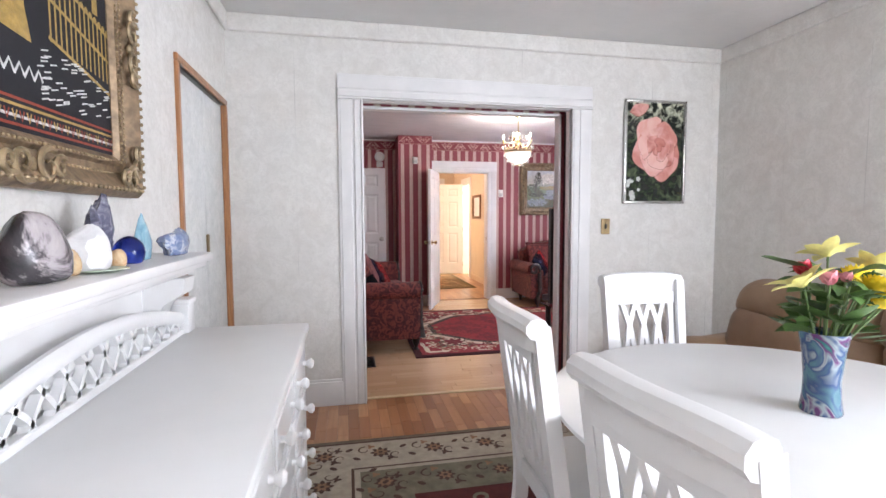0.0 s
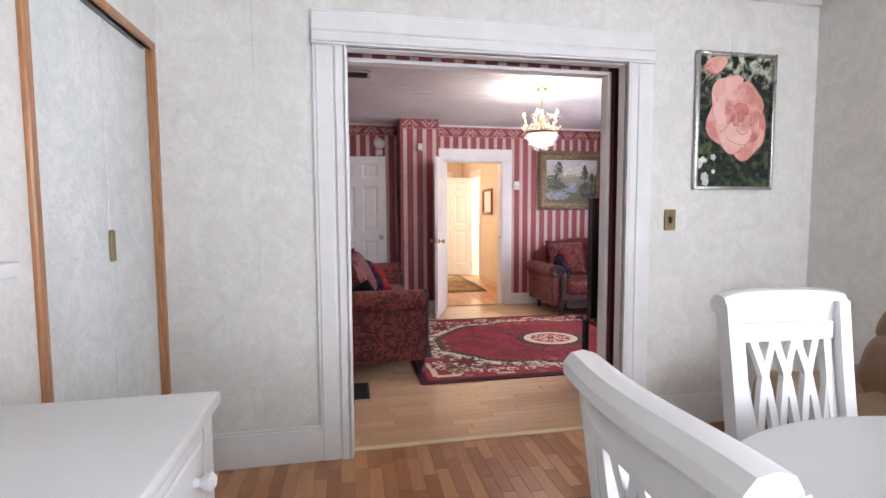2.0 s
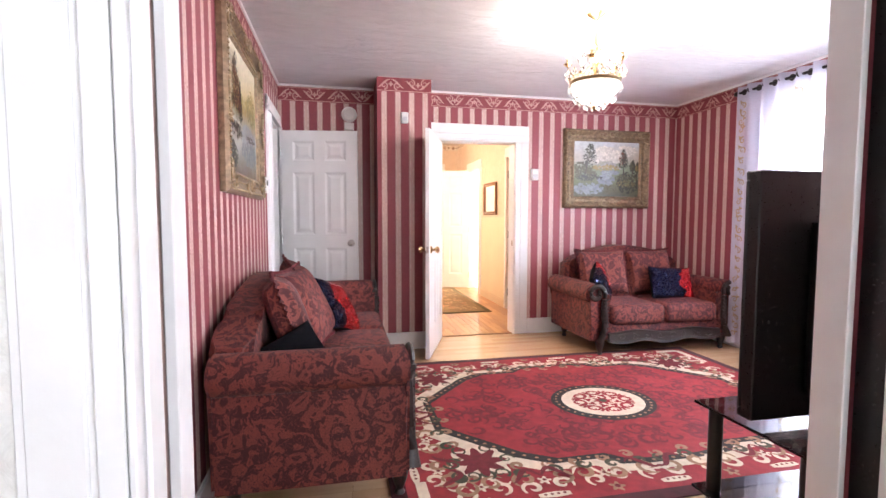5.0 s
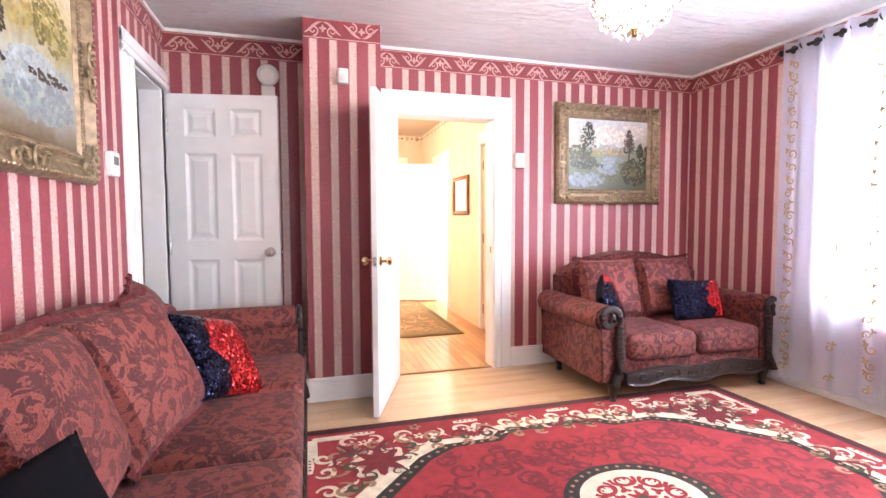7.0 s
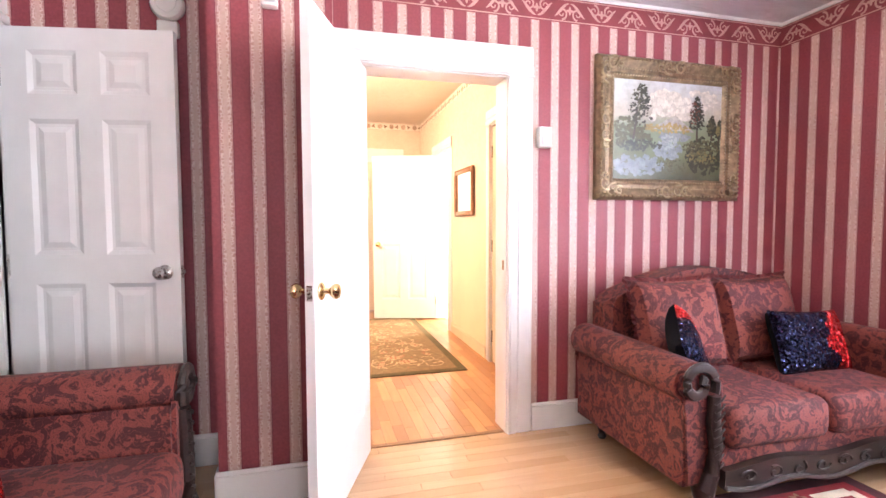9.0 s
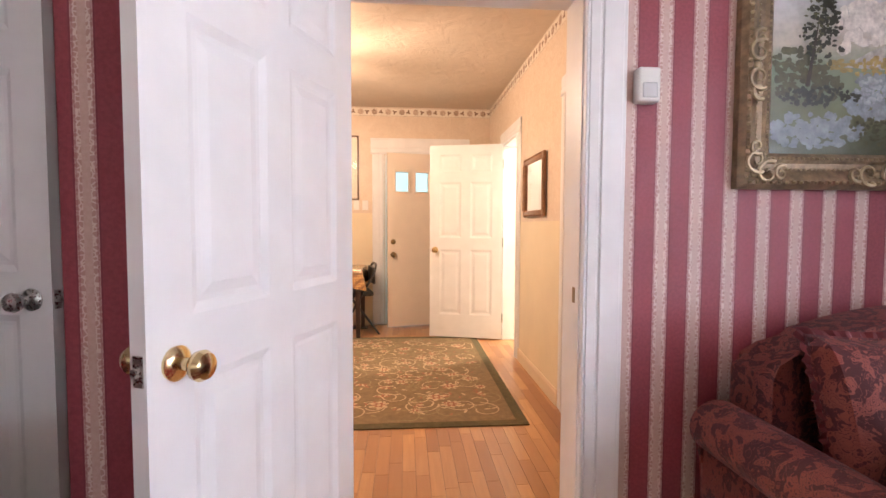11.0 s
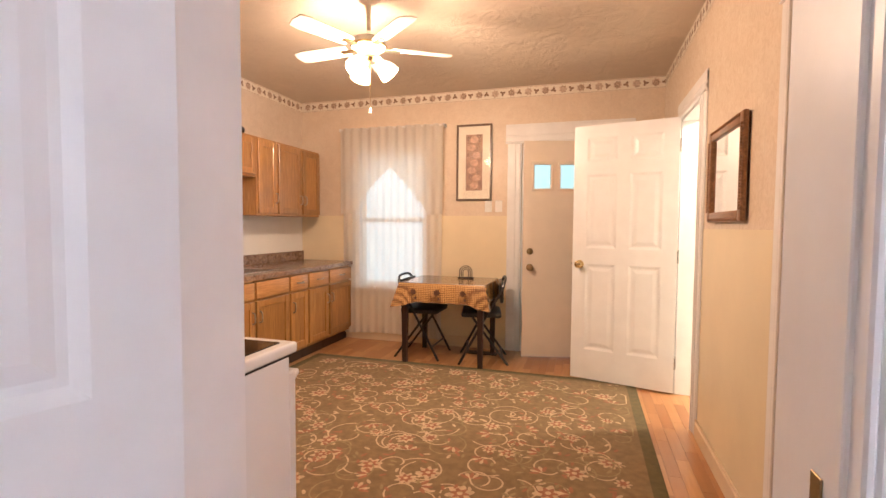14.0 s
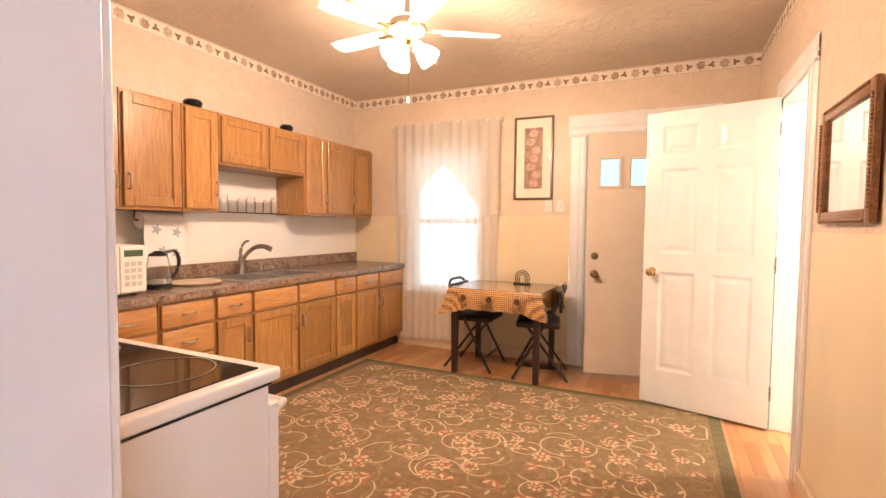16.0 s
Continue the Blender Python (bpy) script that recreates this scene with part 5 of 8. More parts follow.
def landscape(name, m, w, h, fw, label, variant):
    th = thing(name, m, label, "painting", "framed landscapes")
    ornate_frame(th, w, h, fw, 0.05)
    iw, ih = w - 2 * fw, h - 2 * fw
    if variant == 1:
        cols = [(0.0, (0.06, 0.07, 0.035)), (0.25, (0.13, 0.14, 0.06)), (0.40, (0.20, 0.25, 0.15)), (0.55, (0.22, 0.27, 0.17)), (0.68, (0.52, 0.47, 0.38)), (1.0, (0.56, 0.60, 0.62))]
    else:
        cols = [(0.0, (0.12, 0.07, 0.03)), (0.2, (0.34, 0.34, 0.30)), (0.4, (0.42, 0.40, 0.32)), (0.55, (0.30, 0.24, 0.10)), (0.72, (0.62, 0.50, 0.28)), (1.0, (0.70, 0.64, 0.50))]
    part("canvas", B((-iw / 2 - 0.005, -ih / 2 - 0.005, 0.006, iw / 2 + 0.005, ih / 2 + 0.005, 0.012)), oil(name + "_oil", cols, 5.0, -ih / 2, ih / 2, variant), th)
    tone = {
        "dark_leaf": (0.030, 0.032, 0.016), "mid_leaf": (0.085, 0.085, 0.035), "sun_leaf": (0.20, 0.17, 0.06), "gold_leaf": (0.36, 0.27, 0.09),
        "rust_leaf": (0.16, 0.045, 0.02), "bark": (0.05, 0.035, 0.022), "water": (0.24, 0.28, 0.29), "water_light": (0.34, 0.38, 0.39), "cloud": (0.70, 0.66, 0.58), "hill": (0.42, 0.40, 0.36),
    }
    lay = {k: bmesh.new() for k in tone}
    rr = random.Random(variant * 101)
    level = [0.0125]

    def dab(kind, cx, cy, rx, ry, count, size, top=9.0):
        """Brush dabs scattered in an ellipse, in shares of the canvas."""
        for _ in range(count):
            a, q = rr.uniform(0, math.tau), math.sqrt(rr.random())
            x, y = cx + rx * q * math.cos(a), min(top, cy + ry * q * math.sin(a))
            level[0] += 0.000004
            blot(lay[kind], max(-0.48, min(0.48, x)) * iw, max(-0.47, min(0.47, y)) * ih, size * rr.uniform(0.6, 1.3) * iw, size * rr.uniform(0.5, 1.0) * iw, rr.randrange(9999), level[0], 7, 0.35)

    def tree(x, y0, y1, rx, kind_lit, lean=0.0):
        ribbon(lay["bark"], [((x + lean * (1 - q)) * iw, (y0 + (y1 - y0) * q) * ih) for q in (0, 0.25, 0.5, 0.75)], lambda q: 0.014 * (1.2 - q), level[0] + 0.0002)
        level[0] += 0.0004
        for k in range(5):
            cy = y0 + (y1 - y0) * (0.42 + 0.13 * k)
            r = rx * (1.0, 0.95, 0.85, 0.65, 0.4)[k]
            dab("dark_leaf", x + rr.uniform(-0.2, 0.2) * rx, cy, r, 0.055, 34, 0.011)
        dab(kind_lit, x - rx * 0.3, (y0 + y1 * 2) / 3, rx * 0.6, (y1 - y0) * 0.3, 40, 0.008)

    if variant == 1:
        dab("cloud", -0.02, 0.24, 0.22, 0.16, 60, 0.035)
        dab("cloud", 0.30, 0.34, 0.15, 0.10, 24, 0.03)
        flat(lay["hill"], [(-0.16 * iw, 0.02 * ih), (-0.02 * iw, 0.12 * ih), (0.06 * iw, 0.16 * ih), (0.18 * iw, 0.06 * ih), (0.24 * iw, 0.0)], level[0] + 0.0001)
        level[0] += 0.0003
        dab("gold_leaf", 0.0, 0.03, 0.22, 0.05, 70, 0.014)
        dab("mid_leaf", -0.36, 0.03, 0.14, 0.10, 60, 0.018)
        dab("water", 0.04, -0.06, 0.16, 0.035, 50, 0.02)
        dab("water", 0.0, -0.20, 0.13, 0.09, 80, 0.022)
        dab("water", -0.28, -0.36, 0.24, 0.10, 120, 0.022)
        dab("water_light", 0.0, -0.12, 0.09, 0.08, 50, 0.012)
        dab("mid_leaf", -0.32, -0.10, 0.18, 0.09, 110, 0.016)
        dab("dark_leaf", -0.26, -0.16, 0.20, 0.06, 80, 0.012)
        dab("dark_leaf", 0.34, -0.24, 0.18, 0.20, 190, 0.016)
        dab("mid_leaf", 0.30, -0.16, 0.18, 0.08, 90, 0.012)
        dab("sun_leaf", 0.30, -0.26, 0.15, 0.06, 50, 0.009)
        dab("mid_leaf", 0.02, -0.36, 0.14, 0.08, 70, 0.010)
        tree(-0.27, -0.10, 0.44, 0.105, "mid_leaf", -0.06)
        tree(0.26, -0.10, 0.34, 0.075, "rust_leaf")
        tree(0.40, -0.08, 0.14, 0.05, "mid_leaf")
        tree(0.47, -0.10, 0.10, 0.03, "sun_leaf")
    else:
        dab("gold_leaf", 0.0, 0.10, 0.46, 0.07, 120, 0.02)
        dab("sun_leaf", 0.30, 0.12, 0.16, 0.14, 110, 0.016)
        dab("gold_leaf", 0.30, 0.20, 0.10, 0.10, 60, 0.012)
        dab("water_light", 0.2, -0.16, 0.28, 0.10, 150, 0.024)
        dab("water", 0.2, -0.30, 0.28, 0.10, 130, 0.022)
        dab("bark", 0.26, -0.16, 0.16, 0.025, 60, 0.012)
        dab("water_light", 0.28, -0.10, 0.10, 0.02, 30, 0.010)
        dab("dark_leaf", -0.36, -0.36, 0.14, 0.10, 110, 0.016)
        dab("bark", -0.26, -0.16, 0.20, 0.06, 80, 0.014)
        tree(-0.26, -0.24, 0.44, 0.12, "rust_leaf", 0.04)
        tree(-0.12, -0.22, 0.24, 0.06, "rust_leaf")
        dab("rust_leaf", -0.25, 0.18, 0.11, 0.16, 90, 0.012)
    for kind, g in lay.items():
        if g.verts:
            tagged(part("painted_" + kind, g, plain(name + kind + str(variant), tone[kind], 0.4, vary=0.4, scale=40), th, "", False), kind="stuff")
        else:
            g.free()
    return th


landscape("painting", on_wall(3.237, LY1 - 0.003, 1.755, 0), 1.02, 0.835, 0.125, "gilt framed oil landscape of trees by a river", 1)
landscape("painting", on_wall(LX0 + 0.003, 5.47, 1.815, 90), 1.08, 0.93, 0.125, "gilt framed oil landscape with a red tree and water", 2)

# ---- chandelier ----
CRYSTAL = glass("crystal", (1, 0.99, 0.97), 0.03, 1.5)
ch = thing("chandelier", pose(1.96, 5.2, 0), "small crystal chandelier with frosted bowl and brass ring, lit", "chandelier")
part("canopy", lathe(bmesh.new(), [(0, LZ), (0.06, LZ), (0.058, LZ - 0.015), (0.03, LZ - 0.035), (0.01, LZ - 0.05), (0, LZ - 0.05)], 20), BRASS, ch)
part("stem", lathe(bmesh.new(), [(0.007, LZ - 0.05), (0.007, 2.30), (0.02, 2.28), (0.012, 2.25), (0.022, 2.20), (0.010, 2.15), (0.009, 1.93), (0.02, 1.92), (0.012, 1.895), (0.0, 1.89)], 14), BRASS, ch)
ringm = bmesh.new()
tube(ringm, [(0.15 * math.cos(math.tau * i / 40), 0.15 * math.sin(math.tau * i / 40), 2.06) for i in range(40)], 0.004, 6, 0.012, closed=True)
for i in range(24):
    a = math.tau * i / 24
    tube(ringm, [(0.15 * math.cos(a + t), 0.15 * math.sin(a + t), 2.075 + 0.018 * math.sin(t * 24)) for t in (0, 0.065, 0.13)], 0.0035, 5)
part("gallery_ring", ringm, ANTIQUE, ch, "pierced brass gallery ring")
bowl = part("bowl", lathe(bmesh.new(), [(0.145, 2.055), (0.14, 2.02), (0.118, 1.975), (0.08, 1.94), (0.02, 1.925), (0.02, 1.930), (0.078, 1.946), (0.114, 1.98), (0.135, 2.022), (0.140, 2.055)], 28), glow("frosted_glass_lit", (1.0, 0.96, 0.90), 1.4), ch, "frosted white glass bowl, lit")
bowl.visible_shadow = False
CANDLE = glow("lit_candle_bulb", (1.0, 0.93, 0.82), 9.0)
for k in range(5):
    a = math.tau * k / 5 + 0.3
    c, s = math.cos(a), math.sin(a)
    arm = part("arm", tube(bmesh.new(), [(0.02 * c, 0.02 * s, 2.18), (0.07 * c, 0.07 * s, 2.12), (0.13 * c, 0.13 * s, 2.11), (0.165 * c, 0.165 * s, 2.14), (0.168 * c, 0.168 * s, 2.165)], 0.005, 7), BRASS, ch)
    part("candle_cup", lathe(bmesh.new(), [(0, 0), (0.012, 0), (0.024, 0.012), (0.026, 0.016), (0.01, 0.018), (0.009, 0.05), (0, 0.05)], 12, (0.168 * c, 0.168 * s, 2.165)), BRASS, arm)
    b = part("bulb", lathe(bmesh.new(), [(0.004, 0), (0.012, 0.012), (0.011, 0.028), (0.004, 0.045), (0, 0.05)], 10, (0.168 * c, 0.168 * s, 2.215)), CANDLE, arm)
    b.visible_shadow = False
dropm = bmesh.new()
lathe(dropm, [(0, -0.022), (0.007, -0.014), (0.008, -0.006), (0.003, 0.006), (0, 0.01)], 6)
drop = bpy.data.meshes.new("crystal_drop")
finish(dropm, False).to_mesh(drop)
dropm.free()
drop.materials.append(CRYSTAL)
for ringr, z, k in ((0.155, 2.03, 22), (0.175, 2.12, 20), (0.10, 2.23, 14), (0.06, 1.93, 10), (0.12, 1.97, 16)):
    for i in range(k):
        a = math.tau * i / k
        d = part("crystal_drop", drop, None, ch)
        d.location = (ringr * math.cos(a), ringr * math.sin(a), z)
        d.scale = (1.4, 1.4, 1.5)

# ---- small fixtures of the living room ----
def box_fixture(name, m, w, h, d, label, category, material=WHITE_PLASTIC, extra=None):
    """A wall box lying in x and y, out along z."""
    th = thing(name, m, label, category)
    part("housing", B((-w / 2, -h / 2, -0.001, w / 2, h / 2, d), bevel=min(w, d) * 0.18, seg=3), material, th)
    if extra:
        extra(th)
    return th


LENS = plain("frosted_lens", (0.6, 0.6, 0.6), 0.5)
box_fixture("motion_sensor", on_wall(0.985, 6.828, 2.13, 0), 0.065, 0.095, 0.05, "white motion sensor on the chimney breast", "sensor", extra=lambda th: part("lens", B((-0.022, -0.035, 0.046, 0.022, 0.005, 0.054), bevel=0.006, seg=2), LENS, th))
box_fixture("motion_sensor", on_wall(2.398, LY1 - 0.002, 1.68, 0), 0.075, 0.115, 0.05, "white motion sensor beside the kitchen door", "sensor", extra=lambda th: part("lens", B((-0.026, -0.045, 0.046, 0.026, 0.005, 0.054), bevel=0.006, seg=2), LENS, th))
box_fixture("thermostat", on_wall(LX0 + 0.002, 6.25, 1.47, 90), 0.10, 0.115, 0.03, "white wall thermostat beside the side door", "thermostat", extra=lambda th: part("screen", B((-0.03, -0.005, 0.028, 0.03, 0.035, 0.032), bevel=0.001), plain("lcd_grey", (0.25, 0.28, 0.24), 0.2), th))
al = thing("alarm_siren", on_wall(0.50, 7.247, 2.225, 0), "round white alarm siren above the open door", "siren")
part("housing", lathe(bmesh.new(), [(0, 0), (0.072, 0), (0.075, 0.02), (0.066, 0.04), (0.045, 0.05), (0.04, 0.044), (0.0, 0.046)], 28), WHITE_PLASTIC, al)
part("mount", B((-0.045, -0.15, 0, 0.045, -0.078, 0.035), bevel=0.005), WHITE_PLASTIC, al)
# ceiling vent and floor register
cv = thing("ceiling_vent", pose(0.18, 5.02, LZ - 0.012), "grey metal ceiling vent", "vent")
part("frame", B((-0.13, -0.10, 0, 0.13, -0.075, 0.012), (-0.13, 0.075, 0, 0.13, 0.10, 0.012), (-0.13, -0.075, 0, -0.10, 0.075, 0.012), (0.10, -0.075, 0, 0.13, 0.075, 0.012), bevel=0.002), plain("vent_grey", (0.42, 0.40, 0.40), 0.5), cv)
for i in range(7):
    part("slat", move(B((-0.10, -0.012, -0.001, 0.10, 0.012, 0.001)), pose(0, -0.065 + 0.0215 * i, 0.006, 38)), plain("vent_dark", (0.14, 0.13, 0.13), 0.5) if i == 0 else bpy.data.materials["vent_dark"], cv)
fv = thing("floor_register", pose(0.125, 4.18, 0.0), "black metal floor register in the laminate", "vent")
part("frame", B((-0.105, -0.16, 0.0005, 0.105, 0.16, 0.006), bevel=0.003), BLACK, fv)
for i in range(18):
    part("slat", B((-0.085, -0.140 + i * 0.0165, 0.006, 0.085, -0.133 + i * 0.0165, 0.009)), DARK_METAL, fv)

# ---- television on its glass stand ----
tv = thing("television", pose(2.42, 3.78, 0.52), "large black flat television, turned off, on a glass stand", "television")
part("screen", B((-0.66, 0.012, 0.06, 0.66, 0.022, 0.83)), plain("tv_screen", (0.01, 0.01, 0.012), 0.08, vary=0.05, bump=0), tv)
part("bezel", B((-0.69, -0.035, 0.03, 0.69, 0.012, 0.86), (-0.69, 0.012, 0.83, 0.69, 0.026, 0.86), (-0.69, 0.012, 0.03, 0.69, 0.026, 0.06), (-0.69, 0.012, 0.06, -0.66, 0.026, 0.83), (0.66, 0.012, 0.06, 0.69, 0.026, 0.83), bevel=0.004), BLACK, tv)
part("rear_housing", B((-0.5, -0.12, 0.1, 0.5, -0.034, 0.7), bevel=0.03, seg=2), BLACK, tv)
part("pedestal", B((-0.28, -0.14, 0.0, 0.28, 0.12, 0.018), (-0.08, -0.05, 0.01, 0.08, -0.01, 0.06), bevel=0.006), BLACK, tv)
st = thing("tv_stand", pose(2.42, 3.80, 0), "two tier black tube and smoked glass television stand", "tv stand")
SMOKE = glass("smoked_glass", (0.12, 0.12, 0.13), 0.03)
for z in (0.50, 0.16):
    part("shelf", B((-0.66, -0.24, z, 0.66, 0.24, z + 0.012), bevel=0.003), SMOKE, st)
for sx in (-1, 1):
    for sy in (-1, 1):
        part("leg", tube(bmesh.new(), [(sx * 0.60, sy * 0.19, 0), (sx * 0.60, sy * 0.19, 0.50)], 0.026, 14), DARK_METAL, st)

# ---------------- dining room ----------------
def bent(pts, n):
    """Smooth points through a few 3D points (Catmull-Rom)."""
    p = [Vector(q) for q in pts]
    p = [2 * p[0] - p[1]] + p + [2 * p[-1] - p[-2]]
    out = []
    for i in range(1, len(p) - 2):
        for k in range(n):
            t = k / n
            a, b, c, d = p[i - 1], p[i], p[i + 1], p[i + 2]
            out.append(0.5 * ((2 * b) + (c - a) * t + (2 * a - 5 * b + 4 * c - d) * t * t + (3 * b - a - 3 * c + d) * t ** 3))
    out.append(p[-2])
    return out


def lattice_chair(m):
    """White dining chair facing -y; its back stands at y 0."""
    th = thing("dining_chair", m, "white lacquered dining chair with crossed lattice back", "chair", "white dining chairs")
    lean = lambda z: 0.0 if z < 0.45 else (z - 0.45) * 0.13
    hw = 0.185
    for s in (-1, 1):
        pts = bent([(s * hw, 0.05, 0.0), (s * hw, 0.005, 0.25), (s * hw, 0.0, 0.45), (s * hw, lean(0.75), 0.75), (s * (hw + 0.005), lean(1.0), 1.0)], 5)
        part("back_post", tube(bmesh.new(), pts, 0.019, 4, 0.024), WHITE_WOOD, th)
        part("leg", tube(bmesh.new(), [(s * 0.20, -0.42, 0.0), (s * 0.20, -0.42, 0.2), (s * 0.20, -0.42, 0.43)], [0.015, 0.019, 0.024], 4), WHITE_WOOD, th)
    # rolled top rail, bowed backwards
    n = 18
    g = bmesh.new()
    rows = []
    for i in range(n + 1):
        u = i / n * 2 - 1
        x, y0 = u * (hw + 0.022), lean(1.0) + 0.03 * (1 - u * u)
        z1 = 1.035 - 0.012 * abs(u) ** 4
        prof = [(-0.012, 0.925), (-0.015, 0.96), (-0.018, 0.99), (-0.017, z1 - 0.018), (-0.008, z1 - 0.002), (0.012, z1 + 0.004), (0.034, z1), (0.048, z1 - 0.016), (0.048, z1 - 0.036), (0.036, z1 - 0.052), (0.018, z1 - 0.058), (0.012, 0.965), (0.012, 0.925)]
        rows.append([g.verts.new((x, y0 + py, pz)) for py, pz in prof])
    for a, b in zip(rows, rows[1:]):
        for j in range(len(a)):
            k = (j + 1) % len(a)
            g.faces.new((a[j], b[j], b[k], a[k]))
    g.faces.new(rows[0])
    g.faces.new(rows[-1][::-1])
    part("top_rail", g, WHITE_WOOD, th)
    part("upper_rail", B((-hw + 0.02, lean(0.9) - 0.004, 0.885, hw - 0.02, lean(0.93) + 0.026, 0.94), bevel=0.003), WHITE_WOOD, th)
    part("lower_rail", B((-hw + 0.02, 0.004, 0.50, hw - 0.02, 0.026, 0.54), bevel=0.003), WHITE_WOOD, th)
    for s in (-1, 1):
        part("inner_stile", tube(bmesh.new(), [(s * 0.148, 0.014, 0.53), (s * 0.148, lean(0.7) + 0.012, 0.70), (s * 0.148, lean(0.9) + 0.014, 0.90)], 0.014, 4, 0.011, up=(0, 1, 0)), WHITE_WOOD, th)
    # crossing slats
    for i in range(4):
        x0 = -0.111 + 0.074 * i
        for s in (-1, 1):
            pts = bent([(x0 + s * 0.0, 0.02, 0.53), (x0 + s * 0.010, lean(0.62) + 0.012, 0.62), (x0 + s * 0.034, lean(0.77) + 0.012, 0.77), (max(-0.148, min(0.148, x0 + s * 0.074)), lean(0.9) + 0.012, 0.90)], 5)
            part("slat", tube(bmesh.new(), pts, 0.0115, 4, 0.010, up=(0, 1, 0)), WHITE_WOOD, th)
    bm = B((-0.225, -0.45, 0.43, 0.225, -0.005, 0.475), bevel=0.018, seg=3)
    part("seat", bm, WHITE_WOOD, th)
    part("apron", B((-0.195, -0.435, 0.37, 0.195, -0.415, 0.432), (-0.195, -0.02, 0.37, 0.195, 0.0, 0.432), (-0.21, -0.42, 0.37, -0.19, -0.01, 0.432), (0.19, -0.42, 0.37, 0.21, -0.01, 0.432)), WHITE_WOOD, th)
    return th


chair = lattice_chair(pose(1.405, 1.895, 0, 0, 0, -2))
copy_thing(chair, pose(0.607, 1.325, 0, 0, 0, 88))
copy_thing(chair, pose(0.585, 0.61, 0, 0, 0, 96))

TC = (1.30, 1.02)
tb = thing("dining_table", pose(*TC, 0), "round white lacquered pedestal dining table", "table")
part("tabletop", lathe(bmesh.new(), [(0, 0.715), (0.66, 0.715), (0.70, 0.722), (0.722, 0.735), (0.72, 0.745), (0.705, 0.752), (0, 0.752)], 72), WHITE_WOOD, tb)
part("apron", lathe(bmesh.new(), [(0.60, 0.64), (0.62, 0.64), (0.62, 0.716), (0.60, 0.716)], 48), WHITE_WOOD, tb)
part("pedestal", lathe(bmesh.new(), [(0, 0.0), (0.10, 0.10), (0.13, 0.18), (0.07, 0.26), (0.06, 0.36), (0.11, 0.50), (0.08, 0.58), (0.12, 0.64), (0.2, 0.715), (0, 0.715)], 28), WHITE_WOOD, tb)
for k in range(4):
    a = math.tau * k / 4 + 0.4
    part("pedestal_foot", tube(bmesh.new(), bent([(0.08 * math.cos(a), 0.08 * math.sin(a), 0.16), (0.22 * math.cos(a), 0.22 * math.sin(a), 0.12), (0.40 * math.cos(a), 0.40 * math.sin(a), 0.03)], 5), 0.03, 8), WHITE_WOOD, tb)

# ---- vase and flowers ----
s = Nodes("painted_glass", 0.08)
v = s.coord("Object")
wv = s.noise(v, 9, 2, 0.5, 1.5)
r = s.n("ValToRGB")
s.put(wv, r.inputs[0])
el = r.color_ramp.elements
for p, c in ((0.0, (0.02, 0.12, 0.16)), (0.38, (0.12, 0.26, 0.32)), (0.47, (0.05, 0.10, 0.24)), (0.52, (0.38, 0.45, 0.48)), (0.58, (0.16, 0.03, 0.17)), (0.66, (0.03, 0.20, 0.20))):
    e = el.new(p)
    e.color = (*c, 1)
s.color(r.outputs[0])
s.b.inputs["Transmission Weight"].default_value = 0.35
vs = thing("flower_vase", pose(1.32, 0.985, 0.7525), "swirled blue and purple painted glass vase on the table", "vase")
part("body", lathe(bmesh.new(), [(0, 0), (0.050, 0), (0.052, 0.006), (0.046, 0.05), (0.045, 0.10), (0.051, 0.17), (0.062, 0.232), (0.059, 0.232), (0.047, 0.17), (0.041, 0.10), (0.042, 0.02), (0, 0.02)], 32), s.m, vs)
bq = thing("flower_bouquet", pose(1.32, 0.985, 0.79), "mixed bouquet of yellow lilies, chrysanthemums and pink roses", "flowers")
LEAF = plain("leaf_green", (0.075, 0.15, 0.035), 0.45, vary=0.5, scale=20)
STEM = plain("stem_green", (0.09, 0.15, 0.04), 0.5)
YEL, LEM, PINK, RED = (plain(n, c, 0.55, vary=0.25, scale=30) for n, c in (("petal_yellow", (0.85, 0.62, 0.03)), ("petal_lemon", (0.86, 0.78, 0.28)), ("petal_pink", (0.72, 0.28, 0.32)), ("petal_red", (0.55, 0.03, 0.06))))


def petal(bm, L, w, m, curl=0.3, k=6):
    """A curved leaf or petal from the origin along x."""
    left, mid, right = [], [], []
    for i in range(k + 1):
        t = i / k
        hw = w * math.sin(math.pi * min(1, 0.08 + 0.92 * t)) ** 0.8 * (1 if i < k else 0.05)
        z = curl * L * t * t
        x = L * t * (1 - 0.2 * abs(curl) * t)
        left.append(bm.verts.new(m @ Vector((x, hw, z + hw * 0.3))))
        mid.append(bm.verts.new(m @ Vector((x, 0, z))))
        right.append(bm.verts.new(m @ Vector((x, -hw, z + hw * 0.3))))
    for i in range(k):
        bm.faces.new((left[i], left[i + 1], mid[i + 1], mid[i]))
        bm.faces.new((mid[i], mid[i + 1], right[i + 1], right[i]))


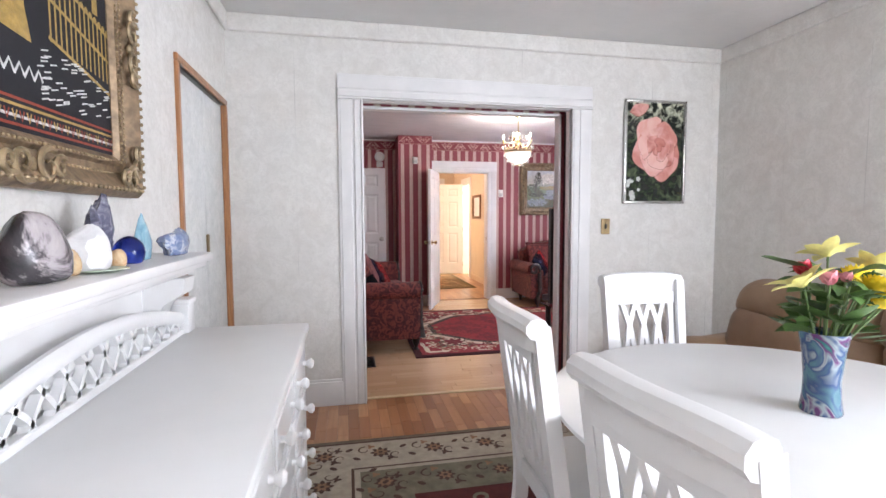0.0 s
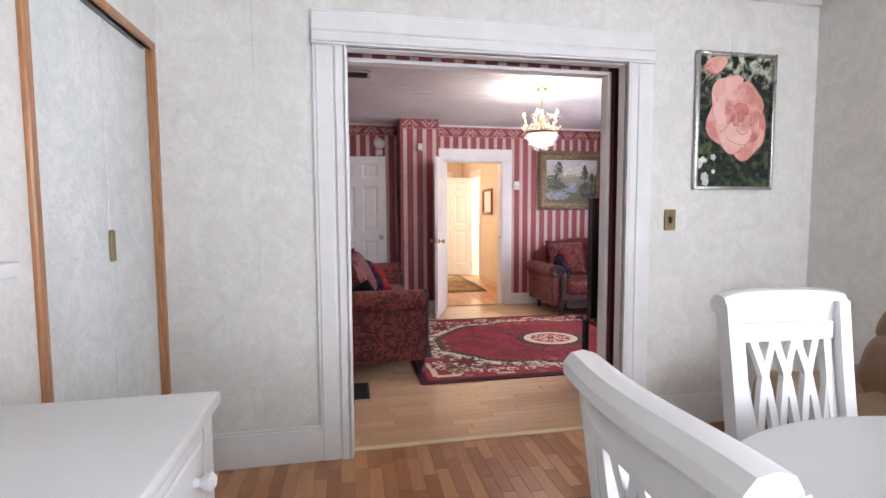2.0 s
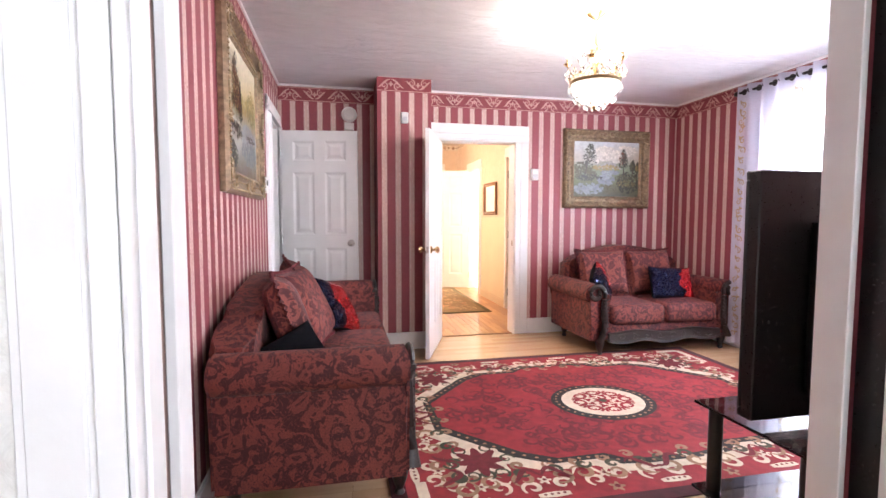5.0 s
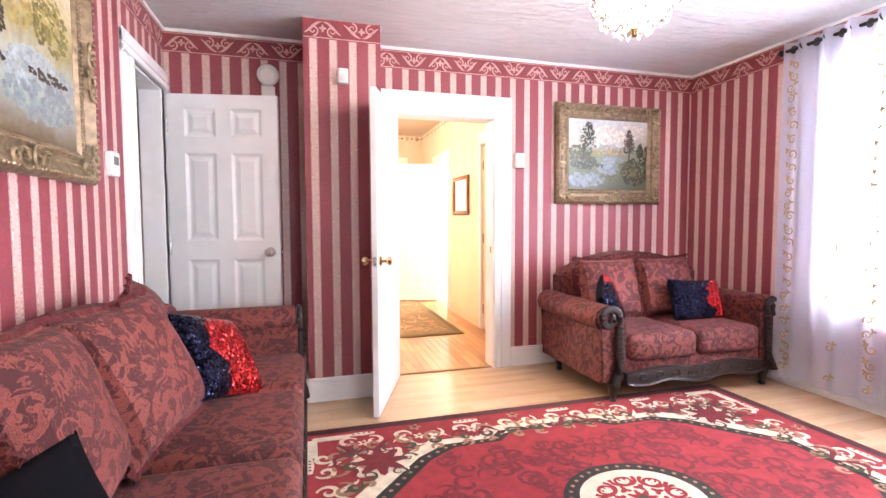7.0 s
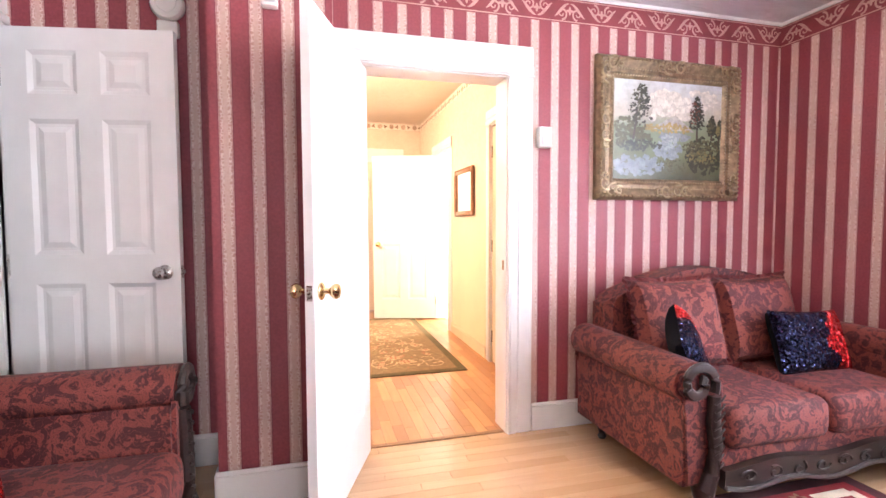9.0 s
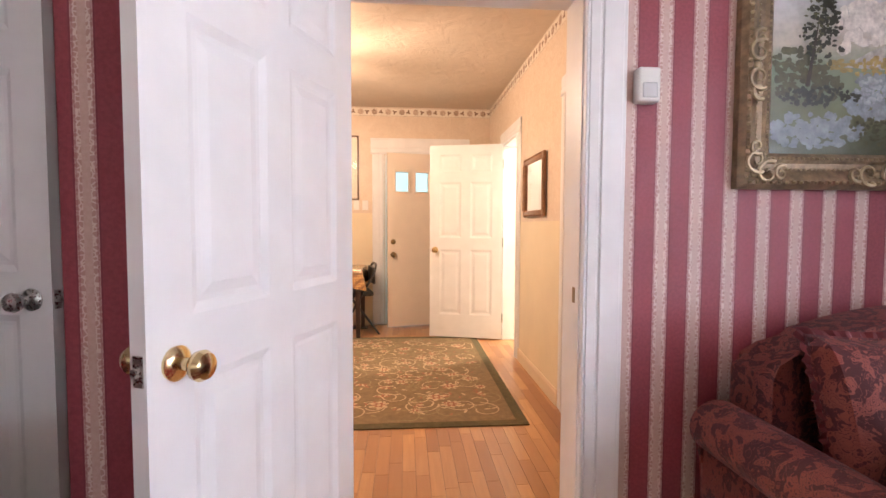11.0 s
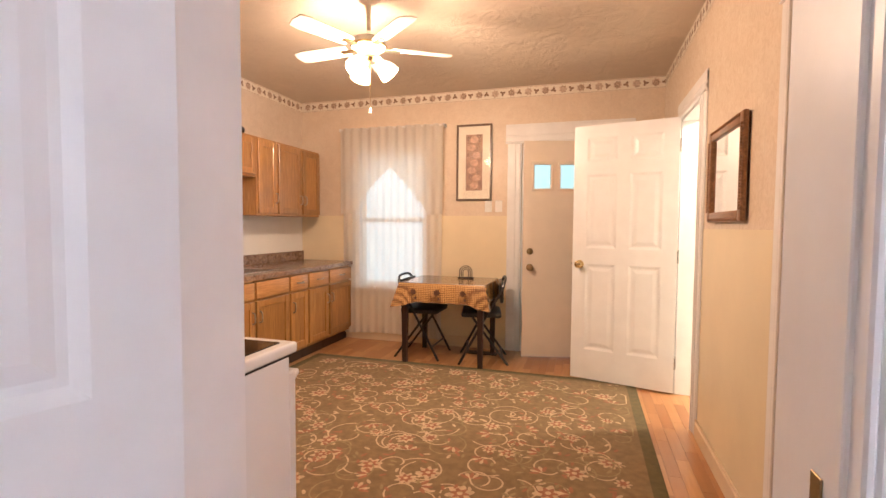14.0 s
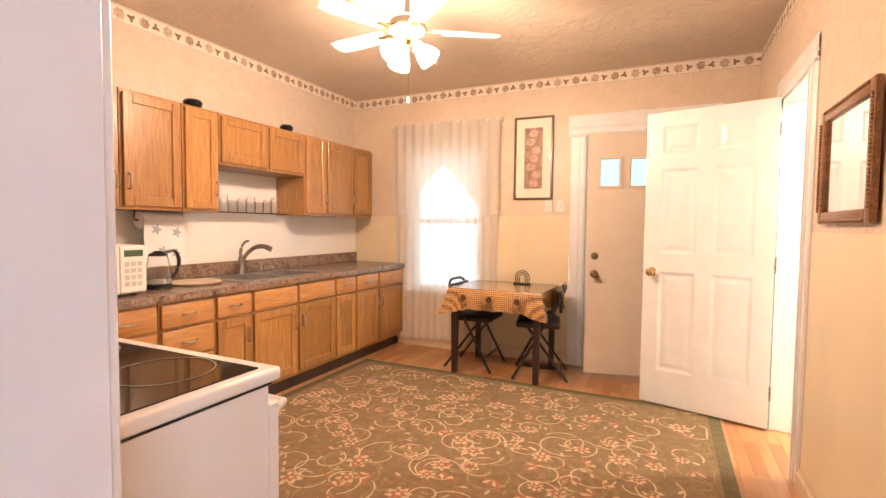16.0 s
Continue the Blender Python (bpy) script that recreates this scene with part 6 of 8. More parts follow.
rng = random.Random(5)
heads = [("lily", LEM, -0.10, -0.02, 0.325, 0.10), ("lily", LEM, 0.06, 0.05, 0.40, 0.085), ("rose", RED, -0.055, 0.02, 0.365, 0.038), ("rose", PINK, -0.045, -0.045, 0.345, 0.036), ("rose", PINK, 0.03, -0.03, 0.345, 0.026), ("chrysanthemum", YEL, 0.10, -0.05, 0.315, 0.062), ("chrysanthemum", YEL, 0.135, 0.03, 0.335, 0.055), ("chrysanthemum", YEL, 0.085, -0.08, 0.27, 0.05), ("chrysanthemum", YEL, 0.17, -0.03, 0.285, 0.055), ("rose", PINK, 0.15, 0.07, 0.33, 0.035), ("lily", LEM, 0.19, 0.02, 0.36, 0.08)]
for nm, mt, x, y, z, r in heads:
    part("stem", tube(bmesh.new(), bent([(x * 0.06, y * 0.06, 0.0), (x * 0.35, y * 0.35, 0.15), (x, y, z)], 5), 0.0035, 6), STEM, bq)
    g = bmesh.new()
    tilt = pose(x, y, z, math.degrees(-y * 3) + rng.uniform(-12, 12) - 25, math.degrees(x * 3.5), 0)
    if nm == "lily":
        for k in range(6):
            petal(g, r, r * 0.26, tilt @ pose(0, 0, 0, 0, -38 + 8 * (k % 2), 60 * k), -0.25)
    elif nm == "rose":
        for ring in range(4):
            for k in range(5):
                petal(g, r * (1.25 - 0.12 * ring), r * 0.55, tilt @ pose(0, 0, -r * 0.3, 0, -38 - 13 * ring, 72 * k + 30 * ring), 0.4 - 0.25 * ring, 4)
    else:
        for ring in range(5):
            for k in range(16):
                petal(g, r * (1 - 0.16 * ring), r * 0.13, tilt @ pose(0, 0, 0.004 * ring, 0, -8 - 15 * ring, 22.5 * k + 11 * ring), 0.25, 3)
    part(nm, g, mt, bq)
for i in range(66):
    a, h = rng.uniform(0, math.tau), rng.uniform(0.17, 0.37)
    rad = rng.uniform(0.02, 0.09)
    big = i % 4 == 0
    g = bmesh.new()
    petal(g, rng.uniform(0.09, 0.13) if big else rng.uniform(0.05, 0.08), 0.042 if big else 0.017, pose(rad * math.cos(a) + 0.03, rad * math.sin(a), h, rng.uniform(-30, 30), rng.uniform(-45, 15), math.degrees(a)), rng.uniform(-0.5, 0.2))
    part("leaf", g, LEAF, bq)
for i in range(16):
    a = rng.uniform(0, math.tau)
    part("stem", tube(bmesh.new(), bent([(0.02 * math.cos(a), 0.02 * math.sin(a), 0.0), (0.04 * math.cos(a), 0.04 * math.sin(a), 0.15), (0.09 * math.cos(a) + 0.03, 0.08 * math.sin(a), rng.uniform(0.26, 0.36))], 4), 0.0028, 5), STEM, bq)

# ---- sideboard with lattice gallery ----
SBX0, SBX1, SBY0, SBY1, SBZ = -0.645, -0.155, 0.52, 1.835, 0.895
sb = thing("sideboard", pose(0, 0, 0), "white lacquered sideboard with drawers and arched lattice gallery", "sideboard")
part("top", B((SBX0, SBY0, SBZ - 0.03, SBX1, SBY1, SBZ), bevel=0.008, seg=2), WHITE_WOOD, sb)
part("body", B((SBX0 + 0.02, SBY0 + 0.03, 0.14, SBX1 - 0.035, SBY1 - 0.03, SBZ - 0.03), bevel=0.004), WHITE_WOOD, sb)
for y in (SBY0 + 0.045, SBY1 - 0.045):
    for x in (SBX0 + 0.045, SBX1 - 0.045):
        part("leg", tube(bmesh.new(), [(x, y, 0), (x, y, 0.1), (x, y, SBZ - 0.032)], [0.018, 0.026, 0.028], 4), WHITE_WOOD, sb)
for k in range(3):
    y0 = SBY0 + 0.075 + k * 0.395
    for z0, z1 in ((0.70, 0.85), (0.53, 0.68), (0.36, 0.51), (0.18, 0.34)):
        dr = part("drawer", B((SBX1 - 0.037, y0, z0, SBX1 - 0.018, y0 + 0.375, z1), (SBX1 - 0.02, y0 + 0.025, z0 + 0.022, SBX1 - 0.012, y0 + 0.35, z1 - 0.022), bevel=0.004), WHITE_WOOD, sb)
        for yy in (y0 + 0.08, y0 + 0.295):
            part("knob", move(lathe(bmesh.new(), [(0, 0), (0.010, 0), (0.008, 0.012), (0.017, 0.022), (0.018, 0.030), (0.010, 0.038), (0, 0.039)], 14), pose(SBX1 - 0.013, yy, (z0 + z1) / 2, 0, 90, 0)), WHITE_WOOD, dr)
# gallery: posts, arched rail and crossing slats
GX = SBX0 + 0.05
gal = part("gallery_rail", tube(bmesh.new(), [(GX, SBY0 + 0.08 + (SBY1 - SBY0 - 0.16) * i / 30, 0.945 + 0.085 * math.sin(math.pi * i / 30)) for i in range(31)], 0.019, 10, 0.024), WHITE_WOOD, sb)
part("gallery_sill", B((GX - 0.014, SBY0 + 0.06, SBZ, GX + 0.014, SBY1 - 0.06, SBZ + 0.02), bevel=0.003), WHITE_WOOD, sb)
for y in (SBY0 + 0.065, SBY1 - 0.065):
    part("gallery_post", B((GX - 0.03, y - 0.035, SBZ, GX + 0.03, y + 0.035, 1.0), (GX - 0.036, y - 0.041, 1.0, GX + 0.036, y + 0.041, 1.02), bevel=0.005, seg=2), WHITE_WOOD, sb)
k = 14
for i in range(k):
    f = (i + 0.5) / k
    y = SBY0 + 0.10 + (SBY1 - SBY0 - 0.20) * f
    for s in (-1, 1):
        f2 = min(1, max(0, f + s * 0.055))
        part("gallery_slat", tube(bmesh.new(), bent([(GX, y - s * 0.010, SBZ + 0.015), (GX, y + s * 0.012, SBZ + 0.045), (GX, y + s * 0.068, 0.94 + 0.085 * math.sin(math.pi * f2))], 4), 0.0062, 4, 0.010, up=(1, 0, 0)), WHITE_WOOD, sb)

# ---- mantel shelf ----
mt = thing("mantel_shelf", pose(0, 0, 0), "white painted mantel with moulded shelf against the wall", "mantel")
part("shelf", B((DX0, -0.05, 1.155, -0.49, 1.795, 1.185), bevel=0.006, seg=2), TRIM, mt)
part("cove_moulding", B((DX0, -0.03, 1.135, -0.51, 1.775, 1.156), bevel=0.006, seg=2), TRIM, mt)
part("bed_moulding", B((DX0, -0.01, 1.115, -0.545, 1.755, 1.136), bevel=0.006, seg=2), TRIM, mt)
part("surround", B((DX0, 0.02, 0.86, DX0 + 0.10, 1.70, 1.116), (DX0, 0.02, 0, DX0 + 0.10, 0.25, 0.86), (DX0, 1.47, 0, DX0 + 0.10, 1.70, 0.86), bevel=0.006), TRIM, mt)
for y in (0.14, 1.62):
    part("bracket", prism(bmesh.new(), [(0.0, 0.0), (0.15, 0.0), (0.14, -0.05), (0.08, -0.09), (0.05, -0.16), (0.0, -0.2)], y - 0.05, y + 0.05), TRIM, mt).location = (DX0 + 0.08, 0, 1.114)


# ---- stones on the mantel ----
def stone_mat(name, cols, scale, rough=0.25, trans=0.0):
    s = Nodes(name, rough)
    v = s.coord("Object")
    n = s.noise(v, scale, 6, 0.65, 1.0)
    r = s.n("ValToRGB")
    s.put(n, r.inputs[0])
    el = r.color_ramp.elements
    for p, c in cols:
        e = el.new(p)
        e.color = (*c, 1)
    s.color(r.outputs[0])
    s.b.inputs["Transmission Weight"].default_value = trans
    s.bump(n, 0.3, 0.01)
    return s.m


def stone(name, y, x, w, d, h, label, material, seed, lumps=0.25, sub=3, top=1.0, parts=()):
    th = thing(name, pose(x, y, 1.186), label, "mineral", "minerals on the mantel")
    bm = bmesh.new()
    bmesh.ops.create_icosphere(bm, subdivisions=sub, radius=1)
    for v in bm.verts:
        q = v.co.copy()
        k = 1 + lumps * (noise.noise(q * 1.3 + Vector((seed * 3.1, 0, 0))) * 1.2 + 0.4 * noise.noise(q * 3.5 + Vector((seed, 5, 0))))
        z = max(-0.62, q.z * k)
        t = 1 - (1 - top) * max(0, z)
        v.co = (q.x * k * d / 2 * t, q.y * k * w / 2 * t, (z + 0.62) / 1.62 * h)
    part("stone", bm, material, th)
    for p in parts:
        p(th)
    return th


GREY_Q = stone_mat("smoky_quartz", [(0.3, (0.015, 0.014, 0.016)), (0.47, (0.05, 0.045, 0.05)), (0.53, (0.42, 0.38, 0.39)), (0.7, (0.62, 0.58, 0.58))], 5)
WHITE_Q = stone_mat("white_quartz", [(0.3, (0.72, 0.70, 0.70)), (0.6, (0.86, 0.85, 0.85))], 20, 0.4)
DARK_Q = stone_mat("dark_amethyst", [(0.3, (0.035, 0.035, 0.06)), (0.5, (0.10, 0.10, 0.15)), (0.65, (0.32, 0.32, 0.38))], 22)
AGATE = stone_mat("blue_agate", [(0.3, (0.12, 0.30, 0.42)), (0.5, (0.32, 0.55, 0.66)), (0.65, (0.62, 0.76, 0.82))], 14, 0.12, 0.2)
SODA = stone_mat("blue_sodalite", [(0.3, (0.07, 0.10, 0.22)), (0.5, (0.20, 0.26, 0.42)), (0.62, (0.60, 0.62, 0.68))], 26)
JASPER = stone_mat("red_jasper", [(0.3, (0.18, 0.03, 0.02)), (0.6, (0.34, 0.10, 0.06))], 12, 0.2)
COBALT = glass("cobalt_glass", (0.03, 0.06, 0.5), 0.05)
AMBER = stone_mat("banded_onyx", [(0.3, (0.42, 0.22, 0.08)), (0.6, (0.62, 0.48, 0.30))], 16, 0.2)
stone("mineral_stone", 0.83, -0.64, 0.08, 0.05, 0.20, "tall polished red jasper stone on the mantel", JASPER, 1, 0.1)
stone("mineral_stone", 0.965, -0.60, 0.160, 0.10, 0.140, "polished black and white smoky quartz freeform on the mantel", GREY_Q, 2, 0.10, top=0.95)
stone("mineral_stone", 1.08, -0.60, 0.042, 0.042, 0.058, "small banded brown onyx stone on the mantel", AMBER, 4, 0.08)
stone("mineral_stone", 1.18, -0.61, 0.125, 0.085, 0.108, "rough white quartz lump on the mantel", WHITE_Q, 5, 0.2)
stone("mineral_stone", 1.30, -0.64, 0.095, 0.05, 0.16, "jagged dark amethyst crystal on the mantel", DARK_Q, 6, 0.55)
stone("mineral_stone", 1.265, -0.585, 0.042, 0.042, 0.046, "small amber onyx cup stone on the mantel", AMBER, 8, 0.1)
stone("mineral_stone", 1.36, -0.595, 0.078, 0.078, 0.076, "round cobalt blue glass ball on the mantel", COBALT, 7, 0.02)
stone("mineral_stone", 1.48, -0.605, 0.105, 0.035, 0.14, "upright pale blue agate slice on the mantel", AGATE, 9, 0.12, top=0.45)
stone("mineral_stone", 1.69, -0.585, 0.19, 0.08, 0.082, "rough blue and white sodalite stone on the mantel", SODA, 10, 0.35)
pl = thing("small_dish", pose(-0.57, 1.14, 1.1855), "shallow pale green glass dish under the white stone", "dish")
part("plate", lathe(bmesh.new(), [(0, 0), (0.04, 0), (0.06, 0.006), (0.06, 0.008), (0.04, 0.003), (0, 0.003)], 24), plain("jade_glass", (0.45, 0.52, 0.42), 0.15), pl)

# ---- large tapestry picture in a gilt frame ----
KW, KH, KF = 1.20, 0.98, 0.13
kp = thing("tapestry_picture", on_wall(DX0 + 0.003, 1.745 - KW / 2, 1.38 + KH / 2, 90), "black and gold woven shrine tapestry in carved gilt frame", "picture")
ornate_frame(kp, KW, KH, KF, 0.06)
iw, ih = KW / 2 - KF, KH / 2 - KF
part("cloth", B((-iw - 0.004, -ih - 0.004, 0.008, iw + 0.004, ih + 0.004, 0.013)), plain("black_weave", (0.012, 0.012, 0.016), 0.85, grain=300, bump=0.3), kp)
GOLD_T = plain("gold_thread", (0.45, 0.30, 0.09), 0.5, 0.3, vary=0.3, scale=50, grain=300, bump=0.4)
WHITE_T = plain("white_thread", (0.62, 0.62, 0.60), 0.7, vary=0.3, scale=60)
RED_T = plain("red_thread", (0.28, 0.05, 0.03), 0.8, vary=0.3, scale=60)
gold, whi, red = bmesh.new(), bmesh.new(), bmesh.new()
for y, w in ((0.20, 0.04), (0.13, 0.012)):
    ribbon(gold, [(-0.30, y), (0.16, y - 0.02)], w, 0.0136)
flat(gold, [(-0.02, 0.18), (0.07, 0.175), (0.07, -0.06), (0.09, -0.14), (-0.04, -0.13), (-0.02, -0.05)], 0.0136)
for i in range(13):
    x = 0.17 + 0.024 * i
    ribbon(gold, [(x, 0.07 - 0.06 * i / 13), (x, -0.11 - 0.03 * i / 13)], 0.008, 0.0137)
    disc(gold, x + 0.012, 0.075 - 0.06 * i / 13, 0.010, 0.0138, 8)
for y in (0.06, -0.02, -0.12):
    ribbon(gold, [(0.16, y + 0.02), (iw, y - 0.05)], 0.010, 0.0139)
ribbon(gold, [(0.40, 0.34), (0.40, 0.05)], lambda q: 0.012 + 0.02 * q, 0.0137)
disc(gold, 0.40, 0.16, 0.022, 0.0139, 8)
for i in range(60):
    x, y = rng.uniform(0.1, iw - 0.02), rng.uniform(-0.27, -0.13)
    ribbon(whi, [(x, y), (x + 0.03, y + 0.008)], 0.004, 0.0137)
for i in range(7):
    x = -0.12 + i * 0.035
    ribbon(whi, [(x, -0.23), (x + 0.02, -0.20), (x + 0.035, -0.225)], 0.008, 0.0138)
for j, (y, bmx) in enumerate(((-0.285, red), (-0.30, gold), (-0.325, whi), (-0.345, red))):
    ribbon(bmx, [(-iw, y), (iw, y)], 0.007, 0.0136)
for i in range(36):
    x = -iw + (i + 0.5) * 2 * iw / 36
    ribbon(red if i % 2 else gold, [(x - 0.008, -0.312), (x, -0.335), (x + 0.008, -0.312)], 0.006, 0.0139)
for nm, g, mat in (("gold_weave", gold, GOLD_T), ("white_weave", whi, WHITE_T), ("red_weave", red, RED_T)):
    tagged(part(nm, g, mat, kp, "", False), kind="stuff")

# ---- folding closet doors with oak trim ----
cl = thing("closet_door", pose(DX0 - 0.03, 0, 0), "pearl papered folding closet doors with thin oak trim, closed", "door")
for y0, y1 in ((2.308, 2.750), (2.759, 3.152)):
    part("leaf", B((-0.012, y0, 0.02, 0.012, y1, 2.005), bevel=0.003), PEARL, cl)
# dark strip put in for the shade in the gap between the leaves
part("gap_shade", B((-0.006, 2.7505, 0.02, 0.006, 2.7585, 2.005)), DARK_METAL, cl)
part("latch", B((0.012, 2.74, 1.10, 0.024, 2.772, 1.22), bevel=0.004), ANTIQUE, cl, "small brass latch plate")
oak = thing("trim_26", pose(0, 0, 0), "thin oak trim round the closet", "trim", "", "structure")
part("left_trim", B((DX0 - 0.02, 2.272, 0, DX0 + 0.016, 2.305, 2.02), bevel=0.005), TRIM_OAK, oak)
part("right_trim", B((DX0 - 0.02, 3.155, 0, DX0 + 0.016, 3.188, 2.02), bevel=0.005), TRIM_OAK, oak)
part("head_trim", B((DX0 - 0.02, 2.272, 2.02, DX0 + 0.016, 3.188, 2.055), bevel=0.005), TRIM_OAK, oak)

# ---- rose picture ----
rp = thing("rose_picture", on_wall(2.345, DY1 - 0.003, 1.805, 0), "large photograph of a pink rose in a silver frame", "picture")
RW, RH = 0.53, 0.79
part("frame", B((-RW / 2, -RH / 2, 0, -RW / 2 + 0.02, RH / 2, 0.028), (RW / 2 - 0.02, -RH / 2, 0, RW / 2, RH / 2, 0.028), (-RW / 2, RH / 2 - 0.02, 0, RW / 2, RH / 2, 0.028), (-RW / 2, -RH / 2, 0, RW / 2, -RH / 2 + 0.02, 0.028), bevel=0.005, seg=2), METAL, rp)
s = Nodes("garden_print", 0.2)
v = s.coord("Object")
n = s.noise(v, 16, 5, 0.6, 0.6)
g = s.ramp(s.axis(v, 1), -0.4, 0.4)
c = s.mix(s.ramp(n, 0.48, 0.74), (0.012, 0.018, 0.013), (0.12, 0.16, 0.08))
c = s.mix(s.math("MULTIPLY", s.ramp(g, 0.62, 0.95), s.ramp(n, 0.45, 0.6)), c, (0.62, 0.62, 0.48))
s.color(c)
part("print", B((-RW / 2 + 0.015, -RH / 2 + 0.015, 0.004, RW / 2 - 0.015, RH / 2 - 0.015, 0.008)), s.m, rp)


def rose_shape(name, outline, c, dark, z):
    s = Nodes("print_" + name, 0.25)
    v = s.coord("Object")
    n = s.noise(v, 9, 3, 0.5, 0.8)
    s.color(s.mix(s.ramp(n, 0.36, 0.60), dark, c))
    bm = bmesh.new()
    pts = bent([(x, y, 0) for x, y in outline + outline[:1]], 5)[:-1]
    flat(bm, [(p.x, p.y) for p in pts], z)
    part(name, bm, s.m, rp, "", False)
    cx, cy = sum(p.x for p in pts) / len(pts), sum(p.y for p in pts) / len(pts)
    part("petal_edge", flat(bmesh.new(), [(cx + (p.x - cx) * 1.02 + 0.001, cy + (p.y - cy) * 1.02 - 0.003) for p in pts], z - 0.0003), plain("print_edge_" + name, tuple(k * 0.62 for k in dark), 0.25, vary=0.3, scale=20), rp, "", False)


ROSE_C = (0.03, 0.03)


def rose_petal(name, ang, reach, spread, c, dark, z, wob):
    """A broad petal lying round the heart of the rose, with a wavy rim."""
    rim = []
    for k in range(9):
        q = k / 8 * 2 - 1
        a = ang + q * spread
        r = reach * (1 - 0.20 * q * q + 0.05 * math.sin(q * 5 + wob))
        rim.append((ROSE_C[0] + r * math.cos(a) * 0.92, ROSE_C[1] + r * math.sin(a) * 1.08))
    inner = [(ROSE_C[0] + reach * 0.25 * math.cos(ang + q * spread), ROSE_C[1] + reach * 0.25 * math.sin(ang + q * spread)) for q in (0.6, 0.0, -0.6)]
    rose_shape(name, rim + inner, c, dark, z)


PALE_P, MID_P, DEEP_P, FOLD_P = (0.80, 0.50, 0.45), (0.74, 0.38, 0.33), (0.60, 0.24, 0.20), (0.46, 0.15, 0.12)
for k, (ang, reach, spread, c, dark) in enumerate((
        (2.2, 0.245, 0.75, PALE_P, MID_P), (3.4, 0.235, 0.80, MID_P, DEEP_P), (-0.2, 0.20, 0.8, DEEP_P, FOLD_P), (-1.1, 0.235, 0.75, MID_P, DEEP_P),
        (0.9, 0.20, 0.8, MID_P, DEEP_P), (-2.1, 0.20, 0.85, PALE_P, MID_P), (2.9, 0.185, 0.8, PALE_P, MID_P), (-0.5, 0.165, 0.8, MID_P, FOLD_P),
        (1.6, 0.155, 0.9, PALE_P, DEEP_P), (-1.6, 0.150, 0.95, PALE_P, MID_P), (0.5, 0.120, 0.9, MID_P, DEEP_P), (2.6, 0.115, 0.9, MID_P, FOLD_P),
        (-0.9, 0.095, 1.0, PALE_P, DEEP_P), (1.3, 0.080, 1.0, DEEP_P, FOLD_P), (3.4, 0.060, 1.1, MID_P, FOLD_P))):
    rose_petal("petal", ang, reach, spread, c, dark, 0.0088 + 0.0006 * k, k * 1.3)
rose_shape("heart_petal", [(0.03, 0.06), (0.055, 0.045), (0.05, 0.01), (0.02, 0.005), (0.01, 0.035)], DEEP_P, FOLD_P, 0.0182)
rose_shape("bud", [(-0.22, 0.30), (-0.17, 0.36), (-0.06, 0.36), (-0.09, 0.30), (-0.15, 0.27)], MID_P, FOLD_P, 0.0112)
bl = bmesh.new()
for i in range(11):
    disc(bl, rng.uniform(-0.23, -0.12), rng.uniform(-0.36, -0.18), rng.uniform(0.010, 0.022), 0.0115 + 0.0003 * i, petals=5, depth=0.2)
part("white_blossom", bl, WHITE_T, rp, "", False)

# ---- light switch ----
lsw = thing("light_switch", on_wall(1.945, DY1 - 0.001, 1.235, 0), "antique bronze light switch plate beside the doorway", "switch")
part("plate", B((-0.037, -0.06, 0, 0.037, 0.06, 0.006), bevel=0.003), ANTIQUE, lsw)
part("rocker", B((-0.008, -0.018, 0.005, 0.008, 0.018, 0.016), bevel=0.003), DARK_METAL, lsw)
for y in (-0.042, 0.042):
    part("screw", lathe(bmesh.new(), [(0, 0.005), (0.005, 0.005), (0.004, 0.008), (0, 0.008)], 10, (0, y, 0)), BRASS, lsw)

# ---- tan leather couch ----
s = Nodes("tan_leather", 0.45)
v = s.coord("Object")
n1, n2 = s.noise(v, 5, 4), s.noise(v, 130, 3)
s.color(s.mix(s.ramp(n1, 0.3, 0.7), (0.24, 0.145, 0.085), (0.34, 0.22, 0.135)))
s.bump(s.math("ADD", n2, s.math("MULTIPLY", s.noise(v, 12, 3, 0.5, 1.5), 2.0)), 0.25, 0.006)
LEATHER = s.m
lc = thing("leather_couch", pose(2.68, 1.62, 0, 0, 0, -90), "overstuffed tan leather couch against the wall", "sofa")


def puffy(x0, y0, z0, x1, y1, z1, bulge=0.03, bev=0.06):
    bm = B((x0, y0, z0, x1, y1, z1), bevel=bev, seg=4)
    bmesh.ops.subdivide_edges(bm, edges=bm.edges, cuts=1, use_grid_fill=True)
    for v in bm.verts:
        v.co += Vector((noise.noise(v.co * 5), noise.noise(v.co * 5 + Vector((7, 0, 0))), noise.noise(v.co * 5 + Vector((0, 9, 0))))) * bulge
    return bm


def sloped(bm):
    """Draws the upper part in towards the middle of the couch."""
    for v in bm.verts:
        v.co.x *= 1 - 0.42 * max(0.0, v.co.z - 0.5)
    return bm


part("base", puffy(-1.0, -0.66, 0.06, 1.0, -0.02, 0.36, 0.01, 0.04), LEATHER, lc)
for k in range(2):
    part("seat_cushion", puffy(-0.82 + 0.82 * k, -0.70, 0.33, -0.01 + 0.82 * k, -0.2, 0.50), LEATHER, lc)
    part("back_cushion", sloped(puffy(-0.92 + 0.925 * k, -0.34, 0.40, -0.005 + 0.925 * k, -0.06, 0.76, 0.03, 0.11)), LEATHER, lc)
    part("headrest", sloped(puffy(-0.92 + 0.925 * k, -0.33, 0.68, -0.005 + 0.925 * k, -0.06, 0.93, 0.03, 0.10)), LEATHER, lc)
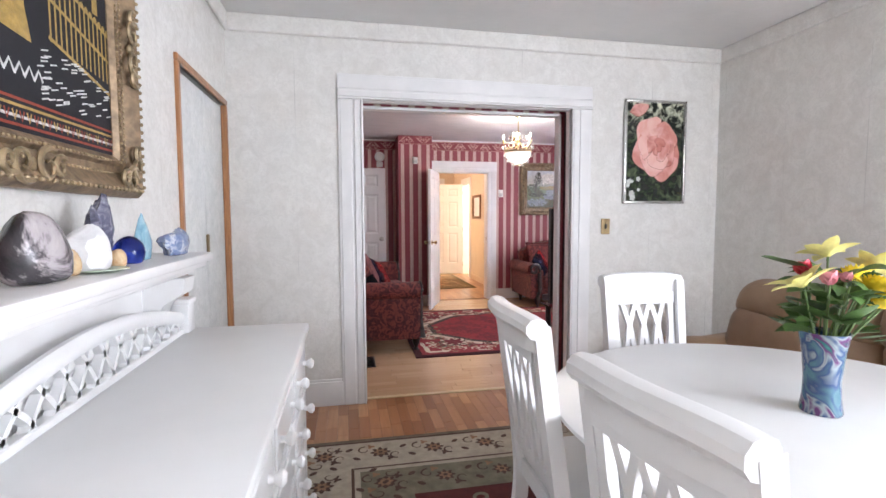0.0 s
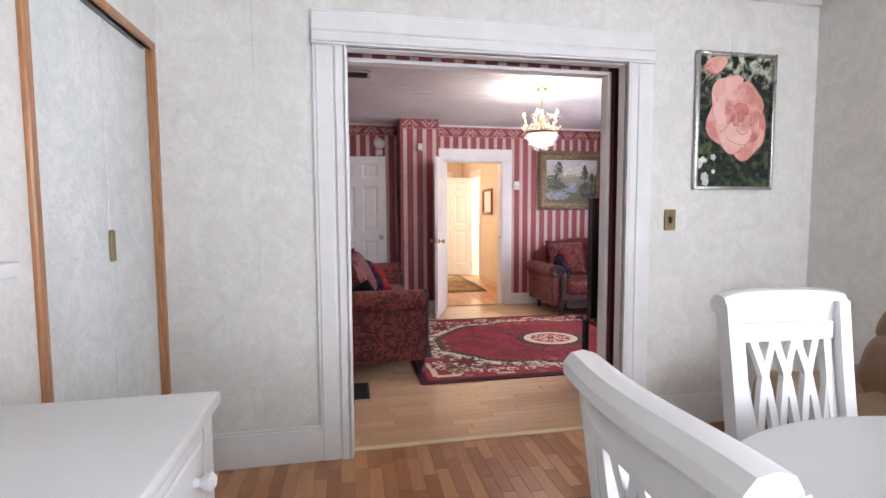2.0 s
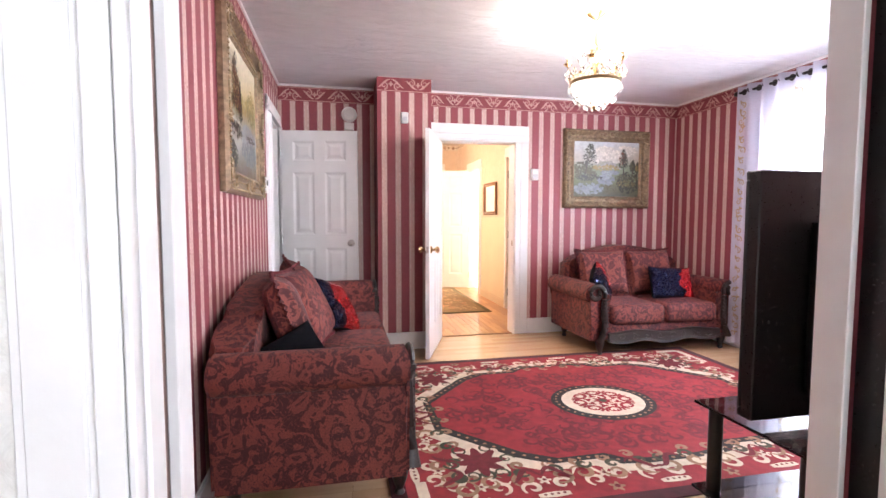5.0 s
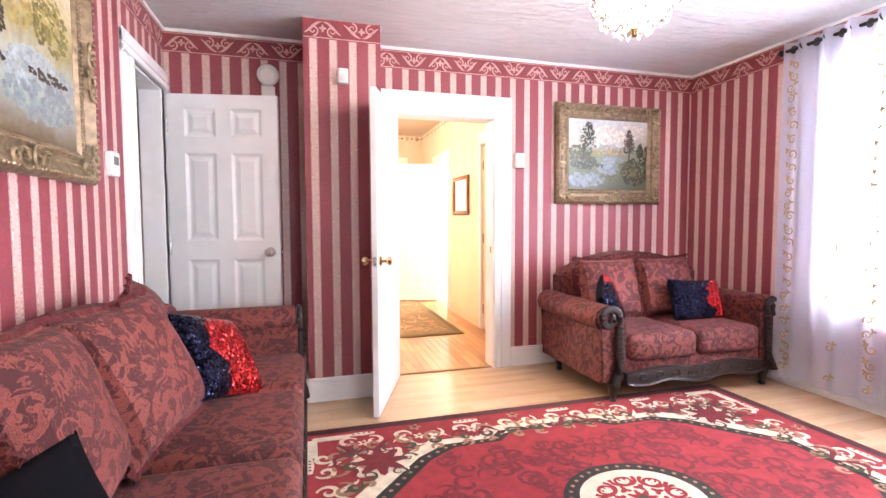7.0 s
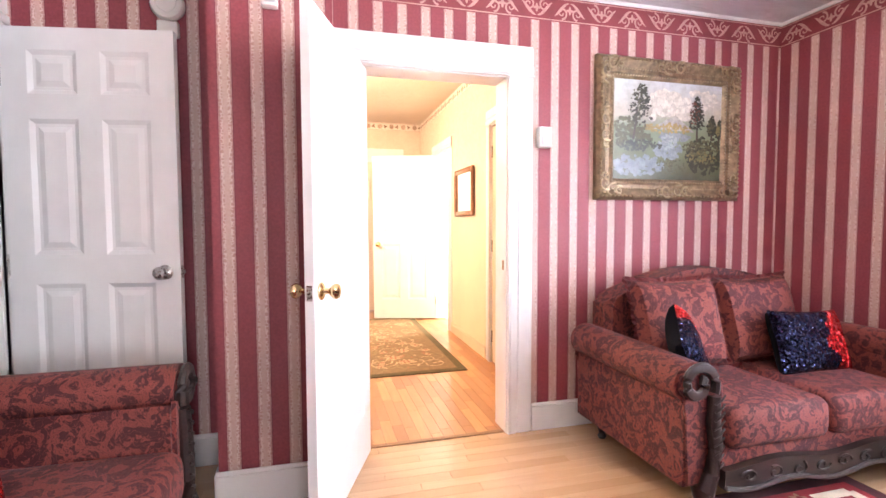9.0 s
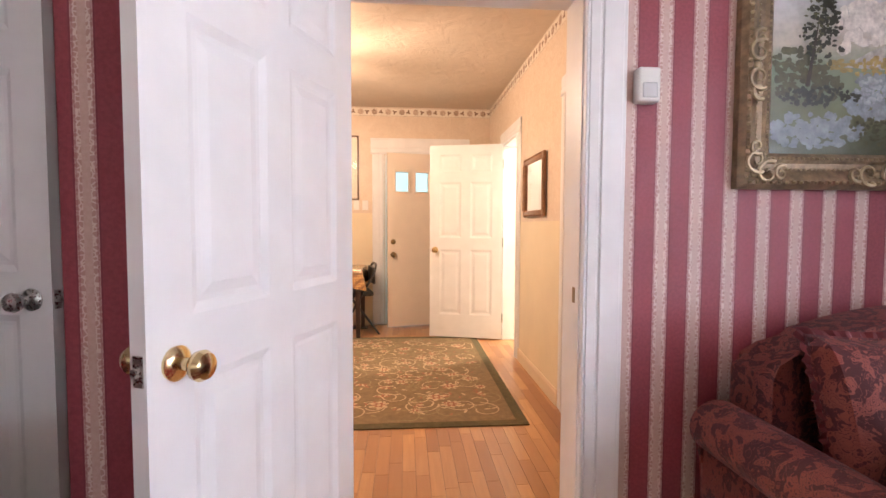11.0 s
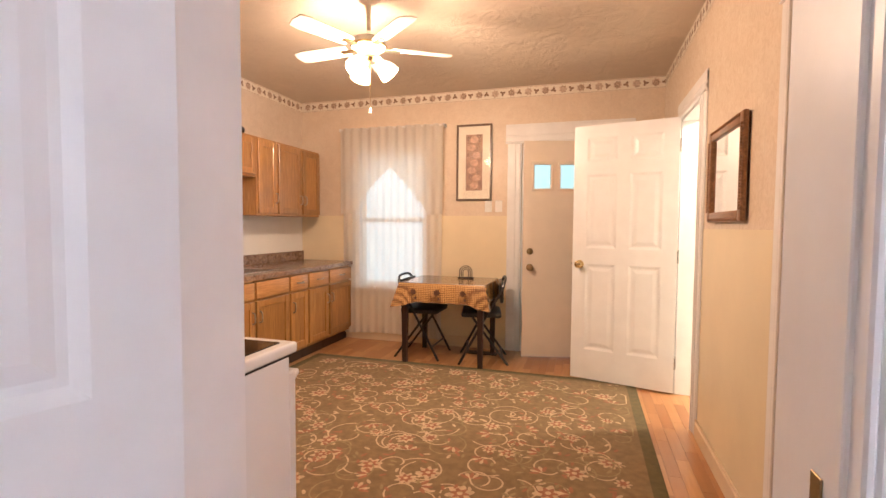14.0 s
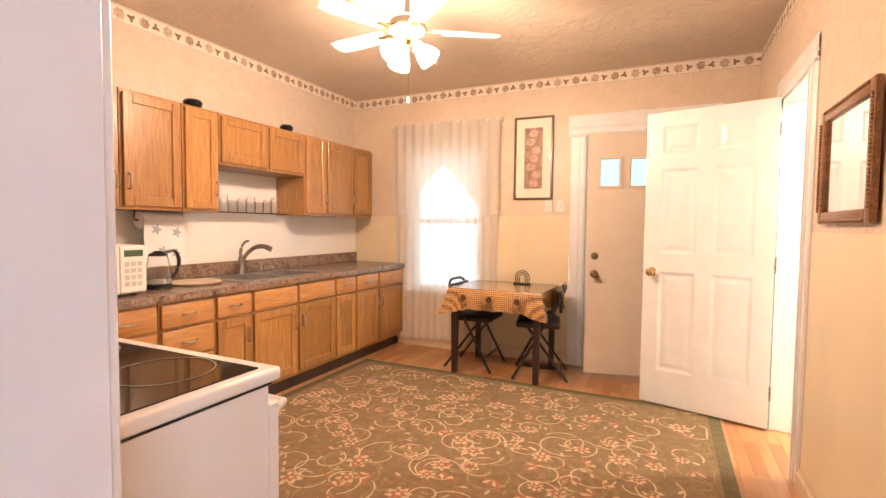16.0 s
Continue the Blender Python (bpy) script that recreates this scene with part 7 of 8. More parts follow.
for s_ in (-1, 1):
    part("arm", puffy(s_ * 0.82, -0.72, 0.08, s_ * 1.08, -0.05, 0.53, 0.02, 0.10), LEATHER, lc)

# ---- dining rug ----
DR = {
    "taupe": plain("rug_taupe", (0.16, 0.125, 0.09), 0.95, vary=0.3, scale=20, grain=400, bump=0.3),
    "beige": plain("rug_beige", (0.44, 0.38, 0.30), 0.95, vary=0.2, scale=20, grain=400, bump=0.3),
    "brown": plain("rug_brown", (0.10, 0.055, 0.04), 0.95, vary=0.3, scale=20, grain=400, bump=0.3),
    "sage": plain("rug_sage", (0.19, 0.165, 0.115), 0.95, vary=0.3, scale=20, grain=400, bump=0.3),
    "wine": plain("rug_wine", (0.10, 0.018, 0.016), 0.95, vary=0.3, scale=20, grain=400, bump=0.3),
}
dr, hx, hy = rug_thing("dining_rug", -0.33, -0.9, 2.15, 2.655, "taupe and cream oriental rug with brown flowers under the table", DR["taupe"])
rect = lambda k: flat(bmesh.new(), [(-hx + k, -hy + k), (hx - k, -hy + k), (hx - k, hy - k), (-hx + k, hy - k)])
layer("outer_guard", rect(0.035), DR["brown"], dr, 0.0098)
layer("beige_border", rect(0.055), DR["beige"], dr, 0.0106)
layer("inner_guard", rect(0.33), DR["brown"], dr, 0.0114)
layer("inner_stripe", rect(0.345), DR["beige"], dr, 0.0122)
layer("sage_band", rect(0.375), DR["sage"], dr, 0.0130)
layer("wine_field", rect(0.62), DR["wine"], dr, 0.0138)
bb, bs, bt = bmesh.new(), bmesh.new(), bmesh.new()
for side in range(4):
    horizontal = side % 2 == 0
    half, across = (hx, hy) if horizontal else (hy, hx)
    sgn = 1 if side < 2 else -1

    def at2(u, v):
        return (u * sgn, sgn * (across - v)) if horizontal else (sgn * (across - v), -u * sgn)

    for band, v0, sc in ((0, 0.19, 1.0), (1, 0.49, 0.9)):
        lim = half - (0.19 if band == 0 else 0.5)
        k = max(2, int(2 * lim / 0.27))
        for i in range(k + 1):
            c = -lim + 2 * lim * i / k
            disc(bb, *at2(c, v0), 0.048 * sc, 0.0002, petals=8, depth=0.22)
            disc(bt, *at2(c, v0), 0.030 * sc, 0.0010, petals=6, depth=0.3)
            disc(bb, *at2(c, v0), 0.012, 0.0018, 8)
            for s in (-1, 1):
                u = c + s * 0.085
                ribbon(bb, [at2(u + x, v0 + 0.035 * s + y) for x, y in spiral(0, 0, 0.042, 0.9, 1.5 * s, s, 14)], lambda q: 0.012 * (1.1 - q), 0.0004)
                disc(bb, *at2(c + s * 0.13, v0 - 0.05 * s), 0.024, 0.0006, ry=0.014, turn=0.7 * s)
                disc(bb if s > 0 else bt, *at2(c + s * 0.05, v0 + 0.07 * s), 0.018, 0.0006, petals=3, depth=0.4)
for i in range(90):
    x, y = rng.uniform(-hx + 0.68, hx - 0.68), rng.uniform(-hy + 0.68, hy - 0.68)
    ribbon(bs, spiral(x, y, rng.uniform(0.04, 0.07), 1.0, rng.uniform(0, 6), rng.choice((-1, 1)), 14), lambda q: 0.022 * math.sin(math.pi * (0.1 + 0.85 * q)))
layer("brown_floral_pattern", bb, DR["brown"], dr, 0.0148)
layer("tan_floral_pattern", bt, RUG["tan"], dr, 0.0150)
layer("field_scrollwork", bs, DR["sage"], dr, 0.0148)

# ---------------- kitchen ----------------
CF, CT = -0.53, 0.855
UF = -0.83
PULL = plain("brushed_pull", (0.45, 0.40, 0.34), 0.3, 1.0)


def pull(parent, x, y, z, upright):
    d = 0.045
    a = [(x, y, z - d), (x + 0.022, y, z - d * 0.8), (x + 0.026, y, z), (x + 0.022, y, z + d * 0.8), (x, y, z + d)] if upright else [(x, y - d, z), (x + 0.022, y - d * 0.8, z), (x + 0.026, y, z - 0.004), (x + 0.022, y + d * 0.8, z), (x, y + d, z)]
    part("handle", tube(bmesh.new(), bent(a, 4), 0.0055, 8), PULL, parent, "brushed metal arched pull")


def oak_front(parent, name, x, y0, y1, z0, z1, panel=True):
    """A door or drawer front standing at x, facing +x."""
    t = 0.02
    if panel:
        r = 0.055 if y1 - y0 > 0.2 else 0.045
        fr = part(name, B((x, y0, z0, x + t, y0 + r, z1), (x, y1 - r, z0, x + t, y1, z1), (x, y0 + r, z0, x + t, y1 - r, z0 + r), (x, y0 + r, z1 - r, x + t, y1 - r, z1), bevel=0.003), OAK, parent)
        part("panel", B((x + 0.002, y0 + r - 0.004, z0 + r - 0.004, x + 0.010, y1 - r + 0.004, z1 - r + 0.004)), OAK, fr)
    else:
        fr = part(name, B((x, y0, z0, x + t, y1, z1), bevel=0.005, seg=2), OAK_Y, parent)
    return fr


def base_unit(y0, y1, drawers, hand, false_front=False):
    th = thing("base_cabinet", pose(0, 0, 0), "honey oak base cabinet with framed doors and drawers", "cabinet", "base cabinets")
    part("body", B((KX0 + 0.005, y0, 0.11, CF, y1, CT - 0.04)), OAK, th, "", False)
    part("toe_kick", B((KX0 + 0.05, y0, 0.0, CF - 0.06, y1, 0.11)), plain("dark_kick", (0.05, 0.03, 0.02), 0.7) if "dark_kick" not in bpy.data.materials else bpy.data.materials["dark_kick"], th)
    g = 0.012
    if drawers:
        for z0, z1 in ((0.665, 0.795), (0.49, 0.645), (0.315, 0.47), (0.14, 0.295)):
            d = oak_front(th, "drawer", CF, y0 + g, y1 - g, z0, z1, False)
            pull(d, CF + 0.02, (y0 + y1) / 2, (z0 + z1) / 2, False)
    else:
        d = oak_front(th, "drawer", CF, y0 + g, y1 - g, 0.665, 0.795, False)
        if not false_front:
            pull(d, CF + 0.02, (y0 + y1) / 2, 0.73, False)
        d = oak_front(th, "door", CF, y0 + g, y1 - g, 0.14, 0.645)
        pull(d, CF + 0.02, y0 + 0.04 if hand < 0 else y1 - 0.04, 0.52, True)


LOW = [(7.95, 8.295, 1, 1, 0), (8.30, 8.665, 1, 1, 0), (8.67, 9.025, 1, 1, 0), (9.03, 9.315, 0, 1, 0), (9.32, 9.75, 0, 1, 1), (9.755, 10.20, 0, -1, 1), (10.205, 10.49, 0, -1, 0), (10.495, 10.86, 0, 1, 0), (10.865, 11.35, 0, -1, 0)]
for y0, y1, dr_, hand, ff in LOW:
    base_unit(y0, y1, dr_, hand, ff)


def upper_unit(y0, y1, z0, hand, handle=True):
    th = thing("wall_cabinet", pose(0, 0, 0), "honey oak wall cabinet with a framed door", "cabinet", "wall cabinets")
    z1 = 2.015
    part("body", B((KX0 + 0.004, y0, z0, UF, y1, z1), bevel=0.002), OAK, th, "", False)
    d = oak_front(th, "door", UF, y0 + 0.014, y1 - 0.014, z0 + 0.02, z1 - 0.02)
    if handle:
        pull(d, UF + 0.02, y0 + 0.035 if hand < 0 else y1 - 0.035, z0 + 0.16 if z0 < 1.5 else z0 + 0.05, True)


for y0, y1, z0, hand, hd in ((7.9, 8.33, 1.33, 1, True), (8.335, 8.66, 1.33, 1, True), (8.665, 9.045, 1.33, -1, True), (9.05, 9.32, 1.33, 1, True), (9.325, 9.76, 1.66, -1, False), (9.765, 10.175, 1.66, 1, False), (10.18, 10.465, 1.33, 1, True), (10.47, 10.86, 1.33, 1, True), (10.865, 11.20, 1.33, -1, True)):
    upper_unit(y0, y1, z0, hand, hd)

# worktop, backsplash, sink
s = Nodes("granite_laminate", 0.22)
v = s.coord("World")
n1, n2 = s.noise(v, 14, 6, 0.7, 1.2), s.noise(v, 70, 3)
r = s.n("ValToRGB")
s.put(n1, r.inputs[0])
for p, c in ((0.30, (0.05, 0.03, 0.025)), (0.44, (0.20, 0.12, 0.08)), (0.52, (0.36, 0.25, 0.17)), (0.58, (0.16, 0.10, 0.09)), (0.68, (0.46, 0.36, 0.28))):
    e = r.color_ramp.elements.new(p)
    e.color = (*c, 1)
s.color(s.mix(s.math("MULTIPLY", s.ramp(n2, 0.45, 0.65), 0.5), r.outputs[0], (0.08, 0.05, 0.04)))
GRANITE = s.m
SK = (9.36, 10.13)
wt = thing("worktop", pose(0, 0, 0), "mottled brown laminate worktop with backsplash", "worktop")
part("slab", B((KX0 + 0.002, 7.9, CT - 0.038, CF + 0.035, SK[0], CT), (KX0 + 0.002, SK[1], CT - 0.038, CF + 0.035, KY1 - 0.008, CT), (KX0 + 0.002, SK[0], CT - 0.038, -1.02, SK[1], CT), (-0.60, SK[0], CT - 0.038, CF + 0.035, SK[1], CT)), GRANITE, wt, "", False)
part("backsplash", B((KX0 + 0.002, 7.9, CT, KX0 + 0.022, KY1 - 0.008, CT + 0.10), bevel=0.003), GRANITE, wt)
sk = thing("kitchen_sink", pose(0, 0, 0), "stainless steel double bowl sink set in the worktop", "sink")
mid = (SK[0] + SK[1]) / 2
for a, b in ((SK[0] + 0.01, mid - 0.01), (mid + 0.01, SK[1] - 0.01)):
    part("bowl", B((-1.01, a, CT - 0.16, -0.61, b, CT - 0.155), (-1.01, a, CT - 0.155, -1.0, b, CT + 0.004), (-0.62, a, CT - 0.155, -0.61, b, CT + 0.004), (-1.0, a, CT - 0.155, -0.62, a + 0.01, CT + 0.004), (-1.0, b - 0.01, CT - 0.155, -0.62, b, CT + 0.004), bevel=0.003), METAL, sk)
part("rim", B((-1.04, SK[0] - 0.015, CT, -1.0, SK[1] + 0.015, CT + 0.006), (-0.62, SK[0] - 0.015, CT, -0.585, SK[1] + 0.015, CT + 0.006), (-1.0, SK[0] - 0.015, CT, -0.62, SK[0] + 0.02, CT + 0.006), (-1.0, SK[1] - 0.02, CT, -0.62, SK[1] + 0.015, CT + 0.006), (-1.0, mid - 0.02, CT, -0.62, mid + 0.02, CT + 0.006), bevel=0.002), METAL, sk)
fc = thing("faucet", pose(-1.03, mid - 0.06, CT + 0.006), "brushed nickel single lever faucet with pull-out spout", "faucet")
NICKEL = plain("brushed_nickel", (0.34, 0.31, 0.28), 0.28, 1.0)
part("column", lathe(bmesh.new(), [(0, 0), (0.03, 0), (0.028, 0.012), (0.022, 0.03), (0.021, 0.11), (0.019, 0.13), (0, 0.135)], 18), NICKEL, fc)
part("spout", tube(bmesh.new(), bent([(0, 0, 0.03), (0.02, 0.01, 0.12), (0.08, 0.05, 0.20), (0.15, 0.09, 0.215), (0.20, 0.12, 0.19)], 6), [0.016] * 14 + [0.018] * 6 + [0.021] * 5, 12), NICKEL, fc)
part("lever", tube(bmesh.new(), bent([(0, 0, 0.13), (0.004, 0.0, 0.20), (0.02, 0.02, 0.245), (0.05, 0.035, 0.26)], 4), [0.015, 0.014, 0.013, 0.012, 0.012, 0.011, 0.011, 0.010, 0.010, 0.009, 0.009, 0.008, 0.008], 10), NICKEL, fc)
part("sprayer", lathe(bmesh.new(), [(0, 0), (0.02, 0), (0.016, 0.01), (0.012, 0.03), (0.016, 0.06), (0.012, 0.075), (0, 0.077)], 14, (0.0, 0.20, 0)), NICKEL, fc)
setting("wall_21", B((KX0, 7.9, CT + 0.10, KX0 + 0.003, KY1 - 0.008, 1.70)), KIT_SPLASH, "white panelled splashback wall", "wall")
# glass shelf with cups
gs = thing("glass_shelf", pose(KX0 + 0.004, 9.325, 1.335), "thin clear glass shelf below the short wall cabinets", "shelf")
part("plate", B((0, 0.0, 0, 0.14, 0.855, 0.006), bevel=0.002), GLASS, gs)
for k in range(9):
    y = 9.39 + 0.088 * k
    cup = thing("drinking_glass", pose(KX0 + 0.075, y, 1.342), "clear glass cup standing upside down on the shelf", "glass", "shelf glasses")
    h = 0.09 + 0.02 * ((k * 7) % 3)
    part("bowl", lathe(bmesh.new(), [(0.034, 0), (0.036, 0.002), (0.030, h), (0.0, h), (0.0, h - 0.005), (0.027, h - 0.005), (0.033, 0.002)], 18), GLASS, cup)
# counter things
mw = thing("microwave", pose(-0.86, 8.42, CT), "white countertop microwave oven with keypad", "microwave")
part("housing", B((-0.24, -0.26, 0.012, 0.22, 0.26, 0.275), bevel=0.008, seg=2), WHITE_PLASTIC, mw)
part("door", B((0.22, -0.255, 0.02, 0.238, 0.11, 0.27), bevel=0.004), WHITE_PLASTIC, mw)
part("window", B((0.238, -0.21, 0.065, 0.240, 0.065, 0.225)), plain("microwave_window", (0.10, 0.09, 0.085), 0.15), mw)
kp2 = part("keypad", B((0.22, 0.115, 0.02, 0.236, 0.255, 0.27), bevel=0.004), WHITE_PLASTIC, mw)
part("display", B((0.236, 0.135, 0.215, 0.238, 0.235, 0.25)), plain("green_display", (0.05, 0.10, 0.05), 0.2), kp2)
for i in range(3):
    for j in range(4):
        part("button", B((0.236, 0.137 + i * 0.034, 0.055 + j * 0.036, 0.2385, 0.163 + i * 0.034, 0.08 + j * 0.036), bevel=0.001), plain("button_grey", (0.55, 0.54, 0.5), 0.4) if "button_grey" not in bpy.data.materials else bpy.data.materials["button_grey"], kp2)
for x in (-0.2, 0.18):
    for y in (-0.22, 0.22):
        part("foot", lathe(bmesh.new(), [(0, 0), (0.015, 0), (0.015, 0.013), (0, 0.013)], 10, (x, y, 0)), BLACK, mw)
kt = thing("electric_kettle", pose(-0.80, 8.86, CT), "black and glass electric kettle on its base", "kettle")
part("base", lathe(bmesh.new(), [(0, 0), (0.075, 0), (0.075, 0.02), (0.065, 0.03), (0, 0.03)], 24), BLACK, kt)
part("jug", lathe(bmesh.new(), [(0.062, 0.032), (0.068, 0.05), (0.066, 0.12), (0.055, 0.19), (0.05, 0.20), (0.047, 0.20), (0.052, 0.19), (0.063, 0.12), (0.065, 0.05), (0.0, 0.04), (0.0, 0.032)], 28), GLASS, kt)
part("collar", lathe(bmesh.new(), [(0.066, 0.032), (0.071, 0.034), (0.0705, 0.06), (0.067, 0.06)], 28), METAL, kt)
part("lid", lathe(bmesh.new(), [(0, 0.23), (0.02, 0.228), (0.05, 0.21), (0.053, 0.198), (0, 0.198)], 24), BLACK, kt)
part("handle", tube(bmesh.new(), bent([(0.0, 0.045, 0.215), (0.01, 0.10, 0.225), (0.015, 0.125, 0.17), (0.01, 0.115, 0.10), (0.005, 0.075, 0.05)], 5), 0.014, 10, 0.010), BLACK, kt)
bd2 = thing("serving_board", pose(-0.83, 9.13, CT), "round pale wooden serving board on the worktop", "board")
part("plate", lathe(bmesh.new(), [(0, 0), (0.15, 0), (0.165, 0.012), (0.16, 0.016), (0.14, 0.012), (0, 0.012)], 36), plain("pale_board", (0.60, 0.47, 0.34), 0.4), bd2)
pt = thing("paper_towel", pose(KX0 + 0.09, 9.05, 1.27), "white paper towel roll with printed flowers under the cabinet", "paper towel")
part("roll", move(lathe(bmesh.new(), [(0.02, -0.14), (0.055, -0.14), (0.055, 0.14), (0.02, 0.14)], 24), pose(0, 0, 0, 90, 0, 0)), plain("paper_white", (0.80, 0.78, 0.76), 0.9, vary=0.03), pt)
part("sheet", B((0.052, -0.14, -0.30, 0.054, 0.14, 0.0)), bpy.data.materials["paper_white"], pt)
fl = bmesh.new()
for y, z in ((-0.06, -0.06), (0.07, -0.22), (-0.02, -0.20), (0.08, -0.08)):
    disc(fl, y, z, 0.026, 0, petals=5, depth=0.35)
part("print", move(fl, pose(0.0548, 0, 0, 90, 0, 90)), plain("blue_grey_print", (0.42, 0.42, 0.48), 0.9), pt, "", False)
part("holder", tube(bmesh.new(), [(0, -0.165, 0.06), (0, -0.165, 0.0), (0, 0.165, 0.0), (0, 0.165, 0.06)], 0.005, 8), BLACK, pt)
BOWLB = plain("black_glaze", (0.012, 0.014, 0.018), 0.12)
for y, sc in ((9.20, 1.0), (10.07, 0.9)):
    bw = thing("small_bowl", pose(UF - 0.09, y, 2.016), "small black glazed bowl on top of the wall cabinets", "bowl", "black bowls")
    part("body", lathe(bmesh.new(), [(0, 0), (0.035 * sc, 0), (0.055 * sc, 0.02), (0.062 * sc, 0.045), (0.05 * sc, 0.06), (0.044 * sc, 0.058), (0.05 * sc, 0.045), (0.03 * sc, 0.012), (0, 0.01)], 24), BOWLB, bw)

# ---- stove ----
ENAMEL = plain("white_enamel", (0.80, 0.79, 0.77), 0.22, vary=0.03, bump=0.01)
sv = thing("electric_stove", pose(0, 0, 0), "white electric stove with black glass cooktop", "stove")
SX0, SX1, SY0_, SY1_ = 0.33, 1.092, 7.365, 7.90
part("body", B((SX0, SY0_, 0.04, SX1, SY1_ - 0.03, 0.850), bevel=0.003), ENAMEL, sv)
part("top_frame", B((SX0 - 0.004, SY0_, 0.854, SX1 + 0.003, SY1_ + 0.012, 0.889), bevel=0.010, seg=3), ENAMEL, sv)
part("cooktop", B((SX0 + 0.03, SY0_ + 0.03, 0.888, SX1 - 0.03, SY1_ - 0.035, 0.8925)), plain("black_ceramic_glass", (0.012, 0.010, 0.010), 0.06, vary=0.1, bump=0), sv, "glossy black ceramic glass")
RING = plain("burner_ring", (0.30, 0.29, 0.29), 0.3)
for x, y, r_ in ((0.52, 7.74, 0.095), (0.88, 7.74, 0.115), (0.52, 7.50, 0.08), (0.88, 7.50, 0.09)):
    bm = ribbon(bmesh.new(), [(x + r_ * math.cos(math.tau * i / 48), y + r_ * math.sin(math.tau * i / 48)) for i in range(48)], 0.004, 0.8932, True)
    part("burner_ring", bm, RING, sv, "", False)
part("oven_door", B((SX0 + 0.005, SY1_ - 0.028, 0.20, SX1 - 0.005, SY1_ + 0.012, 0.80), bevel=0.006), ENAMEL, sv)
part("drawer", B((SX0 + 0.005, SY1_ - 0.028, 0.05, SX1 - 0.005, SY1_ + 0.008, 0.19), bevel=0.006), ENAMEL, sv)
part("oven_handle", tube(bmesh.new(), [(SX0 + 0.04, SY1_ + 0.012, 0.775), (SX0 + 0.05, SY1_ + 0.05, 0.775), (SX1 - 0.03, SY1_ + 0.05, 0.775), (SX1 - 0.02, SY1_ + 0.012, 0.775)], 0.013, 10), ENAMEL, sv)
part("side_seam", B((SX1 - 0.004, SY0_ + 0.02, 0.8495, SX1 - 0.001, SY1_ - 0.02, 0.8545)), DARK_METAL, sv)
part("foot", B((SX0 + 0.03, SY0_ + 0.03, 0, SX0 + 0.07, SY0_ + 0.07, 0.045), (SX1 - 0.07, SY0_ + 0.03, 0, SX1 - 0.03, SY0_ + 0.07, 0.045), (SX0 + 0.03, SY1_ - 0.1, 0, SX0 + 0.07, SY1_ - 0.06, 0.045), (SX1 - 0.07, SY1_ - 0.1, 0, SX1 - 0.03, SY1_ - 0.06, 0.045)), BLACK, sv)

# ---- table with patterned cloth, folding chairs ----
TX0, TX1, TY0, TY1 = 0.34, 1.12, 10.62, 11.26
kt2 = thing("kitchen_table", pose(0, 0, 0), "small square dark wood kitchen table", "table")
part("tabletop", B((TX0, TY0, 0.705, TX1, TY1, 0.735), bevel=0.005), DARK_LEG, kt2)
for x in (TX0 + 0.04, TX1 - 0.04):
    for y in (TY0 + 0.04, TY1 - 0.04):
        part("leg", tube(bmesh.new(), [(x, y, 0), (x, y, 0.71)], [0.020, 0.028], 4), DARK_LEG, kt2)
s = Nodes("gold_oilcloth", 0.22)
v = s.coord("World")
cell = s.n("TexVoronoi", feature="F1")
s.put(v, cell.inputs["Vector"])
cell.inputs["Scale"].default_value, cell.inputs["Randomness"].default_value = 62, 0.1
dots = s.ramp(cell.outputs["Distance"], 0.30, 0.55)
big = s.noise(v, 9, 3)
c = s.mix(dots, (0.60, 0.34, 0.12), (0.16, 0.075, 0.03))
c = s.mix(s.math("MULTIPLY", s.ramp(big, 0.55, 0.7), 0.6), c, (0.44, 0.25, 0.11))
s.color(c)
s.b.inputs["Coat Weight"].default_value = 0.5
s.bump(cell.outputs["Distance"], 0.2, 0.004)
OIL = s.m
tc = thing("tablecloth", pose(0, 0, 0), "glossy gold and brown oilcloth on the kitchen table", "tablecloth")
bm = bmesh.new()
hem = 0.17
n = 20
ring0, ring1, ring2 = [], [], []
per = [(TX0 + (TX1 - TX0) * i / n, TY0) for i in range(n)] + [(TX1, TY0 + (TY1 - TY0) * i / n) for i in range(n)] + [(TX1 - (TX1 - TX0) * i / n, TY1) for i in range(n)] + [(TX0, TY1 - (TY1 - TY0) * i / n) for i in range(n)]
cx, cy = (TX0 + TX1) / 2, (TY0 + TY1) / 2
for k, (x, y) in enumerate(per):
    ring0.append(bm.verts.new((x, y, 0.7375)))
    corner = max(0, 1 - min(k % n, n - k % n) / 3.5)
    w = 0.010 + 0.006 * math.sin(k * 0.9) + 0.055 * corner
    ox, oy = (x - cx) / abs(x - cx) if abs(abs(x - cx) - (TX1 - TX0) / 2) < 1e-4 else 0, (y - cy) / abs(y - cy) if abs(abs(y - cy) - (TY1 - TY0) / 2) < 1e-4 else 0
    ring1.append(bm.verts.new((x + ox * 0.008, y + oy * 0.008, 0.725)))
    ring2.append(bm.verts.new((x + ox * w, y + oy * w, 0.737 - hem - 0.05 * corner + 0.004 * math.sin(k * 1.7))))
for a, b in ((ring0, ring1), (ring1, ring2)):
    for i in range(len(a)):
        j = (i + 1) % len(a)
        bm.faces.new((a[i], a[j], b[j], b[i]))
bm.faces.new(ring0)
part("cloth", bm, OIL, tc)
FLOWERB = plain("brown_print", (0.10, 0.04, 0.02), 0.3)
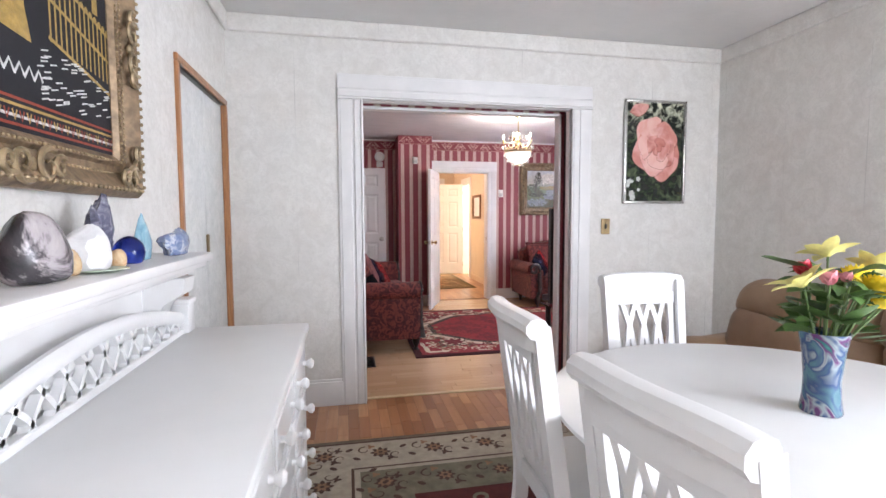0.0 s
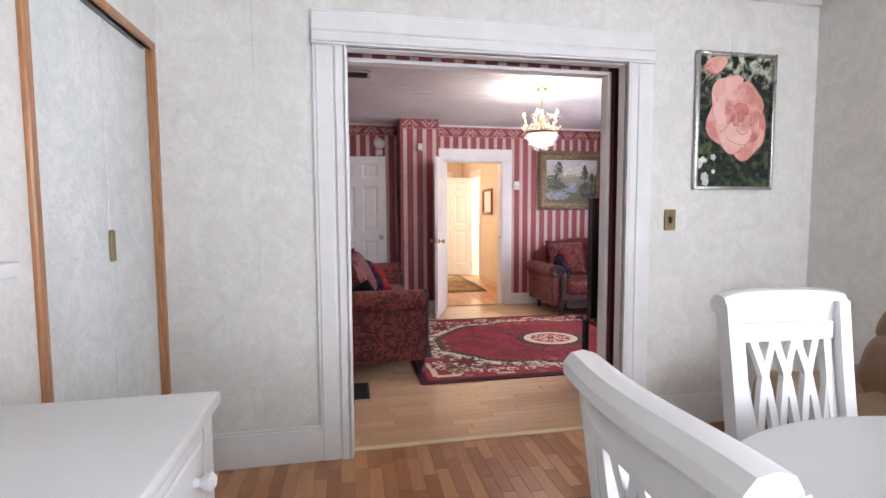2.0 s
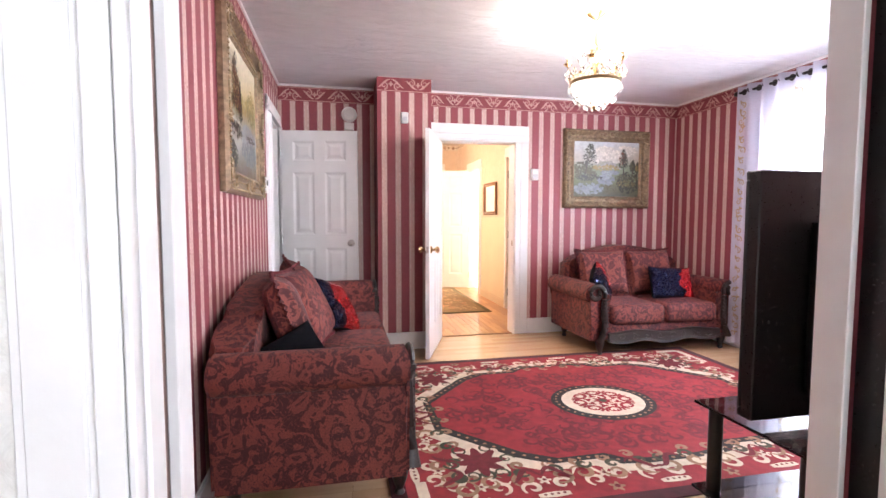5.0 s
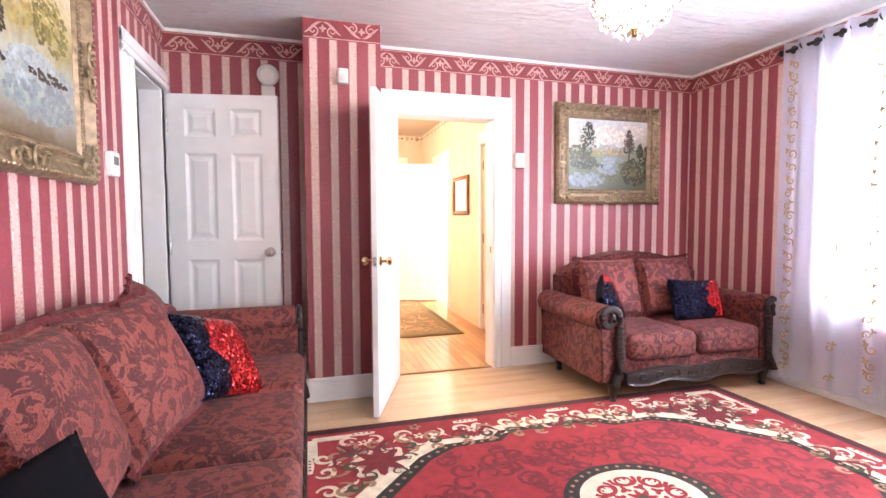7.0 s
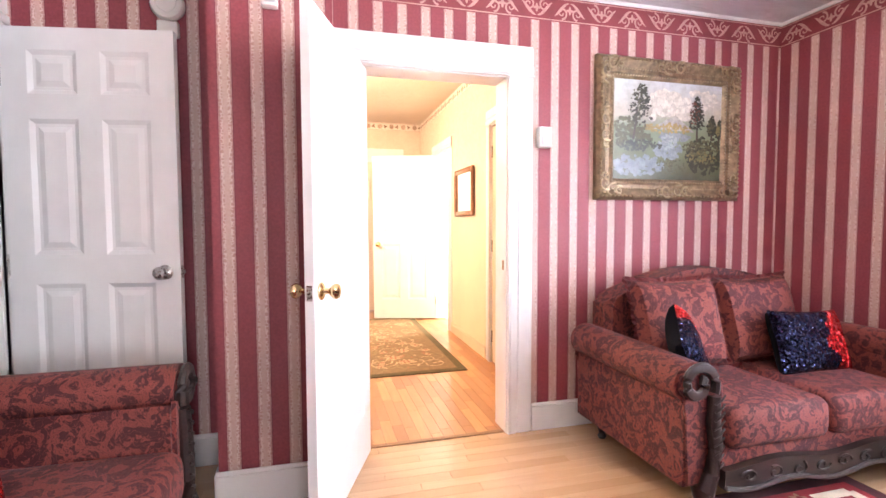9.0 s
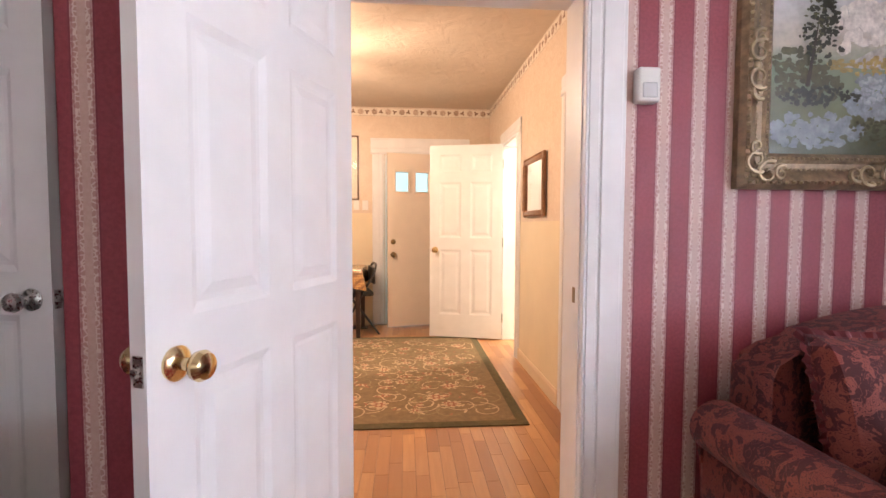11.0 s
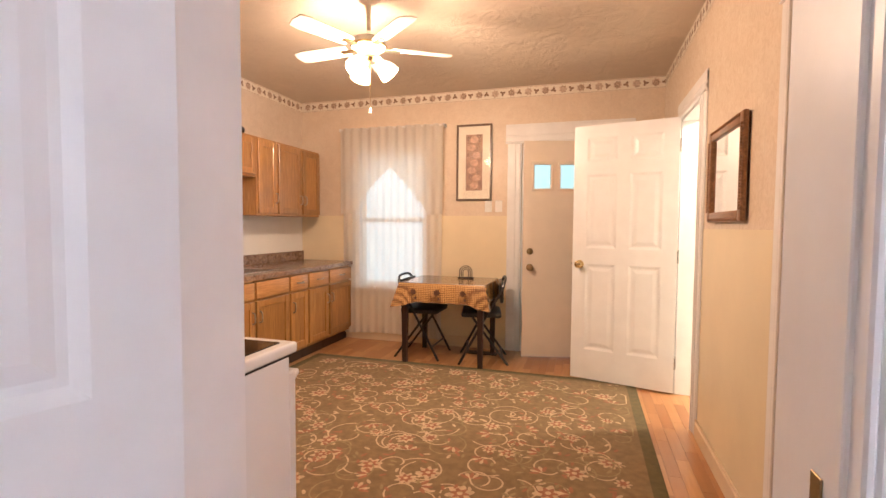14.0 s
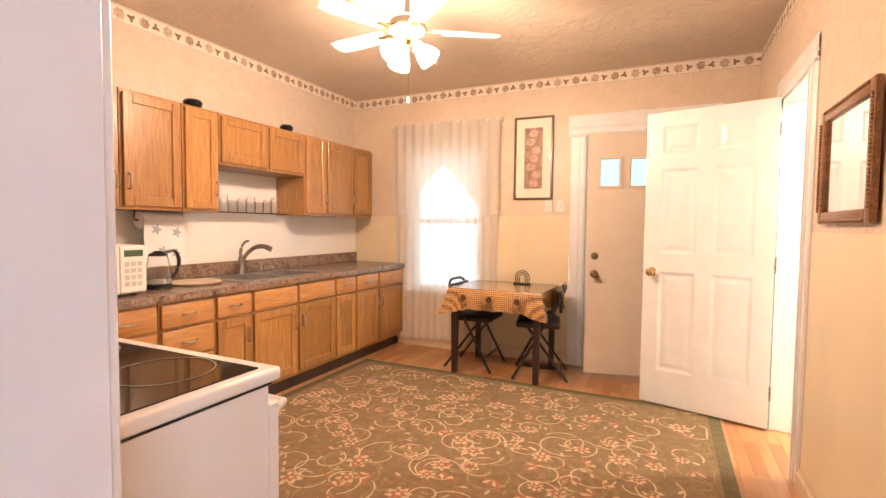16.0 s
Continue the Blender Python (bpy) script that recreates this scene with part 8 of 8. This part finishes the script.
for i, f in enumerate((0.18, 0.46, 0.76)):
    b2 = bmesh.new()
    disc(b2, 0, 0, 0.026, 0, petals=7, depth=0.25)
    disc(b2, 0.02, -0.055, 0.013, 0, petals=5, depth=0.3)
    part("flower_print", move(b2, on_wall(TX0 + (TX1 - TX0) * f, TY0 - 0.022, 0.66, 0)), FLOWERB, tc, "", False)
nh = thing("napkin_holder", pose(0.83, 11.12, 0.7385), "dark arched metal napkin holder on the table", "napkin holder")
for r_ in (0.062, 0.045, 0.028):
    part("arch", tube(bmesh.new(), [(-r_, 0, 0.01), (-r_, 0, 0.06)] + [(r_ * math.cos(math.pi - math.pi * i / 12), 0, 0.06 + r_ * math.sin(math.pi * i / 12)) for i in range(13)] + [(r_, 0, 0.01)], 0.004, 6), DARK_METAL, nh)
part("tray", B((-0.075, -0.03, 0, 0.075, 0.03, 0.012), bevel=0.003), DARK_METAL, nh)


def folding_chair(m):
    th = thing("folding_chair", m, "black metal folding chair with padded seat", "chair", "folding chairs")
    hw = 0.20
    for s in (-1, 1):
        part("front_leg", tube(bmesh.new(), bent([(s * hw, -0.24, 0.0), (s * hw, 0.0, 0.44), (s * hw, 0.13, 0.66), (s * (hw - 0.02), 0.16, 0.735)], 5), 0.012, 8), BLACK, th)
        part("rear_leg", tube(bmesh.new(), [(s * (hw - 0.02), 0.20, 0.0), (s * (hw - 0.02), -0.12, 0.43)], 0.011, 8), BLACK, th)
    part("back_hoop", tube(bmesh.new(), bent([(-hw + 0.02, 0.16, 0.735), (-hw * 0.5, 0.175, 0.772), (hw * 0.5, 0.175, 0.772), (hw - 0.02, 0.16, 0.735)], 5), 0.012, 8), BLACK, th)
    part("back_pad", B((-hw + 0.005, 0.125, 0.56, hw - 0.005, 0.155, 0.742), bevel=0.012, seg=3), BLACK, th)
    part("seat", B((-hw + 0.01, -0.22, 0.425, hw - 0.01, 0.14, 0.475), bevel=0.02, seg=3), plain("black_vinyl", (0.018, 0.018, 0.02), 0.5) if "black_vinyl" not in bpy.data.materials else bpy.data.materials["black_vinyl"], th)
    part("cross_bar", tube(bmesh.new(), [(-hw, -0.17, 0.12), (hw, -0.17, 0.12)], 0.009, 8), BLACK, th)
    part("rear_bar", tube(bmesh.new(), [(-hw + 0.02, 0.15, 0.07), (hw - 0.02, 0.15, 0.07)], 0.009, 8), BLACK, th)
    return th


fc1 = folding_chair(pose(1.06, 10.98, 0, 0, 0, -90 + 12))
copy_thing(fc1, pose(0.42, 10.98, 0, 0, 0, 90))
rg = thing("floor_register", pose(0.98, 11.18, 0), "dark metal floor register near the wall", "vent")
part("frame", B((-0.16, -0.06, 0.0005, 0.16, 0.06, 0.006), bevel=0.002), DARK_METAL, rg)
for i in range(14):
    part("slat", B((-0.145 + i * 0.0215, -0.045, 0.006, -0.135 + i * 0.0215, 0.045, 0.009)), BLACK, rg)

# ---- lace curtain ----
lcu = thing("lace_curtain", pose(-0.60, KY1 - 0.06, 0.08), "cream sheer lace curtain with swag valance over the window", "curtain")
part("panel", cloth(1.12, 2.16, 0.085, 0.014, 150, seed=9), LACE, lcu)
bm = cloth(1.16, 0.92, 0.10, 0.016, 120, seed=4)
for v in bm.verts:
    u = v.co.x / 1.16
    t = v.co.z / 0.92
    arch = 0.50 * max(0.0, 1 - abs(u - 0.5) / 0.36) ** 0.8
    v.co.z = 0.92 - (1 - t) * (0.92 - arch)
    v.co.z += 1.28
    v.co.x -= 0.02
    v.co.y -= 0.03
part("valance", bm, LACE, lcu, "gathered lace swag valance")
part("rod", tube(bmesh.new(), [(-0.03, -0.012, 2.185), (1.15, -0.012, 2.185)], 0.009, 8), TRIM, lcu)
for x in (-0.025, 1.145):
    part("rod_bracket", B((x - 0.008, -0.02, 2.17, x + 0.008, 0.06, 2.2)), TRIM, lcu)

# ---- pictures, mirror, switches ----
kf = thing("framed_print", on_wall(0.845, KY1 - 0.003, 1.885, 0), "tall framed print of fruit with cream mat", "picture")
FW, FH = 0.365, 0.765
part("frame", B((-FW / 2, -FH / 2, 0, -FW / 2 + 0.02, FH / 2, 0.02), (FW / 2 - 0.02, -FH / 2, 0, FW / 2, FH / 2, 0.02), (-FW / 2 + 0.02, FH / 2 - 0.02, 0, FW / 2 - 0.02, FH / 2, 0.02), (-FW / 2 + 0.02, -FH / 2, 0, FW / 2 - 0.02, -FH / 2 + 0.02, 0.02), bevel=0.004), wood("walnut_frame", (0.09, 0.045, 0.02), (0.20, 0.11, 0.05), 1), kf)
part("mat", B((-FW / 2 + 0.018, -FH / 2 + 0.018, 0.002, FW / 2 - 0.018, FH / 2 - 0.018, 0.006)), plain("cream_mat", (0.72, 0.64, 0.52), 0.8, vary=0.03), kf)
part("print", B((-0.085, -0.28, 0.006, 0.085, 0.28, 0.008)), plain("sepia_print", (0.30, 0.17, 0.11), 0.6, vary=0.5, scale=18), kf)
fr = bmesh.new()
for i in range(7):
    blot(fr, 0.03 * math.sin(i * 2.1), -0.23 + 0.076 * i, 0.042, 0.034, i, 0.0084 + 0.0002 * i, 18, 0.12)
part("fruit", fr, plain("sepia_fruit", (0.52, 0.32, 0.22), 0.6, vary=0.4, scale=30), kf, "", False)
part("glazing", B((-FW / 2 + 0.02, -FH / 2 + 0.02, 0.012, FW / 2 - 0.02, FH / 2 - 0.02, 0.014)), GLASS, kf).visible_shadow = False
mr = thing("wall_mirror", on_wall(KX1 - 0.008, 9.25, 1.513, -90), "rectangular wall mirror in a beaded brown wooden frame", "mirror")
MW, MH = 0.59, 0.475
BROWN = wood("brown_frame_wood", (0.20, 0.09, 0.04), (0.36, 0.18, 0.08), 0)
part("frame", B((-MW / 2, -MH / 2, 0, -MW / 2 + 0.05, MH / 2, 0.025), (MW / 2 - 0.05, -MH / 2, 0, MW / 2, MH / 2, 0.025), (-MW / 2 + 0.05, MH / 2 - 0.05, 0, MW / 2 - 0.05, MH / 2, 0.025), (-MW / 2 + 0.05, -MH / 2, 0, MW / 2 - 0.05, -MH / 2 + 0.05, 0.025), bevel=0.008, seg=2), BROWN, mr)
bm = bmesh.new()
for i in range(36):
    for sy in (-1, 1):
        bmesh.ops.create_icosphere(bm, subdivisions=1, radius=0.008, matrix=Matrix.Translation((-MW / 2 + 0.05 + (MW - 0.1) * (i + 0.5) / 36, sy * (MH / 2 - 0.012), 0.025)))
for i in range(28):
    for sx in (-1, 1):
        bmesh.ops.create_icosphere(bm, subdivisions=1, radius=0.008, matrix=Matrix.Translation((sx * (MW / 2 - 0.012), -MH / 2 + 0.05 + (MH - 0.1) * (i + 0.5) / 28, 0.025)))
tagged(part("beading", bm, BROWN, mr), kind="stuff")
part("glass", B((-MW / 2 + 0.045, -MH / 2 + 0.045, 0.006, MW / 2 - 0.045, MH / 2 - 0.045, 0.010)), MIRROR, mr)
for x in (0.995, 1.10):
    sw = thing("light_switch", on_wall(x, KY1 - 0.002, 1.445, 0), "cream plastic light switch plate beside the back door", "switch", "kitchen switches")
    part("plate", B((-0.036, -0.058, 0, 0.036, 0.058, 0.006), bevel=0.003), WHITE_PLASTIC, sw)
    part("toggle", B((-0.006, -0.012, 0.005, 0.006, 0.012, 0.018), bevel=0.002), WHITE_PLASTIC, sw)

# strike plate in the kitchen door jamb
part("strike_plate", B((2.1775, 7.212, 0.935, 2.1802, 7.236, 0.99), bevel=0.001), ANTIQUE, bpy.data.objects["trim_9"])

# ---- ceiling fan ----
fn = thing("ceiling_fan", pose(0.68, 9.28, KZ), "white five blade ceiling fan with three lit glass shades", "ceiling fan")
FANW = plain("fan_white", (0.76, 0.72, 0.64), 0.3, vary=0.04)
part("canopy", lathe(bmesh.new(), [(0, 0), (0.07, 0), (0.066, -0.03), (0.035, -0.055), (0.014, -0.06), (0.014, -0.21), (0, -0.21)], 24), FANW, fn)
LOW_FAN = -0.16
part("motor", lathe(bmesh.new(), [(0, -0.075), (0.04, -0.08), (0.09, -0.10), (0.105, -0.125), (0.10, -0.15), (0.075, -0.165), (0.05, -0.17), (0.048, -0.20), (0, -0.20)], 32, (0, 0, LOW_FAN)), FANW, fn)
part("trim_ring", lathe(bmesh.new(), [(0.098, -0.132), (0.108, -0.136), (0.108, -0.144), (0.098, -0.148)], 32, (0, 0, LOW_FAN)), BRASS, fn)
for k in range(5):
    a = 31 + 72 * k
    m = pose(0, 0, LOW_FAN, 0, 0, a)
    br = part("blade_arm", move(B((0.09, -0.02, -0.158, 0.19, 0.02, -0.152), bevel=0.002), m), BRASS, fn)
    pts = [(0.14, -0.042), (0.18, -0.050), (0.45, -0.062), (0.50, -0.052), (0.515, 0.0), (0.50, 0.052), (0.45, 0.062), (0.18, 0.050), (0.14, 0.042)]
    bm = bmesh.new()
    lo, hi = [bm.verts.new((x, y, -0.003)) for x, y in pts], [bm.verts.new((x, y, 0.003)) for x, y in pts]
    bm.faces.new(lo)
    bm.faces.new(hi)
    for i in range(len(pts)):
        j = (i + 1) % len(pts)
        bm.faces.new((lo[i], lo[j], hi[j], hi[i]))
    part("blade", move(bm, m @ pose(0, 0, -0.148, 11, 0, 0)), FANW, fn)
part("light_fitting", lathe(bmesh.new(), [(0, -0.195), (0.05, -0.2), (0.06, -0.215), (0.04, -0.235), (0, -0.24)], 24, (0, 0, LOW_FAN)), BRASS, fn)
SHADE = glow("lit_glass_shade", (1.0, 0.84, 0.60), 5.0)
for k in range(3):
    a = k * math.tau / 3 + 0.35
    m = pose(0.05 * math.cos(a), 0.05 * math.sin(a), -0.215 + LOW_FAN, 0, 0, math.degrees(a)) @ pose(0, 0, 0, 0, -42, 0)
    sh = part("shade", move(lathe(bmesh.new(), [(0.018, -0.015), (0.024, -0.03), (0.045, -0.055), (0.058, -0.09), (0.062, -0.12), (0.059, -0.12), (0.054, -0.09), (0.04, -0.055), (0.02, -0.032)], 22), m), SHADE, fn, "frosted glass shade, lit warm white")
    sh.visible_shadow = False
part("pull_chain", tube(bmesh.new(), [(0.01, 0.0, -0.36), (0.01, 0.0, -0.66)], 0.0018, 6), BRASS, fn)
part("chain_knob", lathe(bmesh.new(), [(0, -0.70), (0.010, -0.692), (0.008, -0.675), (0.003, -0.662), (0, -0.66)], 12, (0.01, 0, 0)), FANW, fn)

# ---- kitchen wallpaper border with roses ----
KB_C = plain("border_cream", (0.76, 0.69, 0.58), 0.6, vary=0.08)
KB_B = plain("border_brown", (0.26, 0.16, 0.10), 0.6, vary=0.4, scale=60)
KB_P = plain("border_pink", (0.56, 0.42, 0.32), 0.6, vary=0.4, scale=60)


def rose_border(name, m, length):
    h = 0.105
    base = setting(name, move(B((0, 0, 0, length, h, 0.0012)), m), KB_C, "cream wallpaper border with brown roses", "wallpaper border")
    a, b = bmesh.new(), bmesh.new()
    k = int(length / 0.16)
    for i in range(k):
        c = (i + 0.5) * length / k
        disc(b, c, h * 0.5, 0.034, 0.0016, petals=7, depth=0.15)
        ribbon(a, spiral(c, h * 0.5, 0.028, 1.6, i, 1, 20), 0.007, 0.0020)
        disc(a, c + 0.075, h * 0.5, 0.020, 0.0016, petals=3, depth=0.45, turn=i)
    for y in (0.05, 0.95):
        ribbon(b, [(0, h * y), (length, h * y)], 0.005, 0.0016)
    tagged(part("rose_print", move(b, m), KB_P, base, "", False), kind="stuff")
    tagged(part("leaf_print", move(a, m), KB_B, base, "", False), kind="stuff")


KBZ = KZ - 0.108
rose_border("trim_27", on_wall(KX0, KY1 - 0.0015, KBZ, 0), KX1 - KX0)
rose_border("trim_28", on_wall(KX0 + 0.0015, KY0, KBZ, 90), KY1 - KY0)
rose_border("trim_29", on_wall(KX1 - 0.0015, KY1, KBZ, -90), KY1 - KY0)

# ---- olive kitchen rug ----
KR = {n: plain("olive_rug_" + n, c, 0.95, vary=0.25, scale=25, grain=400, bump=0.3) for n, c in (("ground", (0.205, 0.135, 0.066)), ("edge", (0.11, 0.085, 0.036)), ("cream", (0.52, 0.38, 0.24)), ("rust", (0.30, 0.13, 0.07)), ("moss", (0.27, 0.20, 0.10)))}
kr, hx, hy = rug_thing("kitchen_rug", -0.52, 8.36, 2.335, 10.66, "olive green rug with cream and rust floral vines", KR["edge"], 0.008)
layer("ground", flat(bmesh.new(), [(-hx + 0.07, -hy + 0.07), (hx - 0.07, -hy + 0.07), (hx - 0.07, hy - 0.07), (-hx + 0.07, hy - 0.07)]), KR["ground"], kr, 0.0086)
g = {n: bmesh.new() for n in ("cream", "rust", "moss")}
rng = random.Random(21)
inside = lambda x, y: abs(x) < hx - 0.09 and abs(y) < hy - 0.09
for i in range(15):
    for j in range(13):
        x, y = -hx + 0.14 + (2 * hx - 0.28) * (i + 0.5 + rng.uniform(-0.3, 0.3)) / 15, -hy + 0.14 + (2 * hy - 0.28) * (j + 0.5 + rng.uniform(-0.3, 0.3)) / 13
        kind = rng.random()
        if kind < 0.42:
            r_ = rng.uniform(0.032, 0.062)
            disc(g["cream"], x, y, r_, 0, petals=rng.choice((6, 8)), depth=0.25, turn=rng.uniform(0, 3))
            disc(g["rust"], x, y, r_ * 0.62, 0.0008, petals=6, depth=0.3)
            disc(g["cream"], x, y, r_ * 0.25, 0.0016, 8)
        elif kind < 0.7:
            a0 = rng.uniform(0, 6)
            for q in range(5):
                a = a0 + (q - 2) * 0.5
                disc(g["cream" if q % 2 else "rust"], x + 0.04 * math.cos(a), y + 0.04 * math.sin(a), 0.028, 0.0004 + 0.0002 * q, ry=0.011, turn=a)
        s_ = rng.choice((-1, 1))
        pts = [p for p in spiral(x + rng.uniform(-0.1, 0.1), y + rng.uniform(-0.1, 0.1), rng.uniform(0.09, 0.15), 0.8, rng.uniform(0, 6), s_, 26, 0.6) if inside(*p)]
        if len(pts) > 4:
            ribbon(g["moss" if rng.random() < 0.35 else "cream"], pts, 0.009)
        for q in range(3):
            a, rr = rng.uniform(0, 6.28), rng.uniform(0.06, 0.13)
            px, py = x + rr * math.cos(a), y + rr * math.sin(a)
            if inside(px, py):
                disc(g[rng.choice(("cream", "rust", "moss"))], px, py, 0.022, 0.0006, ry=0.009, turn=rng.uniform(0, 3))
for i, (n_, b_) in enumerate(g.items()):
    layer(n_ + "_vine_pattern", b_, KR[n_], kr, 0.0094 + 0.0006 * i)

# ---------------- floors, strip by strip ----------------
floor("floor_1", DX0 - 0.12, DX1 + 0.12, DY0 - 0.12, 3.30, "reddish oak strip laminate dining floor", 0.066, 0.30, 1, (-0.4, 1.7, 2.5, 3.3), FLOOR_D, 0.0)
floor("floor_2", LX0 - 0.12, LX1 + 0.12, 3.30, 7.21, "pale maple strip laminate living room floor", 0.066, 0.62, 0, (0.0, 1.8, 3.3, 4.3), FLOOR_L, 0.0)
floor("floor_3", KX0 - 0.12, KX1 + 0.14, 7.21, KY1 + 0.14, "honey oak strip laminate kitchen floor", 0.066, 0.42, 1, (1.3, 2.6, 7.2, 8.4), FLOOR_K, 0.0)
